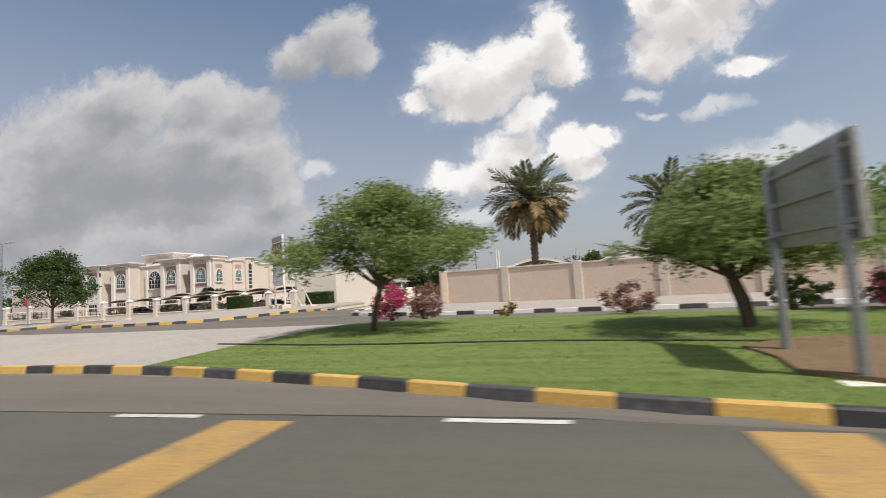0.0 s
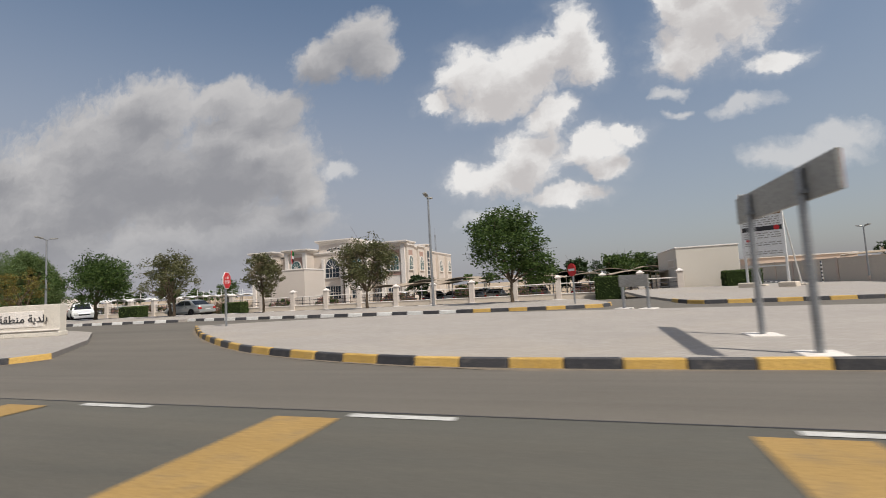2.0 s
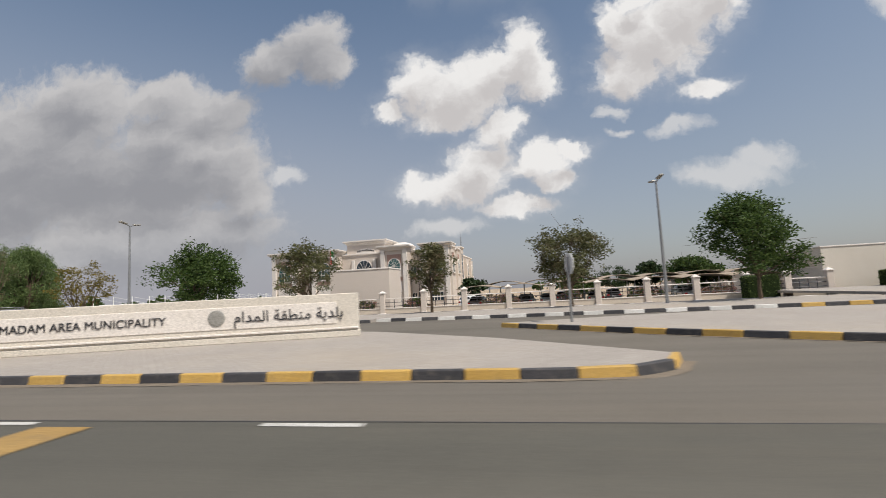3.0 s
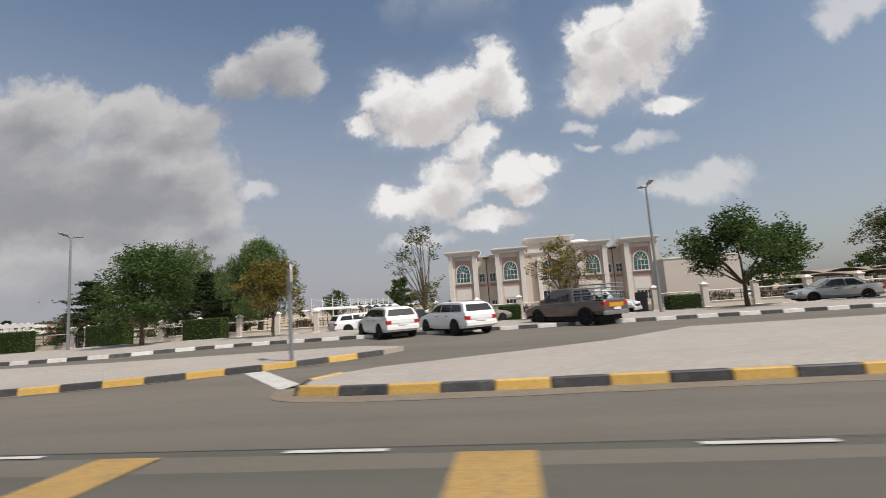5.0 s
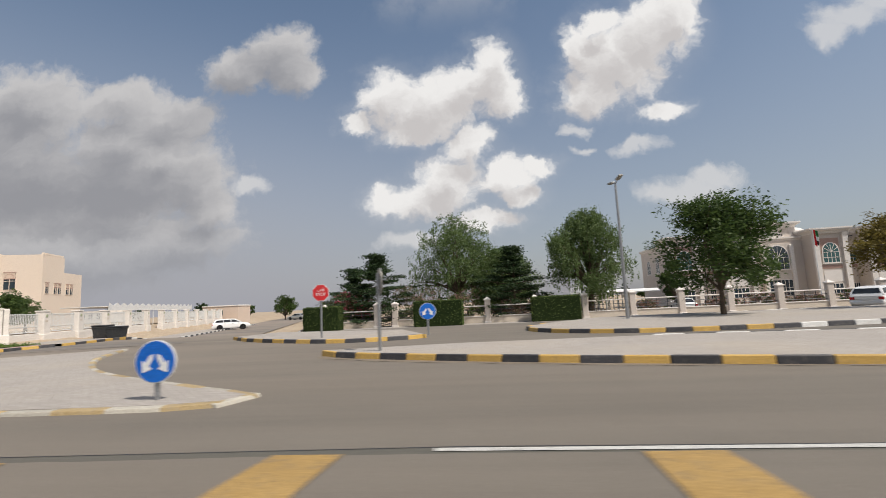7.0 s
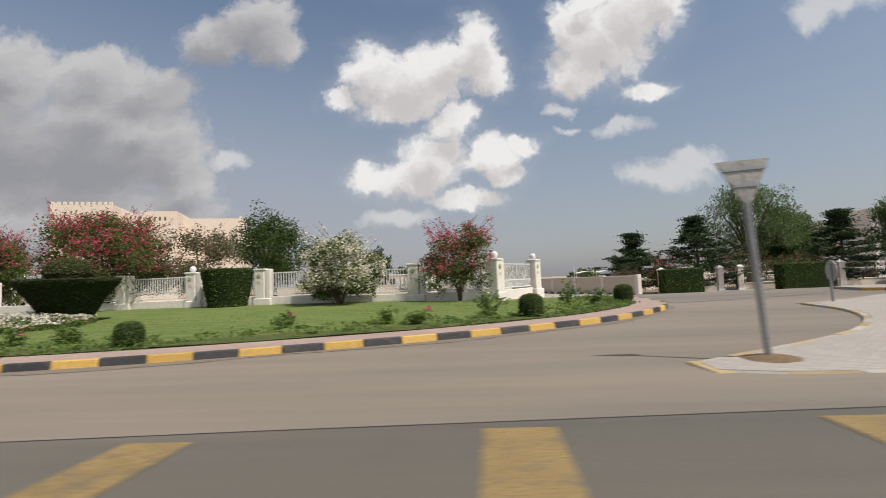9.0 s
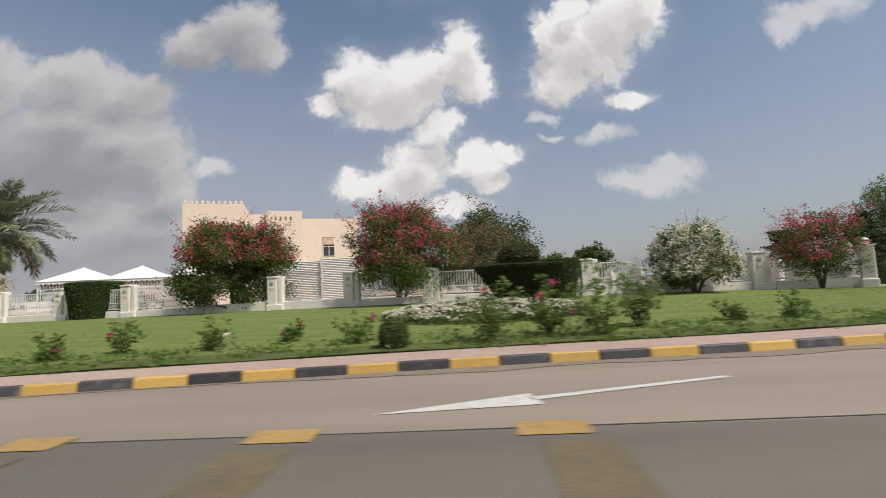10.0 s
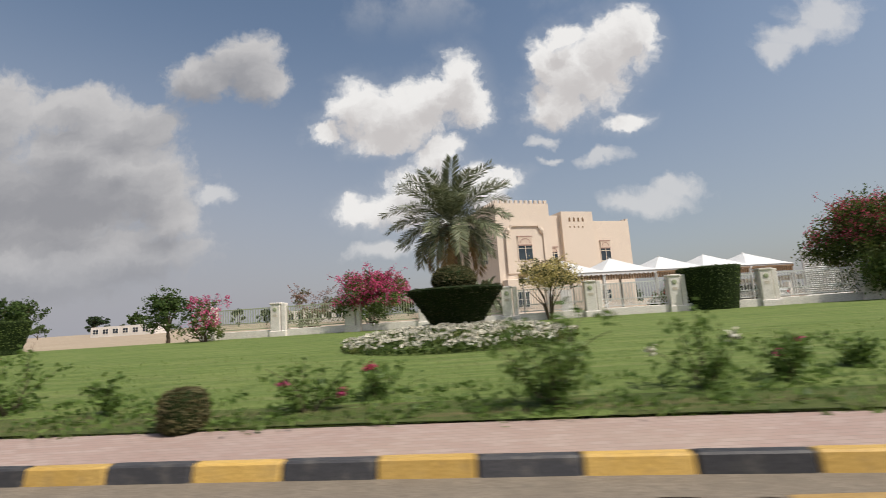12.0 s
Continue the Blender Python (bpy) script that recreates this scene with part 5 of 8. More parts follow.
villa_window(tw, 3.3, 6.2, 1.7, 2.6, -0.12)
rec = part("recess_wall", box(B(), 6.8, 9.4, 1.9, 14, 0, 11.7), M_VILLA, villa)
villa_window(rec, 8.1, 6.3, 0.95, 1.5, 1.9)
mid = part("middle_block", box(B(), 9.3, 13.7, 1.4, 14, 0, 12.1), M_VILLA, villa)
for k in range(4):
    part("slot", upright(B(), arch(10.28 + k * 0.62, 10.54 + k * 0.62, 10.85, 11.2, 5), 1.375, 1.5), M_BROWN, mid)
    part("slot", box(B(), 10.3 + k * 0.6, 10.48 + k * 0.6, 1.385, 1.5, 10.1, 10.3), M_BROWN, mid)
wing = part("wing", box(B(), 13.6, 21.3, 4.2, 10, 0, 11.5), M_VILLA, villa)
villa_window(wing, 17.2, 6.3, 1.45, 2.5, 4.2)
part("rear_wing", box(B(), 13.6, 21.3, 10, 15.5, 0, 9.1), M_VILLA, villa)
SIDE = pose(21.3, 0, 0, 0, 0, 90)
for v in (5.4, 7.6, 8.7, 11.0, 12.2):
    villa_window(wing, v, 5.6, 0.75, 1.6, 0.0, SIDE)
bm = B()
for k in range(9):
    box(bm, 21.0, 21.32, 4.3 + k * 0.62, 4.65 + k * 0.62, 11.5, 11.8)
tagged(part("parapet_merlons", bm, M_VILLA, wing), kind="stuff")
WEST = pose(0, 16, 0, 0, 0, -90)
for v in (3.0, 6.0, 9.0, 12.5):
    villa_window(tw, v, 6.2, 1.1, 2.0, 0.0, WEST)
bm = B()
r_i = random.Random(3)
for k in range(14):
    upright(bm, slab_x(5.0 + k * 0.55, 5.35 + k * 0.55, 10.2, 10.9 + r_i.uniform(0, 0.5)), -0.2, -0.05, WEST)
part("roof_lettering", bm, M_INK, tw, "dark raised illegible lettering on the tower side")
part("ground_floor", box(B(), 0.3, 6.5, -1.2, 0.0, 0, 4.0, 0.03), M_VILLA, villa)
flat_window(villa, 2.0, 1.0, 1.3, 1.6, -1.2, M_DARK_GLASS, bars=2)
flat_window(villa, 15.5, 1.0, 1.3, 1.6, 4.2, M_DARK_GLASS, bars=2)

# distant low buildings beyond the plots
for x, y, w, h, lab in ((-312, 120, 17, 2.9, "distant low white arcade building"), (-265, 140, 18, 4.2, "distant cream single-storey house")):
    d = thing("distant_house", pose(x, y, 0.3), lab, "building")
    part("wall", box(B(), -w / 2, w / 2, 0, 8, 0, h), M_WHITE_WALL, d)
    for k in range(6):
        flat_window(d, -w / 2 + w * (k + 0.5) / 6, h * 0.35, w / 12, h * 0.4, 0, M_DARK_GLASS, bars=1)
# ---- plants ----
def limb_mesh(segs):
    bm = B()
    for a, b, r0, r1 in segs:
        tube(bm, a, b, r0, r1, 7, False)
    return bm


def tree(name, x, y, height, spread, clear, leaf, n, size, seed, label, squash=0.7, flat=0.55, droop=0.0, trunk=0.14, lean=(0, 0), group="", clump=0.34, z=None, stems=1, wild=0.0,
         centres_n=26):
    """A tree: tapered trunk, forked limbs with twigs and a crown of small leaf tufts with gaps."""
    rng = np.random.default_rng(seed)
    t = thing(name, pose(x, y, gz(x, y) if z is None else z, 0, 0, seed * 37 % 360), label, "tree", group)
    top = height - clear
    cs = []
    for k in range(centres_n):
        a = rng.uniform(0, 2 * math.pi)
        q = math.sqrt(rng.uniform(0.02, 1))
        zz = rng.uniform(0, 1) ** 0.8
        rr = spread * clump * rng.uniform(0.6, 1.2)
        env = math.sqrt(max(0.02, 1 - zz ** 1.7)) if flat < 0.5 else math.sin(math.pi * (0.2 + 0.72 * zz)) ** 0.6
        r = max(0.05, spread * env - rr * 0.7) * q
        cs.append((lean[0] + r * math.cos(a), lean[1] + r * math.sin(a), clear + rr * 0.4 + (top - rr * 0.9) * zz, rr))
    segs = []
    for s in range(stems):
        off = Vector((0.18 * math.cos(s * 2.4), 0.18 * math.sin(s * 2.4), 0)) * (stems > 1)
        fork = Vector((lean[0] * 0.5, lean[1] * 0.5, clear * 0.9)) + off * 2
        mid = (fork + off) / 2 + Vector((rng.uniform(-0.08, 0.08), rng.uniform(-0.08, 0.08), 0))
        segs += [(off - Vector((0, 0, 0.15)), mid, trunk * 1.25, trunk), (mid, fork, trunk, trunk * 0.8)]
        for c in cs[s::stems * 2]:
            e = Vector(c[:3])
            knee = fork.lerp(e, 0.5) + Vector((rng.uniform(-0.2, 0.2), rng.uniform(-0.2, 0.2), rng.uniform(0, 0.25)))
            segs += [(fork, knee, trunk * 0.5, trunk * 0.3), (knee, e, trunk * 0.3, trunk * 0.1)]
            for j in range(3):
                segs.append((knee.lerp(e, 0.4 + 0.2 * j), e + Vector(rng.normal(size=3)) * c[3] * 0.6, trunk * 0.14, trunk * 0.05))
    part("trunk", limb_mesh(segs), M_BARK, t)
    # tufts sit in the clumps, and some break out of the outline
    m = max(24, n // 24)
    tufts = clumps(rng, cs, m, squash, 0.35)
    out = rng.random(m) < 0.16 + wild
    tufts[out] += rng.normal(size=(int(out.sum()), 3)) * spread * np.array([0.08, 0.08, 0.10])
    pick = rng.integers(0, m, n)
    pts = tufts[pick] + rng.normal(size=(n, 3)) * spread * clump * np.array([0.17, 0.17, 0.13])
    pts = pts[pts[:, 2] > clear * 0.85]
    part("crown", leaf_mesh("crown", pts, leaf, size, rng, 2.2, droop, 0.3), leaf, t)
    return t


def weeping_tree(x, y, height, spread, seed, label, strands=420):
    """A broad tree whose thin leafy shoots hang from a rounded, lumpy crown."""
    rng = np.random.default_rng(seed)
    t = thing("weeping_tree", pose(x, y, gz(x, y), 0, 0, seed * 47 % 360), label, "tree")
    cs, segs = [], []
    fork = Vector((0.2, 0.1, height * 0.26))
    segs.append((Vector((0, 0, -0.2)), fork, 0.34, 0.26))
    for k in range(34):
        a, zz = k * 2.4 + rng.uniform(-0.4, 0.4), rng.uniform(0, 1)
        rr = spread * rng.uniform(0.2, 0.36)
        r = max(0.2, spread * math.sin(math.pi * (0.24 + 0.66 * zz)) ** 0.7 - rr * 0.8) * math.sqrt(rng.uniform(0.1, 1))
        c = (r * math.cos(a), r * math.sin(a), height * (0.30 + 0.62 * zz) - rr * 0.3, rr)
        cs.append(c)
        e = Vector(c[:3])
        knee = fork.lerp(e, 0.5) + Vector((0, 0, 0.5))
        segs += [(fork, knee, 0.15, 0.09), (knee, e, 0.09, 0.03)]
    part("trunk", limb_mesh(segs), M_BARK, t)
    tufts = clumps(rng, cs, 1200, 0.85, 0.5)
    body = tufts[rng.integers(0, 1200, 23000)] + rng.normal(size=(23000, 3)) * 0.2
    heads = clumps(rng, cs, strands, 0.7, 0.85)
    hang = []
    for h in heads:
        n = int(rng.integers(14, 34))
        drop = np.sort(rng.random(n)) * rng.uniform(0.8, 2.2)
        hang.append(h + np.stack([rng.normal(size=n) * 0.06, rng.normal(size=n) * 0.06, -drop], 1) + np.outer(drop, rng.normal(size=3) * np.array([0.1, 0.1, 0])))
    pts = np.concatenate([body] + hang)
    pts = pts[pts[:, 2] > height * 0.12]
    part("crown", leaf_mesh("crown", pts, L_WILLOW, 0.085, rng, 2.8, 0.9, 0.2), L_WILLOW, t)
    return t


def date_palm(x, y, z, trunk_h, reach, seed, label, dry=10, fronds=54):
    rng = np.random.default_rng(seed)
    t = thing("date_palm", pose(x, y, z), label, "palm tree")
    prof = [(0.34, -0.2)]
    k = 0
    while k * 0.16 < trunk_h:
        zz = k * 0.16
        prof += [(0.25 + 0.06 * (k % 2), zz), (0.235 + 0.05 * ((k + 1) % 2), zz + 0.1)]
        k += 1
    prof.append((0.3, trunk_h))
    part("trunk", lathe(B(), prof, 12, None, 0.06, random.Random(seed)), M_PALM_BARK, t)
    for k in range(26):
        stubs = B()
        a, zz = k * 2.399, trunk_h - 1.4 + 1.4 * k / 26
        d = Vector((math.cos(a), math.sin(a), 0))
        tube(stubs, d * 0.22 + Vector((0, 0, zz)), d * 0.5 + Vector((0, 0, zz + 0.35)), 0.07, 0.03, 5)
        part("frond_stub", stubs, M_PALM_BARK, t)
    for f in range(fronds):
        age = f / fronds
        a = f * 2.39996 + rng.uniform(-0.2, 0.2)
        rise = radians(82 - 112 * age ** 0.9 + rng.uniform(-7, 7))
        length = reach * rng.uniform(0.85, 1.1) * (0.8 + 0.2 * math.sin(math.pi * min(1, age + 0.25)))
        out = np.array([math.cos(a), math.sin(a), 0.0])
        side = np.array([-math.sin(a), math.cos(a), 0.0])
        pts, p, ang = [], np.array([0, 0, trunk_h + 0.1]), rise
        steps = 14
        for k in range(steps + 1):
            pts.append(p.copy())
            p = p + (out * math.cos(ang) + np.array([0, 0, math.sin(ang)])) * length / steps
            ang -= radians(3.7 + 2.6 * age) * (0.5 + k / steps)
        verts, faces = [], []
        for k in range(steps):
            w = 0.035 * (1 - k / steps) + 0.008
            b = len(verts)
            for q, ww in ((pts[k], w), (pts[k + 1], w * 0.9)):
                verts += [q - side * ww, q + side * ww, q - np.array([0, 0, ww])]
            faces += [(b, b + 1, b + 4, b + 3), (b + 1, b + 2, b + 5, b + 4), (b + 2, b, b + 3, b + 5)]
            if k < 2:
                continue
            d = pts[k + 1] - pts[k]
            d = d / np.linalg.norm(d)
            up = np.cross(side, d)
            for h in (0.07, 0.21, 0.36, 0.5, 0.64, 0.79, 0.93):
                c = pts[k] + (pts[k + 1] - pts[k]) * h
                ll = 0.155 * reach * (0.55 + 0.7 * math.sin(math.pi * (k + h) / (steps + 1)))
                for s in (-1, 1):
                    tip = c + (side * s * 0.75 + d * 0.75 + up * rng.uniform(-0.45, 0.25)) * ll - np.array([0, 0, 0.08 * ll])
                    m = c + (tip - c) * 0.45
                    b = len(verts)
                    verts += [c, m + d * 0.05, tip, m - d * 0.05]
                    faces.append((b, b + 1, b + 2, b + 3))
        me = bpy.data.meshes.new("frond")
        me.from_pydata([tuple(v) for v in verts], [], faces)
        me.materials.append(L_PALM_DRY if f >= fronds - dry else L_PALM)
        part("frond", me, None, t, "dry brown hanging frond" if f >= fronds - dry else "")
    return t


def bush(name, x, y, z, w, h, leaf, bloom, n, nb, size, seed, label, clear=0.3, top_only=0.0, wisps=0, group="", bsize=None, category="bush", squash=0.8):
    """A shrub: several stems, a leafy body and blossom on its outside."""
    rng = np.random.default_rng(seed)
    t = thing(name, pose(x, y, z, 0, 0, seed * 61 % 360), label, category, group)
    cs = []
    big = w > 3.0
    for k in range(64 if big else 20):
        a, q = rng.uniform(0, 2 * math.pi), math.sqrt(rng.uniform(0, 1))
        zz = rng.uniform(0, 1) ** 1.1
        rr = min(w, h) * (rng.uniform(0.10, 0.20) if big else rng.uniform(0.16, 0.25))
        low, reach = (0.44, 0.66) if big else (0.32, 0.72)
        r = max(0.02, w / 2 - rr * 0.6) * q * math.sqrt(max(0.03, 1 - (abs(zz - low) / reach) ** 2.2))
        cs.append((r * math.cos(a), r * math.sin(a), clear + rr * 0.6 + max(0.05, h - clear - 1.4 * rr) * zz, rr))
    segs, woody = [], []
    for c in cs[:9]:
        e = Vector(c[:3])
        k = Vector((e.x * 0.25, e.y * 0.25, e.z * 0.45))
        woody.append([(Vector((e.x * 0.05, e.y * 0.05, -0.1)), k, 0.02 + 0.012 * h, 0.02 + 0.006 * h), (k, e, 0.015 + 0.006 * h, 0.006)])
    tips = []
    for k in range(wisps * 2):
        a = rng.uniform(0, 2 * math.pi)
        q = rng.uniform(0.1, 0.38)
        b = Vector((w * q * math.cos(a), w * q * math.sin(a), h * rng.uniform(0.72, 0.92)))
        e = b + Vector((w * 0.12 * math.cos(a) + rng.normal() * 0.25, w * 0.12 * math.sin(a) + rng.normal() * 0.25, h * rng.uniform(0.06, 0.2)))
        woody.append([(b, e, 0.012, 0.006)])
        for q in rng.uniform(0.2, 1.0, 3):
            c = b.lerp(e, q)
            for j in range(7):
                tips.append(tuple(c + Vector(rng.normal(size=3) * 0.085)))
    for seg in woody:
        part("stem", limb_mesh(seg), M_BARK, t)
    m = max(20, n // 22)
    tufts = clumps(rng, cs, m, squash, 0.4)
    loose = rng.random(m) < 0.14
    tufts[loose] += rng.normal(size=(int(loose.sum()), 3)) * min(w, h) * 0.05
    pts = tufts[rng.integers(0, m, n)] + rng.normal(size=(n, 3)) * min(w, h) * 0.035
    part("foliage", leaf_mesh("foliage", pts, leaf, size, rng, 1.9), leaf, t)
    if bloom and nb:
        d = clumps(rng, cs, nb * 3, squash, 0.85)
        keep = d[d[:, 2] > clear + (h - clear) * top_only][:nb]
        heads = keep[rng.choice(len(keep), max(1, nb // 9))]
        keep = np.concatenate([keep[:nb // 3], (heads[rng.choice(len(heads), nb)] + rng.normal(size=(nb, 3)) * size * 1.3)])
        if tips:
            keep = np.concatenate([keep, np.array(tips)])
        part("blossom", leaf_mesh("blossom", keep, bloom, bsize or size * 0.9, rng, 1.3), bloom, t)
    return t


def rose_bush(x, y, z, h, bloom, seed, label):
    """A straggly rose: arching canes, each with its own sprays of leaves, and a few heads."""
    rng = np.random.default_rng(seed)
    t = thing("rose_bush", pose(x, y, z, 0, 0, seed * 71 % 360), label, "rose bush", "rose bushes")
    leaves, heads = [], []
    for k in range(4 + int(4 * h) if h < 1.15 else 15):
        a, out = rng.uniform(0, 2 * math.pi), rng.uniform(0.1, 0.6)
        length = h * rng.uniform(0.55, 1.2)
        p, d, segs = Vector((0.05 * math.cos(a), 0.05 * math.sin(a), -0.04)), Vector((out * math.cos(a), out * math.sin(a), 1)).normalized(), []
        for s in range(5):
            q = p + d * length / 5
            segs.append((p, q, 0.012 - 0.0018 * s, 0.0105 - 0.0018 * s))
            if s > 0:
                for j in range(2):
                    c = p.lerp(q, rng.random()) + Vector(rng.normal(size=3)) * 0.07 * (0.4 + h)
                    leaves.append(np.array(c) + rng.normal(size=(rng.integers(5, 13), 3)) * 0.05)
            p, d = q, (d + Vector((rng.normal() * 0.2, rng.normal() * 0.2, -0.12))).normalized()
        part("cane", limb_mesh(segs), M_BARK, t)
        if rng.random() < 0.13:
            heads.append(np.array(p) + rng.normal(size=(26, 3)) * 0.035)
    part("foliage", leaf_mesh("foliage", np.concatenate(leaves), L_ROSE, 0.058, rng, 1.6), L_ROSE, t)
    for hd in heads:
        part("bloom", leaf_mesh("bloom", hd, bloom, 0.06, rng, 1.1), bloom, t)
    return t


def topiary_shape(bm_profile, leaf, core, n, size, seed, name, m, label, extra=None, category="topiary"):
    """Clipped shrub turned on a profile, with a fine skin of leaves."""
    rng = np.random.default_rng(seed)
    t = thing(name, m, label, category)
    for nm, prof, lf in ((("body", bm_profile, leaf),) + ((("crown_ball", extra[0], extra[1]),) if extra else ())):
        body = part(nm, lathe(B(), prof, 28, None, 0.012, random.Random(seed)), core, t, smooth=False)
        P = np.array(prof)
        seg = np.hypot(*np.diff(P, axis=0).T) * (P[1:, 0] + P[:-1, 0] + 0.02)
        k = rng.choice(len(seg), n, p=seg / seg.sum())
        q = rng.random(n)
        r = P[k, 0] + (P[k + 1, 0] - P[k, 0]) * q
        zz = P[k, 1] + (P[k + 1, 1] - P[k, 1]) * q
        a = rng.uniform(0, 2 * math.pi, n)
        pts = np.stack([r * np.cos(a), r * np.sin(a), zz], 1) + rng.normal(size=(n, 3)) * size * 0.25
        part("leaves", leaf_mesh("leaves", pts, lf, size, rng, 1.5), lf, body)
    return t


def hedge(x, y, w, d, h, seed, label, z=None, leaf=None):
    rng = np.random.default_rng(seed)
    t = thing("hedge", pose(x, y, gz(x, y) if z is None else z), label, "hedge", "clipped hedges")
    body = part("body", box(B(), -w / 2, w / 2, -d / 2, d / 2, -0.1, h - 0.03, 0.08), M_HEDGE_SHADE_CORE, t)
    n = int(900 * (w * h * 2 + d * h * 2 + w * d) / 12)
    pts = rng.uniform(-0.5, 0.5, (n, 3)) * np.array([w, d, h]) + np.array([0, 0, h / 2])
    k = rng.integers(0, 5, n)
    pts[k == 0, 1], pts[k == 1, 1] = -d / 2, d / 2
    pts[k == 2, 0], pts[k == 3, 0] = -w / 2, w / 2
    pts[k == 4, 2] = h
    pts += rng.normal(size=(n, 3)) * 0.025
    part("leaves", leaf_mesh("leaves", pts, leaf or L_TOPIARY, 0.085, rng, 1.5), leaf or L_TOPIARY, body)
    return t



# trees on the lawn in the east
tree("acacia_tree", -5.45, 12.2, 4.3, 3.45, 1.4, L_TREE, 36000, 0.054, 11, "spreading green acacia with a short reddish trunk on the lawn", 0.5, 0.42, 0, 0.085, (0.41, -0.44), clump=0.24, wild=-0.1, z=0.18, centres_n=60)
tree("acacia_tree", 3.6, 10.6, 3.5, 2.8, 1.1, L_TREE, 32000, 0.05, 12, "leaning green acacia with a forked trunk on the lawn", 0.5, 0.45, 0, 0.08, (-0.04, 0.35), clump=0.27, wild=-0.1, z=0.18, stems=2, centres_n=52)
tree("acacia_tree", 9.0, 13.5, 3.7, 2.6, 1.0, L_TREE, 9000, 0.08, 13, "leafy green acacia at the back of the lawn", 0.6, 0.5, 0, 0.11, z=0.18, wild=0.1)
date_palm(-2.1, 34.3, -0.4, 7.2, 3.9, 21, "tall date palm with drooping brown lower fronds behind the wall", 26)
date_palm(7.7, 36.0, -0.4, 6.2, 3.9, 22, "dark green date palm behind the compound wall", 4, 36)
bush("faded_bush", -6.9, 17.3, 0.1, 1.7, 1.45, L_BUSH, L_PINK, 900, 2600, 0.06, 31, "round bush of bright pink blossom beside the lawn", 0.05)
bush("faded_bush", -5.6, 17.5, 0.1, 1.7, 1.4, L_RUST, L_RUST, 1700, 1200, 0.06, 36, "round bush of faded brownish blossom beside the lawn", 0.05)
bush("faded_bush", 1.8, 15.6, 0.15, 1.7, 1.0, L_RUST, L_RUST, 1400, 1200, 0.055, 32, "low round bush of dry pinkish leaves", 0.05)
bush("small_shrub", -2.1, 16.3, 0.12, 0.9, 0.6, L_BROWN, L_YELLOW, 500, 100, 0.05, 33, "small dry yellowish shrub at the lawn's edge", 0.02)
bush("green_bush", 6.0, 14.8, 0.15, 1.8, 1.1, L_BUSH, L_WHITE, 2200, 60, 0.06, 34, "leafy green bush at the back of the lawn", 0.05)
bush("red_bush", 7.9, 14.2, 0.15, 1.2, 1.0, L_BUSH, L_RED, 900, 900, 0.06, 35, "small bush with red blossom by the lawn", 0.05)

# street trees on the planted strips
ST = "street trees"
tree("street_tree", -41.2, 28.3, 6.0, 3.3, 1.5, L_DEEP, 17000, 0.087, 41, "dense dark green street tree with an uneven top", 0.8, 0.62, 0, 0.11, group=ST, wild=0.06)
tree("street_tree", -51.3, 28.5, 5.2, 2.7, 1.4, L_SPARSE, 11000, 0.074, 42, "olive-green street tree with a loose crown", 0.8, 0.6, 0, 0.10, group=ST, wild=0.08)
tree("street_tree", -60.0, 28.6, 4.6, 2.1, 1.5, L_SPARSE, 6460, 0.074, 43, "thin-leaved street tree with a round crown", 0.75, 0.6, 0, 0.09, group=ST, wild=0.1)
tree("street_tree", -68.4, 28.3, 5.3, 2.6, 1.5, L_SPARSE, 7980, 0.074, 44, "brownish open-crowned street tree on a forked trunk", 0.75, 0.6, 0, 0.11, group=ST, stems=2, wild=0.12)
tree("street_tree", -77.0, 28.3, 5.5, 3.5, 1.5, L_DEEP, 16150, 0.087, 45, "dense broad dark green street tree", 0.8, 0.5, 0, 0.13, group=ST, wild=0.05)
tree("street_tree", -87.0, 28.5, 5.2, 2.6, 1.3, L_BROWN, 2850, 0.074, 46, "half-bare street tree with yellowing leaves", 0.8, 0.6, 0, 0.11, group=ST, stems=2, wild=0.3)
tree("street_tree", -95.6, 28.2, 6.4, 2.3, 1.2, L_SPARSE, 1900, 0.074, 47, "nearly bare slender street tree with a few pale leaves", 0.9, 0.7, 0, 0.11, group=ST, stems=2, wild=0.35)
tree("street_tree", -105.1, 27.3, 5.0, 2.4, 1.4, L_BROWN, 7980, 0.074, 48, "street tree with thinning golden-brown leaves", 0.8, 0.6, 0, 0.10, group=ST, wild=0.22)
tree("street_tree", -114.0, 26.9, 6.5, 3.9, 1.5, L_DEEP, 21000, 0.087, 49, "large dense dark green street tree", 0.8, 0.55, 0, 0.14, group=ST, wild=0.06)

# big trees and conifers in the palace garden
weeping_tree(-130.4, 52.5, 12.4, 7.0, 51, "large grey-green weeping tree behind the fence")
weeping_tree(-125.2, 53.5, 8.6, 4.2, 52, "lower grey-green weeping tree behind the fence")
weeping_tree(-117.2, 46.6, 10.9, 4.6, 53, "drooping grey-green tree behind the fence", 560)
tree("garden_tree", -129.5, 100.0, 7.0, 3.6, 1.0, L_DEEP, 7600, 0.124, 55, "round dark green tree in the car park", 0.8, 0.6, 0, 0.16)
tree("garden_tree", -104.4, 60.0, 6.0, 2.2, 1.2, L_DEEP, 6650, 0.124, 56, "round dark green tree beside the canopies", 0.8, 0.6, 0, 0.16)


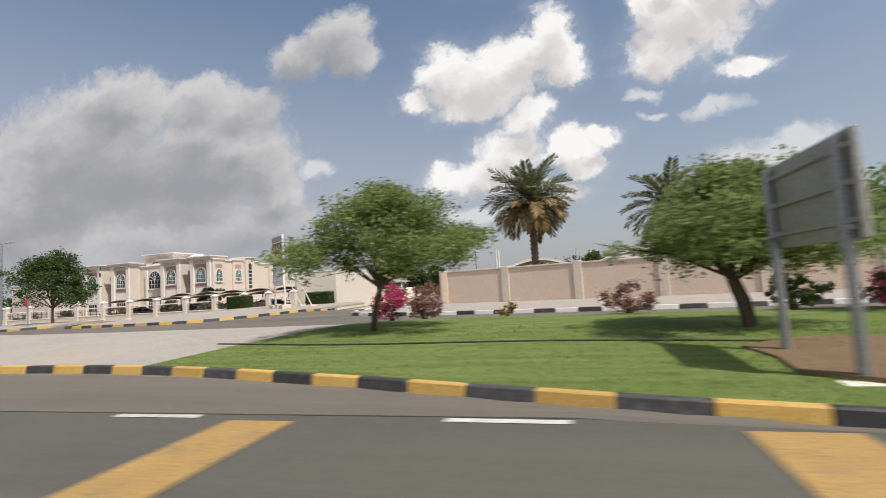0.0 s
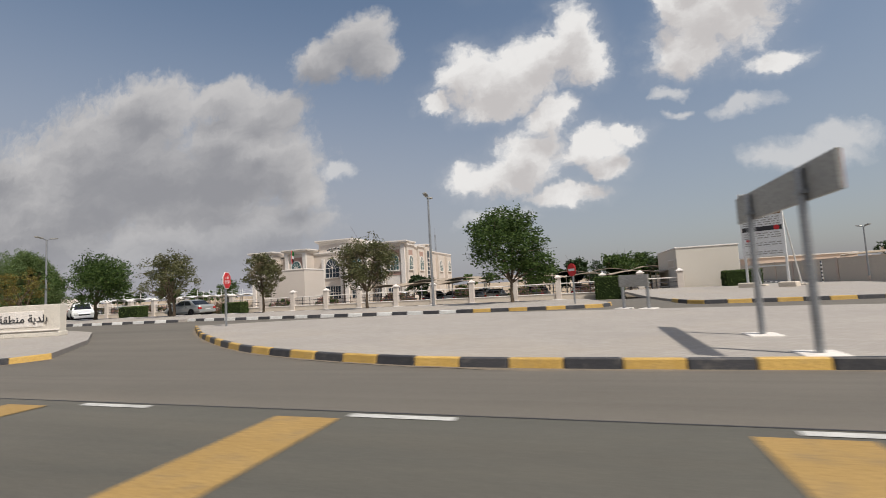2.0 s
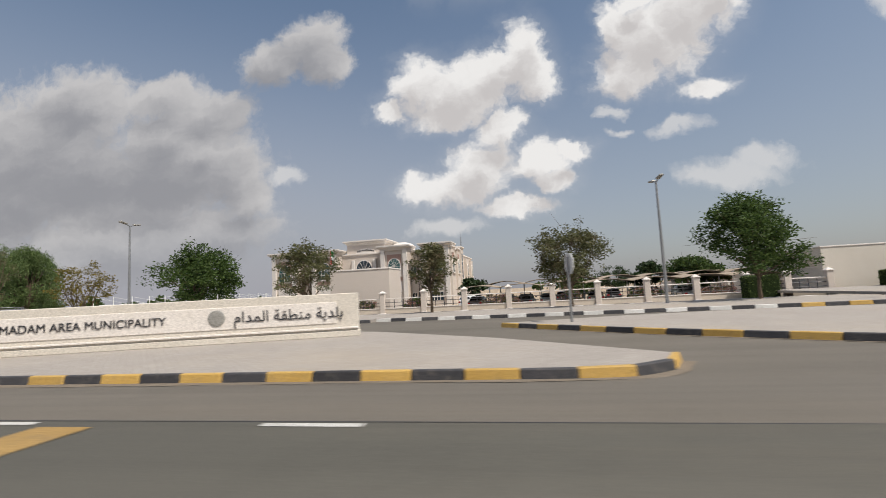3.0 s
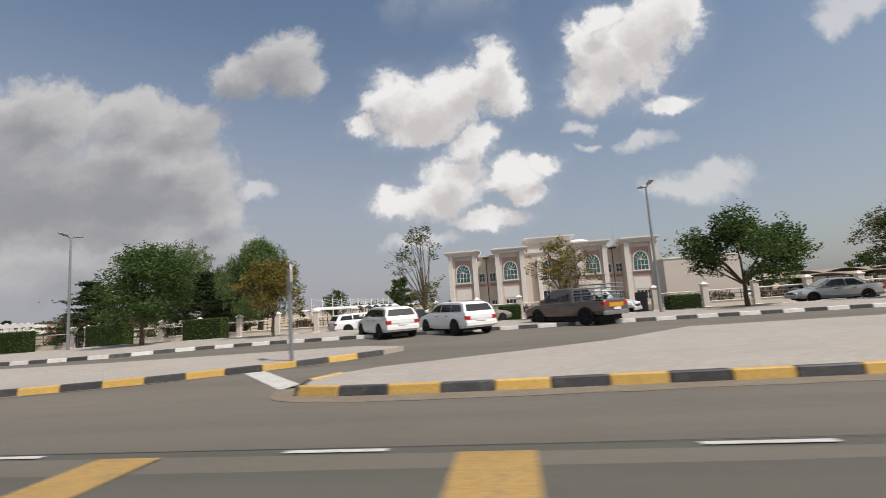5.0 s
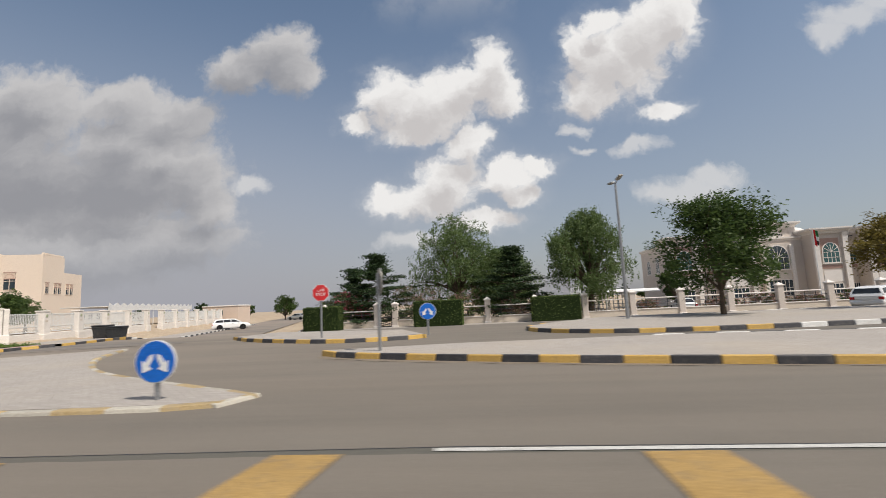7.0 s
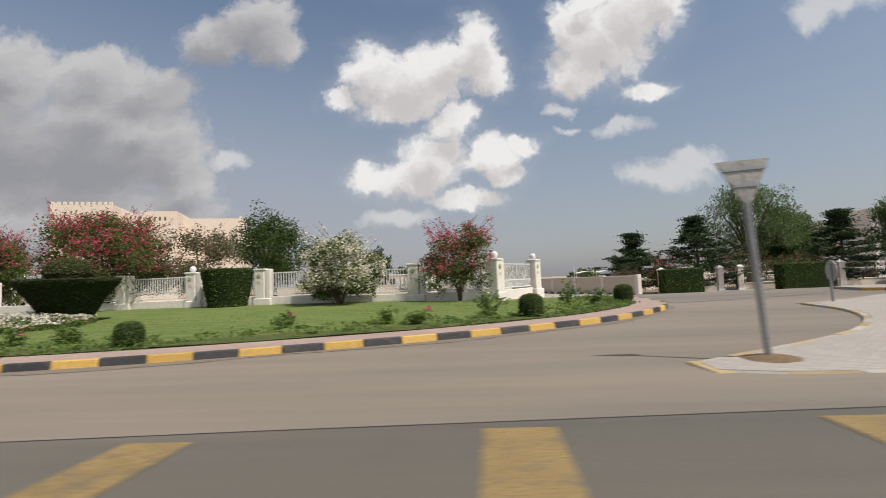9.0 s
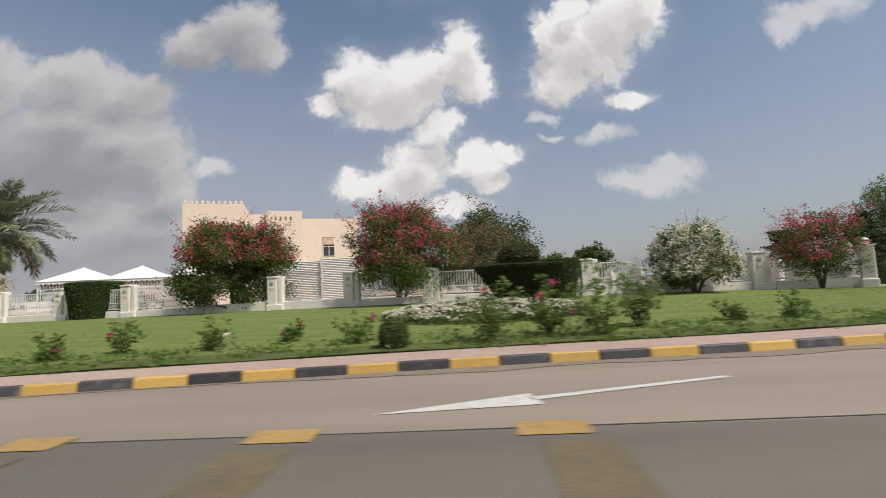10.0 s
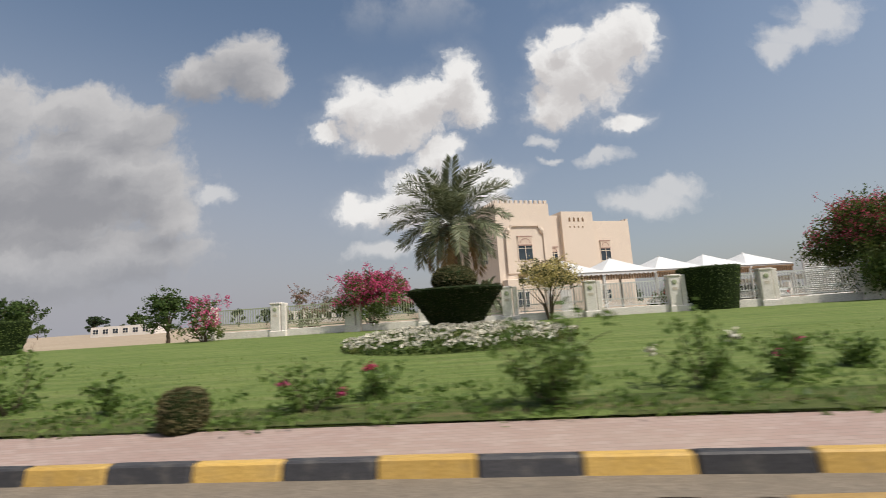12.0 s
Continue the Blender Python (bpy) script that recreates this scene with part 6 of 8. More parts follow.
def tiered_tree(x, y, h, spread, seed, label):
    """A dark broad tree: level boughs in loose storeys, each ending in flat sprays."""
    rng = np.random.default_rng(seed)
    t = thing("tiered_tree", pose(x, y, gz(x, y)), label, "tree")
    segs, pts = [(Vector((0, 0, -0.2)), Vector((0.2, 0, h * 0.95)), 0.22, 0.04)], []
    storeys = int(h / 0.8)
    for k in range(storeys):
        f = k / (storeys - 1)
        r = spread * (0.75 + 0.45 * math.sin(math.pi * min(1, f + 0.22)) - 0.85 * f ** 1.8)
        for j in range(7):
            a = j * 0.9 + k * 1.37 + rng.uniform(-0.35, 0.35)
            z = 0.6 + (h - 1.0) * f + rng.uniform(-0.35, 0.35)
            rr = max(0.35, r * rng.uniform(0.6, 1.12))
            e = Vector((rr * math.cos(a), rr * math.sin(a), z + 0.1 * rr))
            segs.append((Vector((0, 0, z - 0.25)), e, 0.05, 0.015))
            for b in range(5):
                c = Vector((0, 0, z)).lerp(e, rng.uniform(0.35, 1.08))
                w = rng.uniform(0.25, 0.6)
                n = 58
                pts.append(np.array(c) + rng.normal(size=(n, 3)) * np.array([w, w, 0.075]) + np.array([0, 0, rng.uniform(-0.1, 0.15)]))
    top = rng.normal(size=(160, 3)) * np.array([0.35, 0.35, 0.2]) + np.array([0.2, 0, h * 0.96])
    part("trunk", limb_mesh(segs), M_BARK, t)
    part("crown", leaf_mesh("crown", np.concatenate(pts + [top]), L_DARK, 0.12, rng, 1.9, 0, 0.75), L_DARK, t)


tiered_tree(-142.8, 53.0, 6.6, 3.2, 61, "dark spreading tree with level boughs in the corner garden")
tiered_tree(-124.4, 47.6, 7.5, 4.0, 62, "dark tree with level sprays of foliage behind the fence")
tiered_tree(-138.4, 47.1, 7.5, 4.6, 63, "low dark tree with level boughs behind the fence")
# several low bushes east of x -110 are added to stand for canopy shade
for k, (x, y, w, h) in enumerate(((-144.6, 49.5, 3.6, 3.0), (-141.3, 47.2, 4.6, 4.0), (-134, 47.4, 6.4, 4.6), (-129.0, 46.6, 5.4, 3.6), (-124.6, 46.2, 4.2, 2.3), (-119.4, 45.9, 3.4, 2.0), (-112, 46.4, 3.4, 1.6), (-105.5, 46.4, 3.4, 1.5), (-98, 46.6, 3.2, 1.4), (-66, 46.8, 3.2, 1.7), (-88, 46.2, 3.6, 1.5), (-50, 48.5, 3.0, 2.2), (-57, 47.0, 4.4, 1.7), (-71.5, 46.6, 4.2, 1.8), (-82.5, 46.5, 4.4, 1.7), (-93, 46.6, 4.4, 1.8), (-101.5, 46.5, 4.2, 1.8), (-43, 47.5, 4.0, 1.6), (-36.5, 48.0, 3.6, 1.5))):
    bush("bougainvillea", x, y, gz(x, y), w, h, L_DEEP if k % 2 else L_SPARSE, L_RUST if k != 1 else L_RED, 3600, 1500, 0.085, 70 + k, "dark bush flecked with dull pink blossom behind the fence, some standing in for shade", 0.05, 0.3)
for k, (x, y, w, h) in enumerate(((-24.6, 80, 4.6, 2.6), (-25.4, 90, 5.0, 2.4), (-26.2, 101, 5.0, 2.6))):
    bush("dry_scrub", x, y, gz(x, y), w, h, L_RUST, L_BROWN, 2600, 900, 0.11, 170 + k, "brown dry scrub beside the side street", 0.02)
# far trees along the horizon
r_f = random.Random(5)
for k in range(46):
    x = -420 + 13.5 * k + r_f.uniform(-6, 6)
    y = r_f.uniform(125, 230)
    if -32 < x + (y - 100) * 0.1 < -12:
        continue
    tree("distant_tree", x, y, r_f.uniform(4.0, 6.8), r_f.uniform(2.6, 5.5), 0.7, r_f.choice([L_DEEP, L_DARK, L_WILLOW]), 1330, 0.35, 200 + k, "distant dark green tree on the plain", 0.75, 0.6, 0, 0.2, centres_n=12)
for k in range(9):
    tree("distant_tree", -52 + 8.0 * k + r_f.uniform(-2, 2), 255 + r_f.uniform(-20, 20), r_f.uniform(3.0, 5.0), r_f.uniform(3.0, 5.0), 0.5, r_f.choice([L_DEEP, L_DARK]), 1100, 0.4, 300 + k,
         "low distant tree past the end of the side street", 0.75, 0.6, 0, 0.2, centres_n=10)
for k, (x, y, h, s) in enumerate(((-33, 62, 5.2, 3.4), (-38.5, 66, 4.8, 3.0), (-30.5, 76, 5.6, 3.8), (-27.0, 80, 5.0, 3.4), (-46.0, 78, 4.6, 2.8), (-63, 70, 4.4, 2.6), (-26, 92, 6.5, 4.0), (-36, 110, 6.2, 5), (-45, 105, 5.5, 4), (-2.5, 66, 4.6, 3.2), (1.5, 58, 5.2, 4.2), (14, 40, 4.6, 3.2))):
    tree("background_tree", x, y, h, s, 0.7, (L_DEEP, L_DARK)[k % 2], 4180, 0.174, 260 + k, "dark green tree behind the walls", 0.75, 0.6, 0, 0.18, centres_n=16)
for x, y, w, h, s in ((-34.9, 43.0, 2.4, 2.0, 81), (-24.8, 42.6, 2.6, 1.95, 82), (-75.4, 42.8, 2.6, 1.4, 83), (-91.0, 42.8, 3.2, 1.5, 84), (-142.2, 42.0, 3.4, 2.2, 85), (-131.4, 42.4, 4.4, 2.3, 86),
                      (-120.9, 42.9, 4.2, 2.2, 87)):
    hedge(x, y, w, 1.4, h, s, "dark green hedge clipped into a square block", -0.6)
# ---- long fence of the public building: stone posts with pyramid caps, low wall, horizontal rails ----
FP = [-137.7, -127.0, -122.6, -118.1, -113.9, -109.7, -105.6, -101.5, -97.5, -93.4, -89.4, -85.3, -77.2, -72.9, -68.7, -64.4, -60.3, -56.0, -51.9, -47.8, -43.5, -39.4, -35.4, -32.2, -29.0]
FY, FZ = 44.35, -0.72


def stone_post(x, y, z, h=2.25, w=0.52, group="fence posts"):
    p = thing("fence_post", pose(x, y, z), "square cream stone fence post with a pyramid cap", "fence post", group)
    part("shaft", box(B(), -w / 2, w / 2, -w / 2, w / 2, 0, h, 0.03), M_PALACE, p)
    part("collar", box(B(), -w / 2 - 0.07, w / 2 + 0.07, -w / 2 - 0.07, w / 2 + 0.07, h, h + 0.1, 0.02), M_PALACE_TRIM, p)
    bm = B()
    v = [bm.verts.new((a * (w / 2 + 0.02), b * (w / 2 + 0.02), h + 0.1)) for a, b in ((-1, -1), (1, -1), (1, 1), (-1, 1))]
    tip = bm.verts.new((0, 0, h + 0.32))
    for k in range(4):
        bm.faces.new((v[k], v[(k + 1) % 4], tip))
    part("cap", bm, M_PALACE_TRIM, p)
    part("base", box(B(), -w / 2 - 0.06, w / 2 + 0.06, -w / 2 - 0.06, w / 2 + 0.06, 0, 0.3, 0.02), M_PALACE_TRIM, p)
    return p


first = stone_post(FP[0], FY, FZ)
for x in FP[1:]:
    copy_thing(first, pose(x, FY, FZ))
copy_thing(first, pose(-135.9, FY, FZ))
copy_thing(first, pose(-143.0, FY, FZ))


def rail_panel(x0, x1, y, z, m=None):
    L = x1 - x0 - 0.52
    f = thing("railing", m or pose((x0 + x1) / 2, y, z), "low cream wall carrying dark horizontal rails", "fence", "fence panels")
    part("low_wall", box(B(), -L / 2, L / 2, -0.12, 0.12, 0, 0.72, 0.02), M_BEIGE_WALL, f)
    part("coping", box(B(), -L / 2, L / 2, -0.17, 0.17, 0.72, 0.8, 0.015), M_PALACE_TRIM, f)
    for zz, r in ((0.98, 0.03), (1.35, 0.03), (1.72, 0.06)):
        part("rail", tube(B(), (-L / 2, 0, zz), (L / 2, 0, zz), r, None, 6), M_PALACE_TRIM if r > 0.05 else M_DARK_METAL, f)
    for k in range(1, 4):
        part("upright", tube(B(), (-L / 2 + L * k / 4, 0, 0.8), (-L / 2 + L * k / 4, 0, 1.74), 0.035, None, 6), M_DARK_METAL, f)
    return f


for a, b in zip(FP, FP[1:]):
    if abs(a + 85.3) < 1 or abs(b + 134.6) < 0.5:
        continue
    if abs(a + 137.7) < 0.1:
        rail_panel(-135.9, b, FY, FZ)
        continue
    rail_panel(a, b, FY, FZ)
rail_panel(-143.0, -137.7, FY, FZ)
gate = thing("garden_gate", pose(-136.8, FY, FZ), "dark iron pedestrian gate between two stone posts", "gate")
for s in (-1, 1):
    part("stile", box(B(), s * 0.62 - 0.04, s * 0.62 + 0.04, -0.04, 0.04, 0, 1.8), M_DARK_METAL, gate)
for zz in (0.15, 1.0, 1.7):
    part("crossbar", box(B(), -0.62, 0.62, -0.03, 0.03, zz, zz + 0.08), M_DARK_METAL, gate)
for k in range(6):
    part("picket", tube(B(), (-0.5 + 0.2 * k, 0, 0.15), (-0.5 + 0.2 * k, 0, 1.75), 0.022, None, 5), M_DARK_METAL, gate)
wall_run("corner_garden_wall", (-145.0, 44.6), (-162.0, 92.8), -0.95, 1.1, M_BEIGE_WALL, M_WHITE_WALL, 5.5, "low pinkish rendered garden wall along the side street")

# ---- white garden fence: paired posts, vertical bars over a lattice band, low wall ----
GX = [-163.66, -168.1, -172.5, -176.8, -181.4, -186.1, -190.8, -195.5, -200.4, -205.05, -209.5, -214.1, -218.9, -223.3, -227.9, -232.4]


def white_post(m, globe=False):
    p = thing("garden_post", m, "white masonry fence post with a small round emblem", "fence post", "garden fence posts")
    part("shaft", box(B(), -0.3, 0.3, -0.28, 0.28, -0.3, 1.92, 0.03), M_WHITE_WALL, p)
    part("slim_shaft", box(B(), 0.34, 0.62, -0.2, 0.2, -0.3, 1.98, 0.03), M_WHITE_WALL, p)
    part("cap", box(B(), -0.34, 0.34, -0.32, 0.32, 1.92, 2.02, 0.02), M_WHITE_WALL, p)
    part("emblem", lathe(B(), [(0.11, 0), (0.13, 0.02), (0.08, 0.04)], 14, pose(0, -0.28, 1.62, 90, 0, 0)), M_GREEN_METAL, p)
    part("inset", box(B(), -0.13, 0.13, -0.295, -0.27, 1.18, 1.32), M_BEIGE_WALL, p)
    part("base", box(B(), -0.36, 0.66, -0.33, 0.33, -0.4, 0.34, 0.03), M_WHITE_WALL, p)
    if globe:
        part("lamp_globe", lathe(B(), [(0.06, 2.0), (0.15, 2.08), (0.19, 2.2), (0.15, 2.32), (0.05, 2.38)], 14), M_LAMP_GLOBE, p, "white glass globe lamp", True)
    return p


BAR = {}


def white_panel(L, m, mat):
    f = thing("garden_railing", m, "white metal fence panel of upright bars over a lattice band", "fence", "garden fence panels")
    part("low_wall", box(B(), -L / 2, L / 2, -0.14, 0.14, -0.4, 0.42, 0.02), M_WHITE_WALL, f)
    for zz in (0.5, 0.88, 1.72):
        part("rail", box(B(), -L / 2, L / 2, -0.025, 0.025, zz, zz + 0.05), mat, f)
    n = int(L / 0.155)
    if mat.name not in BAR:
        BAR[mat.name] = put("bar", box(B(), -0.02, 0.02, -0.018, 0.018, 0.9, 1.8), mat)
    for k in range(n):
        part("bar", BAR[mat.name], mat, f).location.x = -L / 2 + L * (k + 0.5) / n
    lat = B()
    for k in range(n):
        x = -L / 2 + L * (k + 0.5) / n
        tube(lat, (x - 0.16, 0, 0.52), (x + 0.16, 0, 0.9), 0.014, None, 4, False)
        tube(lat, (x + 0.16, 0, 0.52), (x - 0.16, 0, 0.9), 0.014, None, 4, False)
    tagged(part("lattice_band", lat, mat, f), kind="stuff")
    return f


def fence_z(x):
    return 0.58 if x < -170 else 0.45


GANG = math.degrees(math.atan(-0.058))
wp = white_post(pose(GX[0], FENCE(GX[0]), fence_z(GX[0]), 0, 0, GANG))
wg = white_post(pose(GX[3], FENCE(GX[3]), fence_z(GX[3]), 0, 0, GANG), True)
for k, x in enumerate(GX[1:], 1):
    if k != 3:
        copy_thing(wp, pose(x, FENCE(x), fence_z(x), 0, 0, GANG))
for x, y in ((-159.3, 21.9), (-157.0, 25.8)):
    copy_thing(wg, pose(x, y, 0.45, 0, 0, 60))
for k, (a, b) in enumerate(zip(GX, GX[1:])):
    c = (a + b) / 2
    if k in (5, 6):
        part_w = thing("garden_wall", pose(c, FENCE(c), fence_z(c), 0, 0, GANG), "low white garden wall between two posts", "wall")
        part("low_wall", box(B(), -2.1, 2.1, -0.14, 0.14, -0.4, 0.5, 0.02), M_WHITE_WALL, part_w)
        continue
    white_panel(abs(b - a) - 0.95, pose(c + 0.15, FENCE(c), fence_z(c), 0, 0, GANG), M_GREEN_METAL if k in (11, 12, 13, 14) else M_WHITE_METAL)
white_panel(3.2, pose(-161.4, 22.7, 0.45, 0, 0, -18), M_WHITE_METAL)
white_panel(3.6, pose(-158.15, 23.85, 0.45, 0, 0, 60), M_WHITE_METAL)
# the fence goes on along the side street
for k in range(12):
    y = 30.0 + 4.15 * k
    x = -158.4 - 1.465 * k
    copy_thing(wp, pose(x, y, 0.3, 0, 0, 109.4))
    if k != 5:
        white_panel(3.5, pose(x + 0.73, y - 2.07, 0.3, 0, 0, 109.4), M_WHITE_METAL)

# white louvre screen and parking tents behind the garden fence
def louvre_screen(x, y, yaw, half, h):
    lou = thing("louvre_screen", pose(x, y, 0.5, 0, 0, yaw), "tall white louvred metal screen behind the bushes", "screen", "louvre screens")
    for e in (-half, half):
        part("post", box(B(), e - 0.05, e + 0.05, -0.05, 0.05, 0, h), M_WHITE_METAL, lou)
    n = int(h / 0.125) - 1
    for k in range(n):
        part("slat", box(B(), -half + 0.03, half - 0.03, -0.03, 0.03, -0.045, 0.045, 0, pose(0, 0, 0.15 + 0.125 * k, 35, 0, 0)), M_WHITE_METAL, lou)


louvre_screen(-188.0, 31.0, 6, 1.75, 3.6)
louvre_screen(-192.2, 30.9, 2, 2.4, 3.4)


def tent(m, w, eave, rise, label="white pyramid-roofed parking tent on slim posts"):
    t = thing("parking_tent", m, label, "canopy", "parking tents")
    bm = B()
    n = 6
    rows = []
    for j in range(n + 1):
        f = j / n
        half = w / 2 * (1 - f) + 0.05
        z = eave + rise * (f ** 1.08)
        rows.append([bm.verts.new((half * a, half * b, z)) for a, b in ((-1, -1), (0, -1), (1, -1), (1, 0), (1, 1), (0, 1), (-1, 1), (-1, 0))])
    for p, q in zip(rows, rows[1:]):
        for k in range(8):
            bm.faces.new((p[k], p[(k + 1) % 8], q[(k + 1) % 8], q[k]))
    bm.faces.new(rows[-1])
    part("roof", bm, M_TENT, t)
    val = B()
    for a, b, c, d in ((-1, -1, 1, -1), (1, -1, 1, 1), (1, 1, -1, 1), (-1, 1, -1, -1)):
        for k in range(12):
            f0, f1 = k / 12, (k + 1) / 12
            p0 = (w / 2 * (a + (c - a) * f0), w / 2 * (b + (d - b) * f0))
            p1 = (w / 2 * (a + (c - a) * f1), w / 2 * (b + (d - b) * f1))
            pm = ((p0[0] + p1[0]) / 2, (p0[1] + p1[1]) / 2)
            vs = [val.verts.new((*p0, eave)), val.verts.new((*p0, eave - 0.16)), val.verts.new((*pm, eave - 0.26)), val.verts.new((*p1, eave - 0.16)), val.verts.new((*p1, eave))]
            val.faces.new(vs)
    bmesh.ops.remove_doubles(val, verts=val.verts[:], dist=0.001)
    part("valance", val, M_TENT, t)
    for a in (-1, 1):
        for b in (-1, 1):
            part("post", tube(B(), (a * w * 0.47, b * w * 0.47, 0), (a * w * 0.47, b * w * 0.47, eave), 0.05, None, 8), M_WHITE_METAL, t)
    part("finial", lathe(B(), [(0.07, eave + rise - 0.05), (0.09, eave + rise + 0.02), (0.03, eave + rise + 0.06)], 8), M_WHITE_METAL, t)
    return t


t0 = tent(pose(-209.7, 32.8, 0.5, 0, 0, 17), 4.35, 2.85, 1.1)
for x, y in ((-205.8, 34.1), (-201.75, 35.4), (-197.9, 36.6), (-194.2, 37.8)):
    copy_thing(t0, pose(x, y, 0.5, 0, 0, 17))
# brown slatted fascia under the tents' eaves and the low cream carport wall behind
for k in range(5):
    fa = thing("slatted_fascia", pose(-209.0 + 3.9 * k, 30.9 + 1.22 * k, 0.5, 0, 0, 17), "dark brown slatted timber fascia under the tent eaves", "fascia", "tent fascias")
    part("beam", box(B(), -2.0, 2.0, -0.06, 0.06, 2.62, 2.74), M_BROWN, fa)
    for j in range(19):
        part("slat", box(B(), -1.95 + 0.205 * j, -1.85 + 0.205 * j, -0.05, 0.05, 2.3, 2.62), M_BROWN, fa)
    for e in (-1.98, 1.98):
        part("post", tube(B(), (e, 0, 0), (e, 0, 2.7), 0.04, None, 8), M_WHITE_METAL, fa)
cw = thing("carport_wall", pose(-206.5, 38.2, 0.4, 0, 0, 17), "cream rendered carport wall with a small window", "wall")
part("wall", box(B(), -3.8, 4.2, 0, 0.2, 0, 2.5, 0.02), M_VILLA, cw)
flat_window(cw, 1.6, 1.2, 0.8, 0.7, 0.0, M_DARK_GLASS, bars=1, trim=M_VILLA)
part("door", box(B(), -2.6, -1.6, -0.04, 0.02, 0, 2.1, 0.01), M_WHITE_METAL, cw)


def long_canopy(a, b, depth, eave, z):
    """A long flat-roofed canvas shelter with a scalloped upper edge."""
    a, b = Vector(a), Vector(b)
    L = (b - a).length
    c = thing("canvas_shelter", pose(a.x, a.y, z, 0, 0, math.degrees(math.atan2((b - a).y, (b - a).x))), "long white canvas shelter with a scalloped edge behind the wall", "canopy")
    n = int(L / 1.7)
    part("roof", box(B(), 0, L, 0, depth, eave, eave + 0.08), M_TENT, c)
    for k in range(n):
        x0, x1 = L * k / n, L * (k + 1) / n
        bm = B()
        crest = [(x0 + (x1 - x0) * j / 8, eave + 0.14 + 0.3 * abs(math.cos(math.pi * j / 8)) ** 1.5) for j in range(9)]
        lo = [bm.verts.new((x, -0.03, eave - 0.45)) for x, h in crest]
        hi = [bm.verts.new((x, -0.03, h)) for x, h in crest]
        for j in range(8):
            bm.faces.new((lo[j], lo[j + 1], hi[j + 1], hi[j]))
        vl = part("valance", bm, M_TENT, c)
        md = vl.modifiers.new("thickness", "SOLIDIFY")
        md.thickness = 0.03
        part("post", tube(B(), (x0 + 0.1, 0.1, 0), (x0 + 0.1, 0.1, eave), 0.05, None, 8), M_WHITE_METAL, c)


long_canopy((-171.0, 49.0), (-180.2, 76.0), 5.0, 2.95, 0.0)
gate_house = thing("gate_house", pose(-176.0, 80.0, 0.0, 0, 0, 6), "small flat-roofed cream gatehouse by the side street", "building")
part("wall", box(B(), -3.2, 3.2, -2.5, 2.5, -0.3, 2.75, 0.03), M_CREAM_WALL, gate_house)
part("parapet", box(B(), -3.3, 3.3, -2.6, 2.6, 2.75, 2.95, 0.03), M_WHITE_WALL, gate_house)
part("window", box(B(), -0.6, 0.5, -2.54, -2.49, 1.2, 2.1), M_DARK_GLASS, gate_house)
leaf_g = thing("gate_leaf", pose(-77.95, 44.0, -0.72, 0, 0, 118), "dark sheet-metal gate leaf standing open at the fence post", "gate")
part("frame", box(B(), 0, 1.5, -0.03, 0.03, 0.1, 1.98, 0.01), M_DARK_METAL, leaf_g)
for k in range(4):
    part("panel", box(B(), 0.08 + 0.35 * k, 0.37 + 0.35 * k, -0.042, 0.042, 0.2, 1.88, 0.006), M_DARK_METAL, leaf_g)

M_SHADE = surface("faded_shade_cloth", (0.34, 0.27, 0.20), (0.44, 0.36, 0.28), 0.9, 0.6, 20.0, (0.6, 0.56, 0.5), 0.5, 0.1, 0.004)
# white-posted canopies in the public car park
def canopy_row(name, x0, n, w, y, depth, z, label, mat, masts, rise=0.3, yaw=0):
    c = thing(name, pose(x0, y, gz(x0, y), 0, 0, yaw), label, "canopy", "car park canopies")
    for k in range(n):
        bm = B()
        rows = []
        for j in range(7):
            f = j / 6
            a = math.sin(math.pi * f)
            rows.append([bm.verts.new((k * w + w * f, d, z + rise * a + (0.1 if d > 0 else 0.0))) for d in (-depth / 2, 0, depth / 2)])
        lo = [[bm.verts.new(v.co - Vector((0, 0, 0.06))) for v in r] for r in rows]
        for p, q in ((rows, 1), (lo, -1)):
            for a, b in zip(p, p[1:]):
                for i in range(2):
                    f4 = (a[i], b[i], b[i + 1], a[i + 1])
                    bm.faces.new(f4 if q > 0 else f4[::-1])
        for a in range(6):
            bm.faces.new((rows[a][0], lo[a][0], lo[a + 1][0], rows[a + 1][0]))
        part("shade_sail", bm, mat, c)
    for k in range(n + 1):
        part("post", tube(B(), (k * w, 0, 0), (k * w, 0, z + 0.2), 0.07, None, 8), M_WHITE_METAL, c)
        if masts:
            part("mast", tube(B(), (k * w, depth / 2, 0), (k * w, depth / 2, z + 1.5), 0.06, None, 6), M_WHITE_METAL, c)
            part("stay", tube(B(), (k * w, depth / 2, z + 1.45), (k * w + w * 0.9, 0, z + 0.4), 0.02, None, 4), M_WHITE_METAL, c)
    return c


canopy_row("parking_canopy", -62.0, 8, 4.6, 53.0, 7.0, 2.35, "row of wavy brownish shade sails over parked cars", M_SHADE, False)
canopy_row("parking_canopy", -59.5, 8, 4.6, 61.5, 8.0, 2.75, "second row of wavy brownish shade sails", M_SHADE, False, 0.4)
canopy_row("parking_canopy", -111.4, 14, 3.0, 53.0, 5.6, 2.45, "long row of white shade sails with slim white masts", M_TENT, True, 0.3, 87)
canopy_row("parking_canopy", -140.0, 6, 4.2, 100.0, 4.6, 2.6, "distant row of white shade sails", M_TENT, True)
# ---- garden: palm, bougainvillea, topiary, roses, flower beds ----
def lawn_z(x, y):
    return garden_z(x, y)


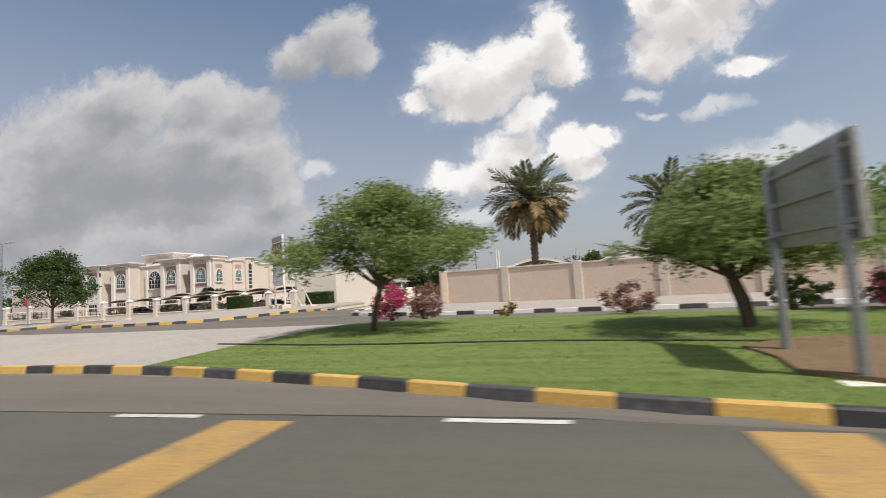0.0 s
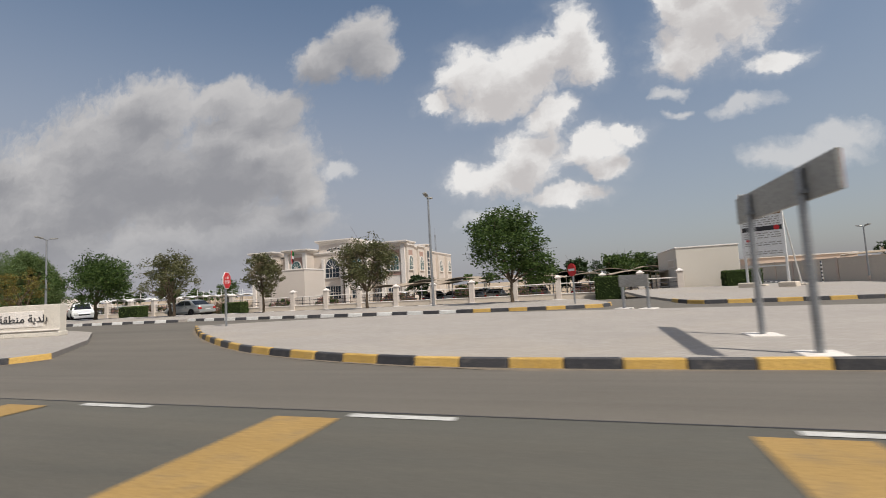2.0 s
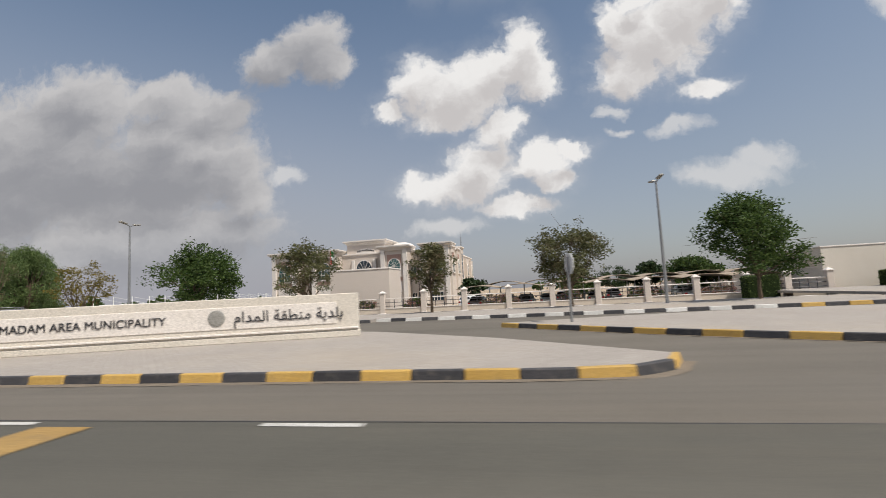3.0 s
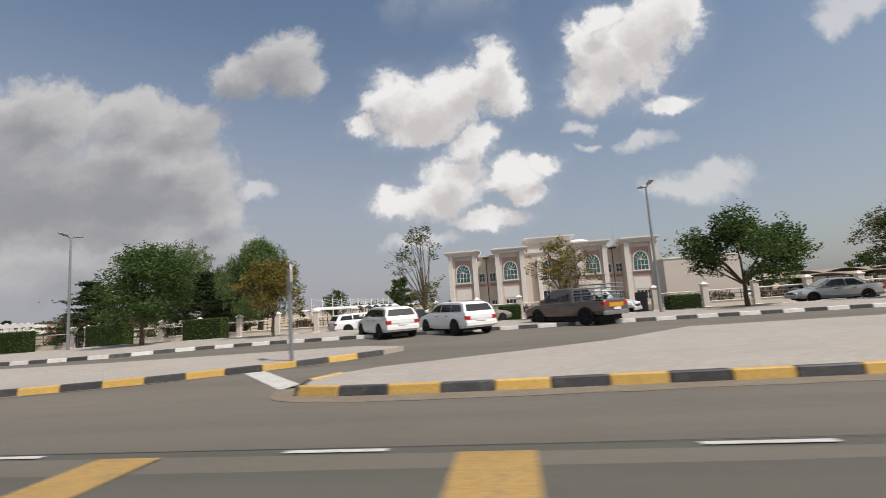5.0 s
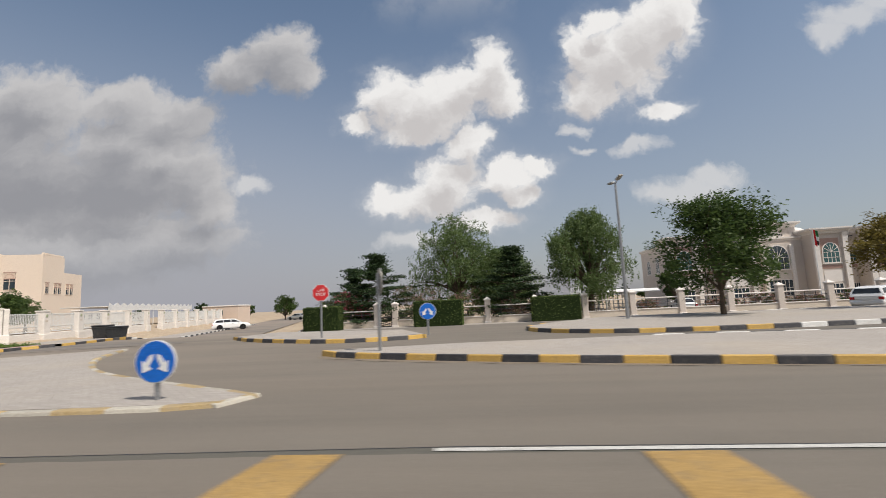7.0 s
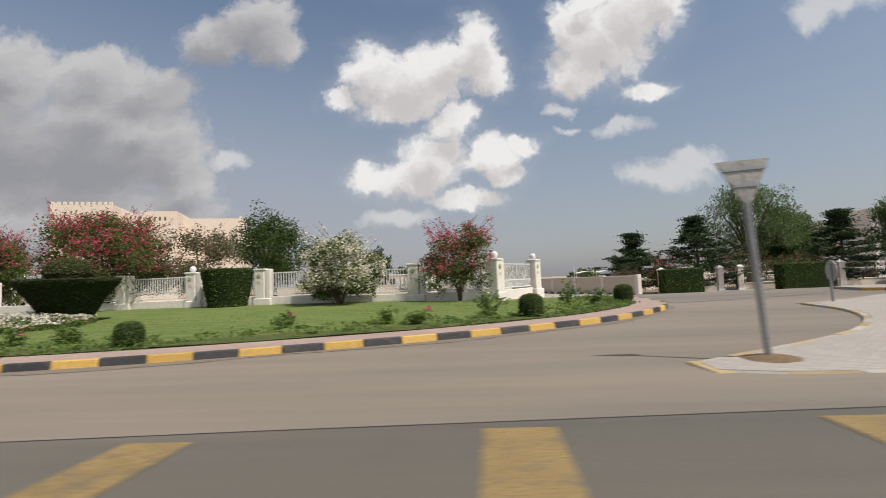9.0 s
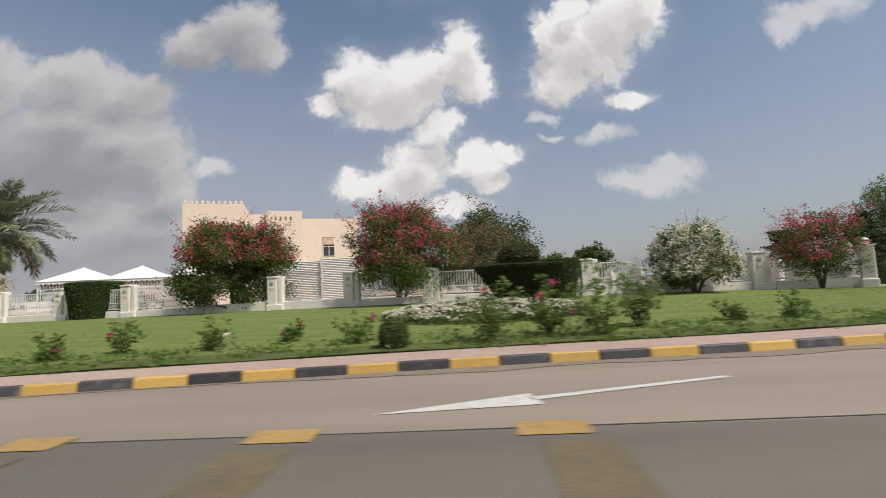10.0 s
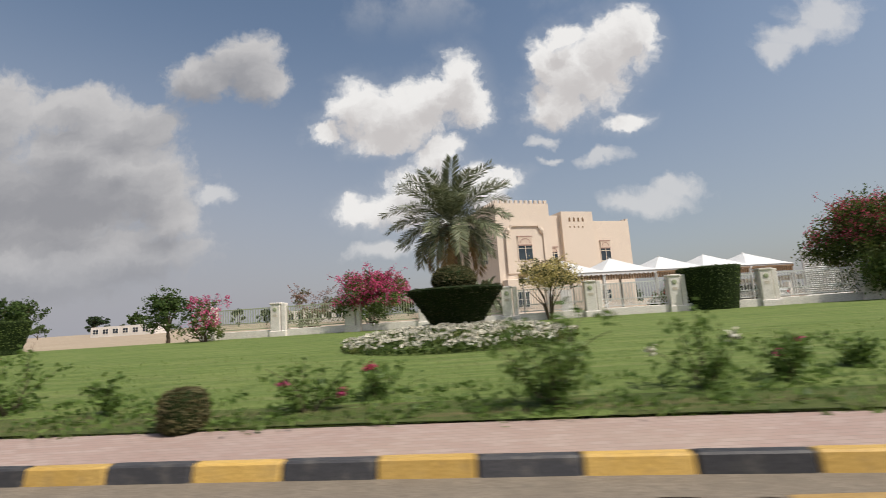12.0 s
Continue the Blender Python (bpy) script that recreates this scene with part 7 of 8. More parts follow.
date_palm(-217.2, 32.7, 0.5, 7.0, 5.3, 23, "big grey-green date palm in front of the villa", 3, 52)
date_palm(-215.0, 38.0, 0.5, 1.6, 2.2, 24, "young date palm beside a taller one", 0, 24)
bush("bougainvillea", -183.2, 25.1, 0.55, 7.8, 6.0, L_BUSH, L_RED, 34000, 10500, 0.08, 91, "large bougainvillea with red blossom over a bare trunk", 0.7, 0.3, 22)
bush("bougainvillea", -193.4, 25.5, 0.55, 7.4, 5.8, L_BUSH, L_RED, 44000, 9500, 0.08, 92, "dome-shaped bougainvillea, green below and red on top", 0.35, 0.5, 20)
bush("dry_bush", -178.6, 27.6, 0.55, 6.0, 5.2, L_SPARSE, L_RUST, 9000, 1200, 0.085, 93, "tall brownish bush behind the fence", 0.8, 0.3, 4)
bush("bougainvillea", -161.1, 22.5, 0.45, 4.2, 3.9, L_BUSH, L_RED, 9000, 2600, 0.07, 94, "wispy bougainvillea with bright pink blossom", 0.5, 0.25, 26)
bush("oleander", -167.4, 22.4, 0.5, 4.6, 3.8, L_BUSH, L_WHITE, 9000, 10000, 0.08, 95, "rounded bush covered in creamy white blossom", 0.15, 0.2, 8)
bush("bougainvillea", -222.1, 27.3, 0.55, 5.0, 3.6, L_BUSH, L_PINK, 7500, 6000, 0.085, 96, "bougainvillea with dense bright pink blossom by the fence", 0.5, 0.35, 12)
bush("yellow_bush", -211.8, 26.0, 0.55, 4.4, 3.5, L_SPARSE, L_YELLOW, 2200, 4600, 0.075, 97, "flat-topped bush with pale yellow blossom on several stems", 1.5, 0.2, 3)
bush("bougainvillea", -231.5, 25.6, 0.5, 3.0, 2.6, L_BUSH, L_PINK, 1500, 700, 0.08, 98, "bougainvillea with scattered pink blossom at the fence corner", 0.2, 0.3, 10)
bush("bougainvillea", -226.5, 29.0, 0.55, 4.0, 2.9, L_SPARSE, L_RUST, 1800, 700, 0.08, 99, "dull pink bush behind the fence", 0.3, 0.4, 6)
bush("bougainvillea", -203.0, 10.8 + 20, 0.5, 3.0, 2.0, L_BUSH, L_RED, 1400, 200, 0.08, 100, "low green bush behind the fence", 0.2, 0.4)
tree("garden_tree", -177.2, 35.5, 7.0, 4.3, 1.2, L_DEEP, 19000, 0.093, 101, "dense dark green tree behind the garden fence", 0.85, 0.6, 0, 0.18, z=0.5)
tree("garden_tree", -169.0, 36.0, 3.8, 2.2, 1.0, L_DEEP, 6650, 0.093, 102, "round green tree behind the garden fence", 0.85, 0.6, 0, 0.15, z=0.5)
tree("garden_tree", -171.5, 40.0, 3.4, 2.2, 1.0, L_WILLOW, 5700, 0.105, 103, "grey-green tree behind the garden fence", 0.85, 0.6, 0, 0.15, z=0.5)
tree("garden_tree", -179.5, 110.0, 6.0, 3.4, 1.0, L_DEEP, 6650, 0.149, 104, "green tree along the side street", 0.85, 0.6, 0, 0.18)
tree("garden_tree", -236.0, 29.0, 3.4, 2.2, 0.8, L_DEEP, 4940, 0.081, 105, "small dark green tree at the garden's end", 0.85, 0.6, 0, 0.12, z=0.5)
tree("garden_tree", -258.0, 40.0, 4.4, 2.6, 1.0, L_DEEP, 5700, 0.105, 106, "dark green tree beyond the garden", 0.85, 0.6, 0, 0.14, z=0.4)
tree("garden_tree", -275.0, 52.0, 5.0, 3.0, 1.0, L_DARK, 5700, 0.124, 107, "dark green tree beyond the garden", 0.85, 0.6, 0, 0.14, z=0.4)

BOWL = [(0.72, 0.0), (0.84, 0.3), (1.16, 0.85), (1.56, 1.45), (1.77, 1.7), (1.8, 1.78), (1.7, 1.83), (0.2, 1.84)]
BALL = [(0.25, 1.74), (0.72, 1.84), (0.86, 2.08), (0.80, 2.36), (0.58, 2.58), (0.25, 2.68), (0.05, 2.7)]
for k, (x, y) in enumerate(((-216.7, 17.2), (-177.0, 16.4))):
    topiary_shape(BOWL, L_TOP_DARK, M_HEDGE_SHADE_CORE, 5200, 0.05, 111 + k, "topiary_bowl", pose(x, y, lawn_z(x, y) - 0.05), "dark clipped hedge shaped like a bowl with a ball on top", (BALL, L_TOP_BROWN))
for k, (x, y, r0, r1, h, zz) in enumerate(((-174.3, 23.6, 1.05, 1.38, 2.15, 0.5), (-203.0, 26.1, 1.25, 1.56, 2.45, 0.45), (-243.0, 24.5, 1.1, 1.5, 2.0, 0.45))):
    topiary_shape([(r0, 0), (r0 * 1.02, 0.4), ((r0 + r1) / 2, h * 0.5), (r1, h - 0.12), (r1 - 0.03, h - 0.03), (r1 - 0.2, h), (0.1, h + 0.01)], L_TOPIARY, M_HEDGE_SHADE_CORE, 4200, 0.055, 121 + k,
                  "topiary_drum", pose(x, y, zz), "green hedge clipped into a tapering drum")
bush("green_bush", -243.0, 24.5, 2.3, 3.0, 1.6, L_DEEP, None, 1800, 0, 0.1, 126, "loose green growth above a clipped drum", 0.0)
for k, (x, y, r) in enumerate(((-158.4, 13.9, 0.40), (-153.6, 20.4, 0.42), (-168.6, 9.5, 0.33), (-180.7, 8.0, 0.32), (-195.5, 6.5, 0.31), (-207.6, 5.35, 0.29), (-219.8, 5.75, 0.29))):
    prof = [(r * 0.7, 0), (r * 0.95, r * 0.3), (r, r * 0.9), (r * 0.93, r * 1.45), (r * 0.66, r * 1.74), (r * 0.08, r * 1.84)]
    topiary_shape(prof, L_TOP_BROWN if k > 4 else L_TOPIARY, M_HEDGE_SHADE_CORE, 2600, 0.03, 131 + k, "clipped_ball", pose(x, y, lawn_z(x, y) - 0.02),
                  "small clipped round shrub on the lawn" if k < 5 else "small clipped brownish round shrub near the path")

# rose bushes in a loose row behind the path
ROSES = [(-223.8, 7.3, 1.1), (-221.7, 6.9, 0.6), (-218.4, 6.3, 0.75), (-217.7, 6.9, 0.6), (-215.2, 5.9, 1.15), (-211.9, 6.7, 0.8), (-210.4, 7.3, 0.6), (-213.1, 6.4, 1.0), (-209.6, 6.3, 0.55),
         (-208.6, 6.9, 0.9), (-206.3, 6.1, 0.8), (-201.4, 7.6, 1.25), (-204.0, 6.5, 0.7), (-200.9, 6.9, 1.05), (-198.2, 7.1, 0.6), (-197.3, 6.6, 0.4), (-196.0, 7.4, 0.6), (-193.3, 8.0, 0.5),
         (-191.1, 7.8, 0.55), (-202.6, 6.6, 0.8), (-188.6, 8.1, 0.45), (-187.5, 8.9, 0.9), (-185.2, 8.7, 0.85), (-181.8, 8.9, 0.8), (-178.5, 8.2, 1.5), (-176.1, 8.6, 1.6), (-177.2, 9.0, 1.2),
         (-174.9, 9.8, 1.5), (-170.9, 10.3, 0.65), (-172.4, 10.1, 0.5), (-165.9, 12.2, 0.5), (-162.8, 12.7, 0.7), (-161.9, 12.4, 0.5), (-159.7, 13.9, 1.0), (-156.4, 19.0, 1.0), (-155.4, 18.2, 0.7),
         (-225.8, 8.6, 0.9), (-228.3, 8.2, 0.8), (-190.0, 9.6, 0.5), (-183.6, 9.6, 0.5)]
for k, (x, y, h) in enumerate(ROSES):
    rose_bush(x, y, lawn_z(x, y), h, (L_RED, L_WHITE, L_PINK)[k % 3], 300 + k, "tall straggly rose bush with long leafy canes" if h > 0.9 else "small straggly green rose bush with few blooms")
# bare and weedy border between path and lawn
border_G = inward(K_G, 0.14 + PATH_W + 1.0)
lawn("planting_border", edge_G, border_G, 160, lambda x, y, t: garden_z(x, y) + 0.012, M_BORDER, "weedy brown and green border beside the footpath")
rng_w = np.random.default_rng(55)
weeds = []
for k in range(1500):
    i = rng_w.integers(0, len(edge_G) - 1)
    a, b = Vector(edge_G[i]), Vector(edge_G[i + 1])
    if not -234 < a.x < -152:
        continue
    t = (b - a).normalized()
    d = 0.05 + 2.2 * rng_w.random() ** 1.4
    c = a.lerp(b, rng_w.random()) + Vector((t.y, -t.x)) * d
    s = rng_w.uniform(0.04, 0.13)
    m = rng_w.integers(8, 34)
    weeds.append(np.array([c.x, c.y, 0.17 + 0.42 * min(1.0, d / 17.0) ** 0.8 + s * 0.4]) + rng_w.normal(size=(m, 3)) * np.array([s * 1.5, s * 1.5, s * 0.5]))
wd = new("weeds", leaf_mesh("weeds", np.concatenate(weeds), L_ROSE, 0.05, rng_w, 2.0))
tagged(wd, "low green weeds along the footpath", "weeds", kind="stuff")


def flower_bed(x, y, rx, ry, seed, label):
    rng = np.random.default_rng(seed)
    n = 14000
    a, q = rng.uniform(0, 2 * math.pi, n), np.sqrt(rng.random(n))
    px, py = x + rx * q * np.cos(a), y + ry * q * np.sin(a)
    hh = 0.18 + 0.3 * (1 - q ** 3) + 0.06 * np.sin(px * 5) * np.cos(py * 4)
    base = np.array([lawn_z(u, v) for u, v in zip(px, py)])
    bed = thing("flower_bed", pose(x, y, lawn_z(x, y)), label, "flower bed", kind="stuff")
    off = np.array([x, y, lawn_z(x, y)])
    leaves = np.stack([px, py, base + hh * rng.uniform(0.2, 1.0, n)], 1) - off
    part("leaves", leaf_mesh("leaves", leaves, L_BUSH, 0.07, rng, 1.8), L_BUSH, bed)
    k = rng.choice(n, 9000)
    k = k[np.sin(px[k] * 3.1 + py[k]) * np.cos(py[k] * 3.7 - px[k] * 1.3) + rng.normal(size=len(k)) * 0.5 > -0.05][:4800]
    m = len(k)
    blooms = np.stack([px[k], py[k], base[k] + hh[k] + rng.uniform(0, 0.06, m)], 1) - off
    part("blossom", leaf_mesh("blossom", blooms, L_WHITE, 0.075, rng, 1.1), L_WHITE, bed)


flower_bed(-216.6, 15.2, 3.8, 3.4, 141, "oval bed of white flowers round the topiary")
flower_bed(-178.6, 14.6, 3.6, 3.0, 142, "oval bed of white flowers round the topiary")

# grass blades on the lawns and sand spread at their edge
def blades(name, pts, label, h, seed):
    rng = np.random.default_rng(seed)
    n = len(pts)
    p = np.array(pts)
    a = rng.uniform(0, 2 * math.pi, n)
    w, hh = 0.006 + 0.006 * rng.random(n), h * rng.uniform(0.5, 1.2, n)
    d = np.stack([np.cos(a), np.sin(a), np.zeros(n)], 1)
    lean = rng.normal(size=(n, 3)) * 0.4
    lean[:, 2] = 1
    verts = np.stack([p - d * w[:, None], p + d * w[:, None], p + lean * hh[:, None]], 1).reshape(-1, 3)
    idx = np.arange(n) * 3
    me = bpy.data.meshes.new(name)
    me.from_pydata(verts.tolist(), [], np.stack([idx, idx + 1, idx + 2], 1).tolist())
    me.materials.append(L_GRASS)
    ob = new(name, me)
    tagged(ob, label, "grass", kind="stuff")


rng_g = np.random.default_rng(77)
tufts = []
for k in range(64000):
    i = rng_g.integers(0, len(edge_G) - 1)
    a, b = Vector(edge_G[i]), Vector(edge_G[i + 1])
    if not -232 < a.x < -150:
        continue
    t = (b - a).normalized()
    d = 9.0 * rng_g.random() ** 1.7
    c = a.lerp(b, rng_g.random()) + Vector((t.y, -t.x)) * d
    tufts.append((c.x, c.y, 0.165 + 0.42 * min(1.0, d / 17.0) ** 0.8))
blades("grass_blades", tufts, "short mown grass blades of the garden lawn", 0.05, 78)
tufts = []
for k in range(30000):
    i = rng_g.integers(0, len(front_E) - 1)
    a, b = Vector(front_E[i]), Vector(front_E[i + 1])
    if a.x > 9:
        continue
    t = (b - a).normalized()
    d = 6.5 * rng_g.random() ** 1.3
    c = a.lerp(b, rng_g.random()) + Vector((t.y, -t.x)) * d
    tufts.append((c.x, c.y, 0.17 + 0.05 * math.sin(min(1, d / 8.5) * math.pi)))
blades("grass_blades", tufts, "short mown grass blades of the eastern lawn", 0.045, 79)
bm = B()
prism(bm, [(2.1 + 1.7 * math.cos(a * 0.5236) * (1 + 0.15 * math.sin(3 * a)), 7.0 + 1.9 * math.sin(a * 0.5236)) for a in range(12)], 0.15, 0.235, Matrix.Translation((2.0, 0, 0)))
solid("bare_soil_patch", bm, M_SOIL, "patch of bare reddish soil round the sign posts", "soil", kind="structure")
hose = bpy.data.curves.new("garden_hose", "CURVE")
hose.dimensions, hose.bevel_depth, hose.bevel_resolution = "3D", 0.02, 1
run = smooth_line([(-9, 10.2), (-5, 9.4), (0, 9.1), (4, 8.2)], 0.8)
sp = hose.splines.new("POLY")
sp.points.add(len(run) - 1)
for p, q in zip(sp.points, run):
    p.co = (q.x, q.y, 0.225, 1)
hose.materials.append(M_DARK_METAL)
tagged(new("garden_hose", hose), "thin black irrigation hose lying on the lawn", "hose")
# ---- street furniture and signs ----
def lettering(body, size, parent, m, mat, thick=0.012):
    """Raised letters as one mesh part; m is their place in the parent's thing."""
    txt = bpy.data.curves.new("lettering", "FONT")
    txt.body, txt.size, txt.extrude = body, size, thick
    txt.align_x, txt.align_y = "CENTER", "CENTER"
    txt_ob = new("lettering", txt)
    bpy.context.view_layer.update()
    me = bpy.data.meshes.new_from_object(txt_ob.evaluated_get(bpy.context.evaluated_depsgraph_get()))
    bpy.data.objects.remove(txt_ob)
    me.materials.clear()
    me.materials.append(mat)
    let = new("lettering", me)
    let.parent = parent
    let.matrix_local = m
    return let


def street_lamp(x, y, h, twin, label):
    p = thing("street_lamp", pose(x, y, 0.12, 0, 0, 96), label, "street lamp", "street lamps")
    part("pole", tube(B(), (0, 0, 0), (0, 0, h), 0.1, 0.055, 10), M_METAL, p)
    part("base_plate", box(B(), -0.2, 0.2, -0.2, 0.2, 0, 0.04), M_METAL, p)
    for s in (-1, 1):
        arm = part("arm", tube(B(), (0, 0, h - 0.05), (s * 0.45, 0, h + 0.12), 0.035, None, 6), M_METAL, p)
        bm = box(B(), -0.32, 0.32, -0.13, 0.13, -0.06, 0.06, 0.04, pose(s * 0.62, 0, h + 0.15, 0, -8 * s, 0))
        head = part("head", bm, M_SIGN_BACK, arm)
    return p


street_lamp(-46.2, 27.7, 7.0, True, "tall grey steel lamp post with two flat heads")
street_lamp(-81.9, 27.55, 7.25, True, "tall grey steel lamp post with two flat heads")
street_lamp(-119.0, 26.5, 7.45, True, "tall grey steel lamp post with two flat heads")
street_lamp(-10.5, 55.0, 4.8, True, "short lamp post beside the street wall")


def panel_sign(name, a, b, z0, z1, legs, front, back, label):
    """A flat sign between the ends a and b of its foot line; front faces +local -y."""
    a, b = Vector(a), Vector(b)
    L = (b - a).length
    s = thing(name, pose(a.x, a.y, 0.15, 0, 0, math.degrees(math.atan2((b - a).y, (b - a).x))), label, "sign")
    p = part("panel", box(B(), 0, L, -0.03, 0.03, z0, z1, 0.008), back, s)
    part("face", box(B(), 0.02, L - 0.02, -0.045, -0.031, z0 + 0.02, z1 - 0.02), front, p)
    for x in legs:
        part("leg", tube(B(), (x, 0.08, 0), (x, 0.08, z1 - 0.05), 0.06, None, 10), M_METAL, s)
        part("footing", box(B(), x - 0.28, x + 0.28, -0.2, 0.36, -0.03, 0.03, 0.01), M_WHITE_WALL, s)
        part("clamp", box(B(), x - 0.1, x + 0.1, 0.02, 0.15, z0 + 0.1, z0 + 0.16), M_METAL, s)
    return s, p


# red direction sign facing the oncoming cars
sgn, pnl = panel_sign("direction_sign", (-33.44, 6.95), (-33.44, 11.15), 2.25, 2.8, (0.95, 3.25), M_RED_SIGN, M_SIGN_BACK, "dark red direction sign with white edges on two steel legs")
bm = B()
for z in (2.27, 2.76):
    box(bm, 0.02, 4.18, -0.052, -0.046, z, z + 0.03)
part("border", bm, M_SIGN_WHITE, pnl)
r_t = random.Random(12)
bm = B()
for row, z in ((0, 2.6), (1, 2.42)):
    x = 1.35
    while x < 3.95:
        w = r_t.uniform(0.12, 0.5)
        box(bm, x, min(4.0, x + w), -0.052, -0.046, z, z + 0.075)
        x += w + r_t.uniform(0.05, 0.12)
tagged(part("writing_bars", bm, M_SIGN_WHITE, pnl, "white bars of unreadable lettering"), kind="stuff")
part("emblem", box(B(), 0.68, 1.15, -0.053, -0.046, 2.38, 2.68), M_SIGN_WHITE, pnl, "small pale emblem panel")
part("emblem_round", lathe(B(), [(0.17, 0), (0.17, 0.008)], 18, pose(0.36, -0.046, 2.53, 90, 0, 0)), M_SIGN_WHITE, pnl, "round white emblem")
# board seen from behind over the lawn
sgn, pnl = panel_sign("roadside_board", (3.0, 5.6), (3.0, 7.65), 1.5, 2.68, (0.2, 1.95), M_SIGN_WHITE, M_SIGN_BACK, "large weathered metal board on two legs, seen from behind")
for z in (1.7, 2.1, 2.5):
    part("stiffener", box(B(), 0.05, 2.0, 0.03, 0.08, z - 0.03, z + 0.03), M_SIGN_BACK, pnl)
# small wooden-framed board on the island
sgn, pnl = panel_sign("small_board", (-35.5, 19.05), (-34.5, 18.45), 0.85, 1.3, (0.08, 1.05), M_SIGN_BACK, M_SIGN_BACK, "small grey board on two thin legs")


def traffic_sign(name, x, y, z, h, kind, yaw, label, pole=0.045, lean=0):
    s = thing(name, pose(x, y, z, 0, lean, yaw), label, "traffic sign")
    part("pole", tube(B(), (0, 0.04, 0), (0, 0.04, h + 0.25), pole, None, 10), M_METAL, s)
    if kind == "stop":
        oct8 = [(0.38 * math.cos(radians(22.5 + 45 * k)), h + 0.38 * math.sin(radians(22.5 + 45 * k))) for k in range(8)]
        p = part("plate", upright(B(), [(a * 1.06, h + (b - h) * 1.06) for a, b in oct8], -0.03, 0.0), M_SIGN_WHITE, s)
        part("face", upright(B(), oct8, -0.036, -0.028), M_STOP_RED, p)
        lettering("STOP", 0.2, p, pose(0, -0.038, h - 0.08, 90, 0, 0), M_SIGN_WHITE, 0.003)
        lettering("\uFED2\uFED7", 0.22, p, pose(0, -0.038, h + 0.13, 90, 0, 0), M_SIGN_WHITE, 0.003)
    elif kind == "noentry":
        disc = [(0.33 * math.cos(radians(15 * k)), h + 0.33 * math.sin(radians(15 * k))) for k in range(24)]
        p = part("plate", upright(B(), disc, -0.03, 0.0), M_STOP_RED, s)
        part("white_bar", box(B(), -0.24, 0.24, -0.038, -0.03, h - 0.06, h + 0.06), M_SIGN_WHITE, p)
    elif kind == "blue":
        disc = [(0.34 * math.cos(radians(15 * k)), h + 0.34 * math.sin(radians(15 * k))) for k in range(24)]
        p = part("plate", upright(B(), [(a * 1.05, h + (b - h) * 1.05) for a, b in disc], -0.028, 0.0), M_SIGN_WHITE, s)
        part("face", upright(B(), disc, -0.036, -0.026), M_BLUE_SIGN, p)
        for q in (-1, 1):
            bm = upright(B(), [(0.03 * q, h + 0.13), (0.10 * q, h + 0.10), (0.17 * q, h - 0.02), (0.23 * q, h + 0.02), (0.22 * q, h - 0.18), (0.05 * q, h - 0.12), (0.10 * q, h - 0.07), (0.04 * q, h + 0.04)][::q], -0.042, -0.036)
            part("arrow", bm, M_SIGN_WHITE, p)
    elif kind == "giveway_back":
        tri = [(-0.42, h + 0.3), (0.42, h + 0.3), (0.06, h - 0.36), (-0.06, h - 0.36)][::-1]
        p = part("plate", upright(B(), tri, 0.0, 0.025), M_SIGN_BACK, s)
        part("brace", box(B(), -0.35, 0.35, -0.02, 0.0, h + 0.14, h + 0.2), M_METAL, p)
        part("brace", box(B(), -0.2, 0.2, -0.02, 0.0, h - 0.12, h - 0.06), M_METAL, p)
    elif kind == "edge":
        disc = [(0.3 * math.cos(radians(20 * k)), h + 0.4 * math.sin(radians(20 * k))) for k in range(18)]
        p = part("plate", upright(B(), disc, -0.02, 0.005), M_SIGN_BACK, s)
    return s


traffic_sign("no_entry_sign", -37.4, 24.0, 0.12, 1.75, "noentry", -52, "round red no-entry sign with a white bar on a grey pole")
traffic_sign("stop_sign", -96.45, 12.45, 0.15, 2.35, "stop", 117, "red octagonal stop sign turned toward the side lane", 0.06)
traffic_sign("stop_sign", -133.8, 20.9, 0.14, 2.05, "stop", 8, "red octagonal stop sign on a grey pole")
traffic_sign("keep_side_sign", -128.8, 20.3, 0.14, 1.0, "blue", 12, "small round blue sign with white arrows")
traffic_sign("keep_side_sign", -131.45, 8.0, 0.07, 0.64, "blue", 4, "low round blue sign with two white arrows on the island")
traffic_sign("give_way_sign", -155.62, 6.3, 0.07, 2.75, "giveway_back", 4, "triangular give-way sign on a leaning pole, seen from behind", 0.05, -3)
traffic_sign("disc_sign", -147.1, 17.0, 0.05, 1.15, "edge", 88, "round traffic sign with a pale face on a thin pole", 0.045)
traffic_sign("disc_sign", -129.2, 14.1, 0.14, 2.05, "edge", 119, "road sign plate seen edge-on on a grey pole", 0.05)
traffic_sign("stop_sign", -52.2, 16.6, 0.15, 2.05, "stop", 108, "red stop sign in front of the service lane")
mound = lathe(B(), [(0.42, 0.0), (0.3, 0.03), (0.15, 0.055), (0.05, 0.06)], 14, pose(-155.62, 6.3, 0.07), 0.12, random.Random(2))
solid("soil_mound", mound, M_SOIL, "small reddish soil mound at the sign's foot", "soil")

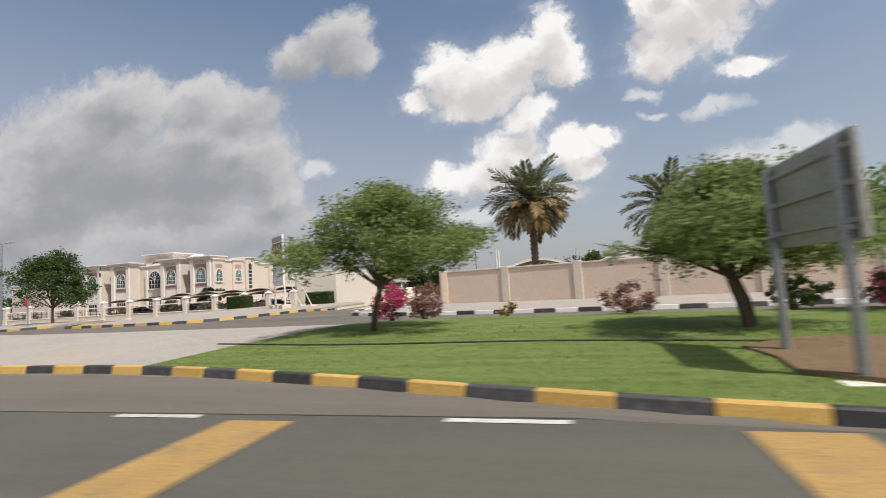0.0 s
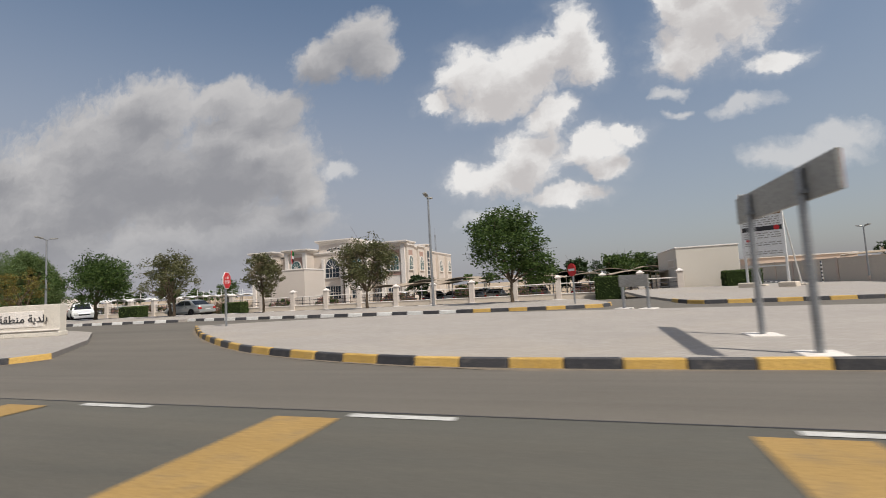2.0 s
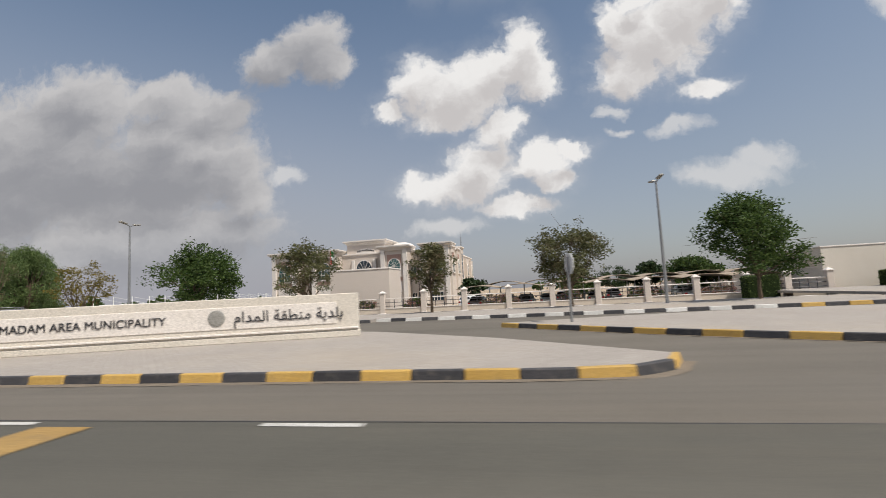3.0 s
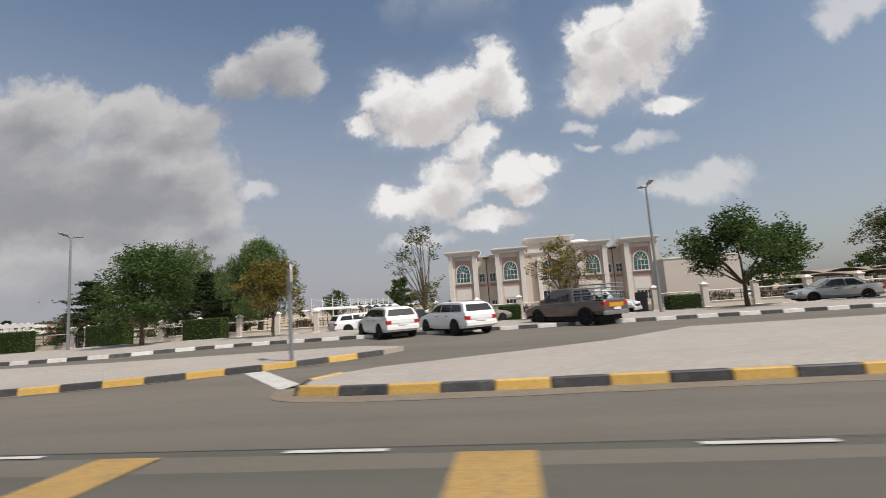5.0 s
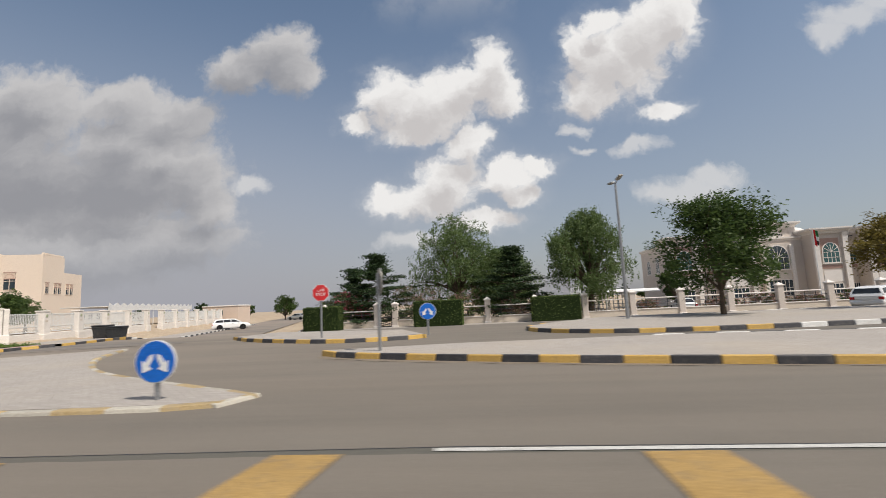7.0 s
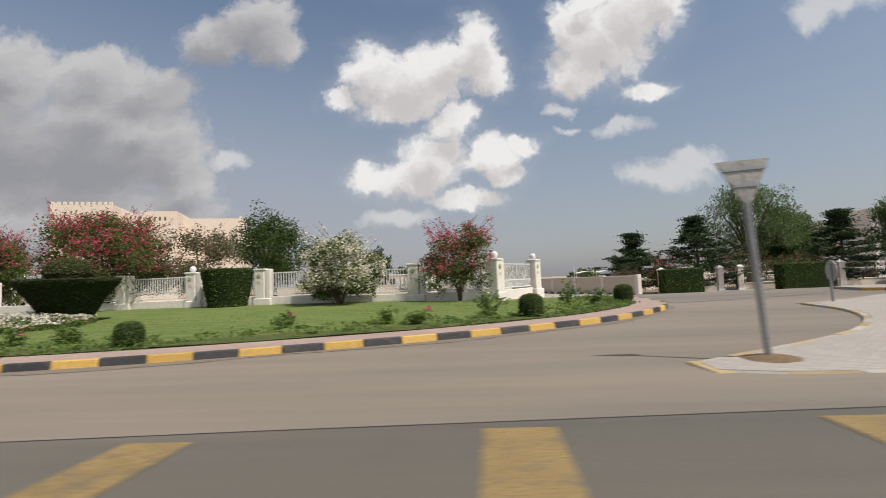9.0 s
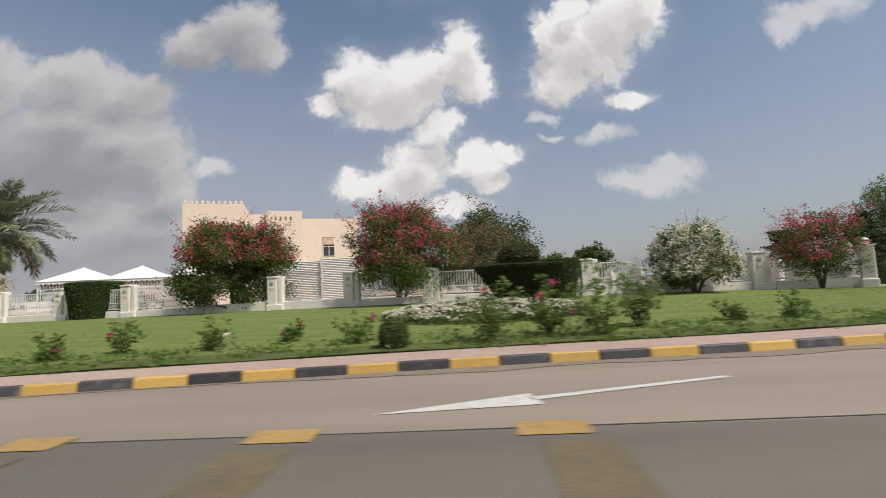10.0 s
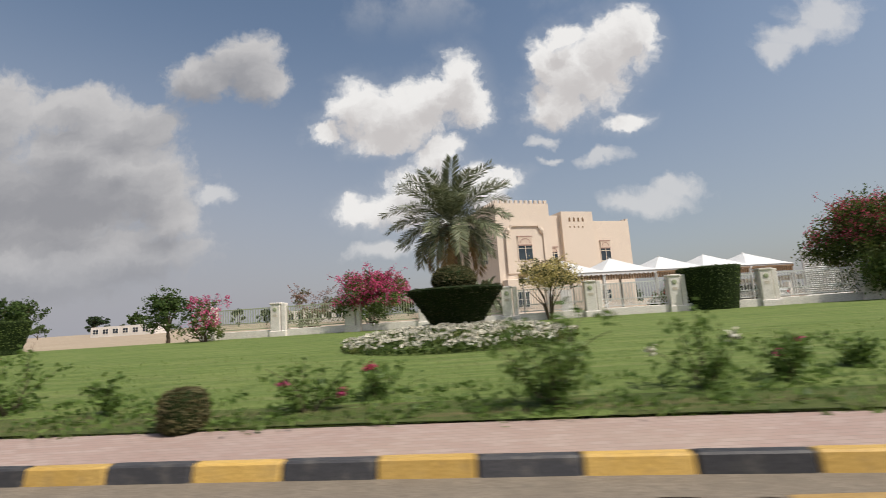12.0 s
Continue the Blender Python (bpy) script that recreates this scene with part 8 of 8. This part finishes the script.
# name wall
a, b = Vector((-59.25, 14.4)), Vector((-72.6, 10.1))
nw = thing("name_wall", pose(b.x, b.y, 0.15, 0, 0, math.degrees(math.atan2((a - b).y, (a - b).x))), "long cream masonry name wall with raised lettering on a white band", "wall")
NL = (a - b).length
part("wall", box(B(), 0, NL, -0.2, 0.2, 0, 1.42, 0.02), M_NAME_STONE, nw)
part("white_band", box(B(), 0.6, NL - 0.7, -0.225, -0.19, 0.45, 1.15, 0.01), M_WHITE_WALL, nw)
part("plinth", box(B(), -0.03, NL + 0.03, -0.25, 0.25, 0, 0.2, 0.02), M_NAME_STONE, nw)
part("ledge", box(B(), 0, NL, -0.28, -0.2, 0.26, 0.32, 0.01), M_PALACE_TRIM, nw)
lettering("MADAM AREA MUNICIPALITY", 0.36, nw, pose(NL - 8.35, -0.24, 0.8, 90, 0, 0), M_DARK_METAL)
# the same name in Arabic, written in joined letter forms from its end to its start
lettering("\uFEE1\uFE8D\uFEAA\uFEE4\uFEDF\uFE8D \uFE94\uFED8\uFEC4\uFEE8\uFEE3 \uFE94\uFEF3\uFEAA\uFEE0\uFE91", 0.47, nw, pose(NL - 2.2, -0.24, 0.8, 90, 0, 0), M_DARK_METAL)
part("emblem", lathe(B(), [(0.26, 0), (0.26, 0.02), (0.2, 0.03)], 24, pose(NL - 4.45, -0.225, 0.82, 90, 0, 0)), M_SIGN_BACK, nw, "round pale emblem")

# hoarding on steel legs with concrete ballast
hb = thing("advertising_hoarding", pose(-26.15, 36.8, -0.1, 0, 0, -35.5), "tall printed advertising board on a white steel frame", "billboard")
part("board", box(B(), 0, 2.55, -0.04, 0.04, 2.3, 6.75, 0.01), M_SIGN_WHITE, hb)
for z0, z1, mt, nm in ((5.1, 6.1, M_BROWN, "photo_strip"), (4.05, 4.35, M_INK, "dark_strip"), (6.2, 6.65, M_SIGN_BACK, "title_strip")):
    part(nm, box(B(), 0.1, 2.45, -0.05, -0.041, z0, z1), mt, hb)
bm = B()
r_t = random.Random(9)
for z in (4.9, 4.75, 4.6, 4.45, 3.85, 3.7, 3.55, 3.2, 3.05, 2.6, 2.45):
    x = 0.2
    while x < 2.3:
        w = r_t.uniform(0.1, 0.45)
        box(bm, x, min(2.35, x + w), -0.049, -0.041, z, z + 0.06)
        x += w + r_t.uniform(0.06, 0.14)
tagged(part("writing_bars", bm, M_SIGN_BACK, hb, "grey bars of unreadable print"), kind="stuff")
part("red_badge", lathe(B(), [(0.17, 0), (0.17, 0.01)], 18, pose(2.15, -0.041, 4.2, 90, 0, 0)), M_STOP_RED, hb)
part("red_patch", box(B(), 0.3, 0.65, -0.05, -0.041, 3.35, 3.5), M_STOP_RED, hb)
bm = B()
for k in range(7):
    x = 0.2 + 0.32 * k
    box(bm, x, x + 0.2, -0.056, -0.05, 5.2, 5.6 + 0.3 * (k % 2))
part("pictured_houses", bm, M_PALACE, hb)
for x in (0.08, 2.47):
    part("leg", box(B(), x - 0.06, x + 0.06, 0.04, 0.16, 0, 6.8), M_WHITE_METAL, hb)
    part("brace", tube(B(), (x, 0.15, 5.4), (x, 2.6, 0.2), 0.05, None, 6), M_WHITE_METAL, hb)
    part("ballast", box(B(), x - 0.5, x + 0.5, -0.35, 0.5, -0.15, 0.55, 0.05), M_BEIGE_WALL, hb)
    part("rear_ballast", box(B(), x - 0.35, x + 0.35, 2.3, 2.9, -0.3, 0.35, 0.05), M_BEIGE_WALL, hb)
for z in (2.25, 1.6):
    part("crossbar", box(B(), 0.05, 2.5, 0.05, 0.13, z, z + 0.08), M_WHITE_METAL, hb)
part("lamp_arm", tube(B(), (2.47, 0.1, 6.3), (3.2, 0.0, 6.35), 0.03, None, 6), M_WHITE_METAL, hb)

# flag on the forecourt
fl = thing("flagpole", pose(-84.5, 66.0, -0.75), "white flagpole with a hanging red, green, white and black flag", "flag")
part("pole", tube(B(), (0, 0, 0), (0, 0, 9.6), 0.07, 0.04, 8), M_WHITE_METAL, fl)
FL_G = surface("green_cloth", (0.02, 0.16, 0.05), (0.03, 0.2, 0.07), 0.9, 2, 30, None, 0, 0.1, 0.005)
for k, (mt, z0, z1, x1) in enumerate(((M_STOP_RED, 7.4, 9.5, 0.28), (FL_G, 8.6, 9.4, 0.62), (M_SIGN_WHITE, 8.1, 8.6, 0.58), (M_INK, 7.5, 8.1, 0.5))):
    bm = B()
    rows = []
    for j in range(7):
        f = j / 6
        x = (0.06 if k == 0 else 0.26) + (x1 - (0.06 if k == 0 else 0.26)) * f
        rows.append([bm.verts.new((x, 0.09 * math.sin(f * 7 + z * 1.3), z - 0.25 * f)) for z in (z0, z1)])
    for p, q in zip(rows, rows[1:]):
        bm.faces.new((p[0], q[0], q[1], p[1]))
    sd = part("cloth", bm, mt, fl)
    mod = sd.modifiers.new("thickness", "SOLIDIFY")
    mod.thickness = 0.012

# wheeled refuse bins at the side-street corner
def refuse_bin(x, y, yaw):
    b = thing("refuse_bin", pose(x, y, gz(x, y) + 0.05, 0, 0, yaw), "big black plastic wheeled refuse bin with its lid shut", "bin", "refuse bins")
    bm = box(B(), -0.62, 0.62, -0.45, 0.45, 0.18, 1.12, 0.04)
    for v in bm.verts:
        if v.co.z < 0.5:
            v.co.x *= 0.86
            v.co.y *= 0.82
    part("body", bm, M_BIN, b)
    part("lid", box(B(), -0.68, 0.68, -0.5, 0.5, 1.12, 1.24, 0.05), M_BIN, b)
    part("rim", box(B(), -0.66, 0.66, -0.48, 0.48, 1.02, 1.1, 0.02), M_BIN, b)
    for a in (-0.45, 0.45):
        for c in (-0.3, 0.3):
            part("wheel", lathe(B(), [(0.09, -0.03), (0.1, 0.0), (0.09, 0.03)], 12, pose(a, c, 0.1, 90, 0, 0)), M_TYRE, b)


for x, y, yw in ((-158.2, 34.9, 20), (-156.75, 34.7, 14)):
    refuse_bin(x, y, yw)
# ---- parked cars ----
def loft(sections):
    """A shell through closed sections with the same number of points."""
    bm = B()
    rings = [[bm.verts.new(p) for p in s] for s in sections]
    n = len(rings[0])
    for a, b in zip(rings, rings[1:]):
        for k in range(n):
            bm.faces.new((a[k], a[(k + 1) % n], b[(k + 1) % n], b[k]))
    bm.faces.new(rings[0][::-1])
    bm.faces.new(rings[-1])
    bmesh.ops.recalc_face_normals(bm, faces=bm.faces)
    return bm


def body_section(x, half, z0, z1, tuck=0.0):
    """A rounded car section at length x."""
    return [(x, -half * 0.93, z0), (x, -half, z0 + 0.16), (x, -half, z1 - 0.22), (x, -half * (0.95 - tuck), z1 - 0.06), (x, -half * (0.82 - tuck), z1),
            (x, half * (0.82 - tuck), z1), (x, half * (0.95 - tuck), z1 - 0.06), (x, half, z1 - 0.22), (x, half, z0 + 0.16), (x, half * 0.93, z0)]


def cabin_section(x, half, zb, zt):
    k = min(1, max(0.02, (zt - zb) / 0.6))
    top = half * (1 - 0.22 * k)
    return [(x, -half, zb), (x, -top, zt - 0.05 * k), (x, -top + 0.1, zt), (x, top - 0.1, zt), (x, top, zt - 0.05 * k), (x, half, zb)]


def wheel(car, x, y, r):
    s = 1 if y > 0 else -1
    w = part("wheel", lathe(B(), [(r * 0.62, -0.11), (r * 0.95, -0.11), (r, -0.07), (r, 0.07), (r * 0.95, 0.11), (r * 0.62, 0.11)], 24, pose(x, y, r, 90, 0, 0)), M_TYRE, car)
    part("rim", lathe(B(), [(r * 0.64, -0.1), (r * 0.62, 0.075), (r * 0.2, 0.05), (r * 0.08, 0.07)], 20, pose(x, y, r, -90 * s, 0, 0)), M_CHROME, w)
    sp = B()
    for k in range(5):
        a = 2 * math.pi * k / 5
        tube(sp, (x + 0.05 * math.cos(a), y + s * 0.085, r + 0.05 * math.sin(a)), (x + r * 0.6 * math.cos(a), y + s * 0.1, r + r * 0.6 * math.sin(a)), 0.035, 0.025, 5)
    part("spokes", sp, M_DARK_METAL, w)


def car(kind, x, y, yaw, paint, label, z=None, rack=False):
    c = thing(kind, pose(x, y, gz(x, y) + 0.01 if z is None else z, 0, 0, yaw), label, "pickup truck" if kind == "pickup_truck" else "car", "vehicles")
    h = 0.9
    if kind == "estate_car":
        L, W = 4.7, 0.90
        lower = [(-2.35, 0.55, 0.88), (-2.28, 0.32, 1.0), (-1.5, 0.28, 1.02), (0, 0.26, 1.0), (1.2, 0.28, 0.98), (2.0, 0.30, 0.88), (2.3, 0.36, 0.74), (2.36, 0.45, 0.62)]
        cab = [(-2.24, 1.0), (-2.0, 1.38), (-1.6, 1.47), (0, 1.51), (0.45, 1.46), (1.35, 0.98)]
        wheels, r = (-1.42, 1.42), 0.34
        sides = [(-1.98, 1.05, -1.78, 1.33, -1.02, 1.37, -1.02, 1.05), (-0.94, 1.05, -0.94, 1.38, -0.1, 1.39, -0.1, 1.05), (0.0, 1.05, 0.0, 1.39, 0.42, 1.36, 1.02, 1.05)]
    elif kind == "saloon_car":
        L, W = 4.6, 0.88
        lower = [(-2.3, 0.5, 0.85), (-2.2, 0.3, 0.98), (-1.4, 0.27, 0.98), (0, 0.25, 0.94), (1.1, 0.27, 0.92), (1.95, 0.3, 0.8), (2.25, 0.36, 0.68), (2.3, 0.45, 0.58)]
        cab = [(-1.75, 0.95), (-0.95, 1.40), (-0.3, 1.46), (0.3, 1.42), (1.2, 0.92)]
        wheels, r = (-1.38, 1.38), 0.32
        sides = [(-1.32, 0.99, -0.86, 1.34, -0.42, 1.36, -0.42, 0.99), (-0.34, 0.99, -0.34, 1.37, 0.28, 1.34, 0.86, 0.99)]
    else:
        L, W = 5.2, 0.92
        lower = [(-2.6, 0.6, 1.08), (-2.56, 0.48, 1.12), (-1.0, 0.44, 1.12), (-0.9, 0.42, 1.1), (0.9, 0.42, 1.1), (1.9, 0.44, 1.02), (2.45, 0.5, 0.86), (2.58, 0.55, 0.72)]
        cab = [(-0.72, 1.08), (-0.6, 1.70), (-0.2, 1.78), (0.55, 1.76), (0.85, 1.68), (1.45, 1.08)]
        wheels, r = (-1.55, 1.58), 0.38
        sides = [(-0.52, 1.14, -0.46, 1.6, 0.06, 1.64, 0.06, 1.14), (0.14, 1.14, 0.14, 1.64, 0.78, 1.58, 1.18, 1.14)]
    body = part("body", loft([body_section(px, W * (0.9 if abs(px) > L / 2 - 0.12 else 1), a, b) for px, a, b in lower]), paint, c)
    cb = part("cabin", loft([cabin_section(px, W * 0.9, cab[0][1] - 0.04 if k in (0, len(cab) - 1) else 0.95, zt) for k, (px, zt) in enumerate(cab)]), paint, c)
    zmid = lambda zz: W * 0.9 * (1 - 0.22 * min(1, max(0, (zz - 0.98) / 0.6)))
    for s in (-1, 1):
        for q in sides:
            bm = B()
            pts = [(q[i], q[i + 1]) for i in range(0, 8, 2)]
            f = [bm.verts.new((px, s * (zmid(pz) + 0.014), pz)) for px, pz in pts]
            g = [bm.verts.new((px, s * (zmid(pz) - 0.03), pz)) for px, pz in pts]
            bm.faces.new(f)
            for i in range(4):
                bm.faces.new((f[i], f[(i + 1) % 4], g[(i + 1) % 4], g[i]))
            part("side_window", bm, M_CAR_GLASS, cb)
    def glass_between(p, q, name):
        bm = B()
        d = 1 if q[0] > p[0] else -1
        (xa, za), (xb, zb) = p, q
        wa, wb = zmid(za) - 0.1, zmid(zb) - 0.12
        n = Vector((zb - za, 0, -(xb - xa))).normalized()
        n = n if n.z > 0 else -n
        vs = [bm.verts.new(Vector(v) + n * 0.02) for v in ((xa, -wa, za), (xa, wa, za), (xb, wb, zb), (xb, -wb, zb))]
        us = [bm.verts.new(v.co - n * 0.04) for v in vs]
        bm.faces.new(vs)
        for i in range(4):
            bm.faces.new((vs[i], us[i], us[(i + 1) % 4], vs[(i + 1) % 4]))
        part(name, bm, M_CAR_GLASS, cb)
    a, b = Vector(cab[-1]), Vector(cab[-2])
    glass_between(a.lerp(b, 0.1), a.lerp(b, 0.92), "windscreen")
    a, b = Vector(cab[0]), Vector(cab[1])
    glass_between(a.lerp(b, 0.12), a.lerp(b, 0.88), "rear_window")
    for wx in wheels:
        for s in (-1, 1):
            part("wheel_arch", lathe(B(), [(r * 1.16, -0.02), (r * 1.16, 0.02)], 20, pose(wx, s * (W - 0.01), r * 1.05, 90, 0, 0)), M_TYRE, body)
            wheel(c, wx, s * (W - 0.1), r)
    zt = lower[0][2]
    for s in (-1, 1):
        part("tail_lamp", box(B(), -L / 2 - 0.01, -L / 2 + 0.16, s * W * 0.76 - 0.13, s * W * 0.76 + 0.13, zt - 0.22, zt - 0.04, 0.02), M_TAIL, body)
        part("headlight", box(B(), L / 2 - 0.3, L / 2 - 0.02, s * W * 0.7 - 0.16, s * W * 0.7 + 0.16, lower[-2][2] - 0.14, lower[-2][2] - 0.01, 0.03), M_LAMP_GLOBE, body)
        part("mirror", box(B(), cab[-1][0] - 0.45, cab[-1][0] - 0.3, s * (W + 0.02), s * (W + 0.2), cab[0][1] + 0.06, cab[0][1] + 0.2, 0.03), paint, body)
        for dx in (-0.85, 0.1):
            part("door_handle", box(B(), dx, dx + 0.16, s * (W - 0.005), s * (W + 0.025), cab[0][1] - 0.16, cab[0][1] - 0.12, 0.006), M_DARK_METAL, body)
    part("rear_bumper", box(B(), -L / 2 - 0.06, -L / 2 + 0.1, -W * 0.9, W * 0.9, lower[0][1] - 0.16, lower[0][1] + 0.04, 0.03), M_CHROME if rack else paint, body)
    part("front_bumper", box(B(), L / 2 - 0.12, L / 2 + 0.05, -W * 0.86, W * 0.86, 0.32, 0.56, 0.04), paint, body)
    part("grille", box(B(), L / 2 - 0.05, L / 2 + 0.03, -0.42, 0.42, 0.58, 0.7, 0.01), M_DARK_METAL, body)
    part("number_plate", box(B(), -L / 2 - 0.075, -L / 2 - 0.06, -0.24, 0.24, lower[0][1] + 0.06, lower[0][1] + 0.18), M_SIGN_WHITE, body)
    part("underside", box(B(), -L / 2 + 0.3, L / 2 - 0.3, -W * 0.8, W * 0.8, 0.2, 0.42), M_TYRE, c)
    if kind == "pickup_truck":
        bed = part("load_bed", box(B(), -2.5, -0.8, -W * 0.82, W * 0.82, 1.1, 1.125), M_TYRE, c, "dark open load bed")
        if rack:
            part("tailgate_band", box(B(), -L / 2 - 0.03, -L / 2 + 0.02, -0.5, 0.5, 0.8, 0.98), M_ORANGE, body, "orange band across the tailgate")
            rk = part("cargo_rack", box(B(), -2.52, -2.46, -W * 0.84, W * 0.84, 1.12, 1.16), M_METAL, c)
            for s in (-1, 1):
                for px in (-2.48, -1.9, -1.3, -0.82):
                    part("rack_post", tube(B(), (px, s * W * 0.82, 1.1), (px, s * W * 0.82, 1.86), 0.022, None, 6), M_METAL, rk)
                for zz in (1.35, 1.5, 1.68, 1.85):
                    part("rack_bar", tube(B(), (-2.48, s * W * 0.82, zz), (-0.82, s * W * 0.82, zz), 0.02, None, 6), M_METAL, rk)
            for zz in (1.35, 1.5, 1.68, 1.85):
                part("rack_bar", tube(B(), (-2.48, -W * 0.82, zz), (-2.48, W * 0.82, zz), 0.02, None, 6), M_METAL, rk)
                part("rack_bar", tube(B(), (-0.82, -W * 0.82, zz), (-0.82, W * 0.82, zz), 0.02, None, 6), M_METAL, rk)
    return c


car("estate_car", -96.6, 22.9, 125, M_CAR_WHITE, "white estate car waiting in the service lane")
car("estate_car", -93.0, 22.4, 127, M_CAR_WHITE, "second white estate car in the service lane")
car("pickup_truck", -87.2, 23.9, 130, M_CAR_BROWN, "dusty bronze pickup with a metal cargo rack", None, True)
car("pickup_truck", -84.5, 32.2, -28, M_CAR_WHITE, "white double-cab pickup in the parking lane")
car("saloon_car", -70.4, 31.8, 172, M_CAR_SILVER, "silver saloon in the parking lane")
car("saloon_car", -92.5, 32.6, 40, M_CAR_GOLD, "champagne saloon in the parking lane")
car("saloon_car", -97.2, 33.6, 40, M_CAR_BLACK, "black car in the parking lane")
car("estate_car", -101.5, 33.8, 40, M_CAR_WHITE, "white estate car parked by the fence")
car("estate_car", -162.4, 59.6, 34, M_CAR_WHITE, "large white estate car parked by the white wall")
car("saloon_car", -173.5, 104.0, 170, M_CAR_SILVER, "distant silver car in the side street")
for k, (x, y, p) in enumerate(((-60, 53, M_CAR_BROWN), (-54.5, 53, M_CAR_BLACK), (-37.5, 53, M_CAR_SILVER), (-57, 60.5, M_CAR_BLACK), (-50, 60.5, M_CAR_BROWN), (-44, 60.5, M_CAR_BLACK), (-36, 60.5, M_CAR_WHITE), (-49.7, 53, M_CAR_BLACK), (-52, 53, M_CAR_SILVER), (-47, 53, M_CAR_GOLD), (-42, 53, M_CAR_BLACK), (-110, 54, M_CAR_SILVER), (-106, 54, M_CAR_WHITE))):
    car("saloon_car", x, y, 85, p, "car parked under the shade sails")
car("saloon_car", -201.2, 34.6, 107, M_CAR_WHITE, "white car parked under the tents", 0.5)
car("saloon_car", -194.6, 36.6, 107, M_CAR_SILVER, "silver car parked under the tents", 0.5)
car("estate_car", -62.0, 60.0, 80, M_CAR_WHITE, "white car on the palace forecourt")
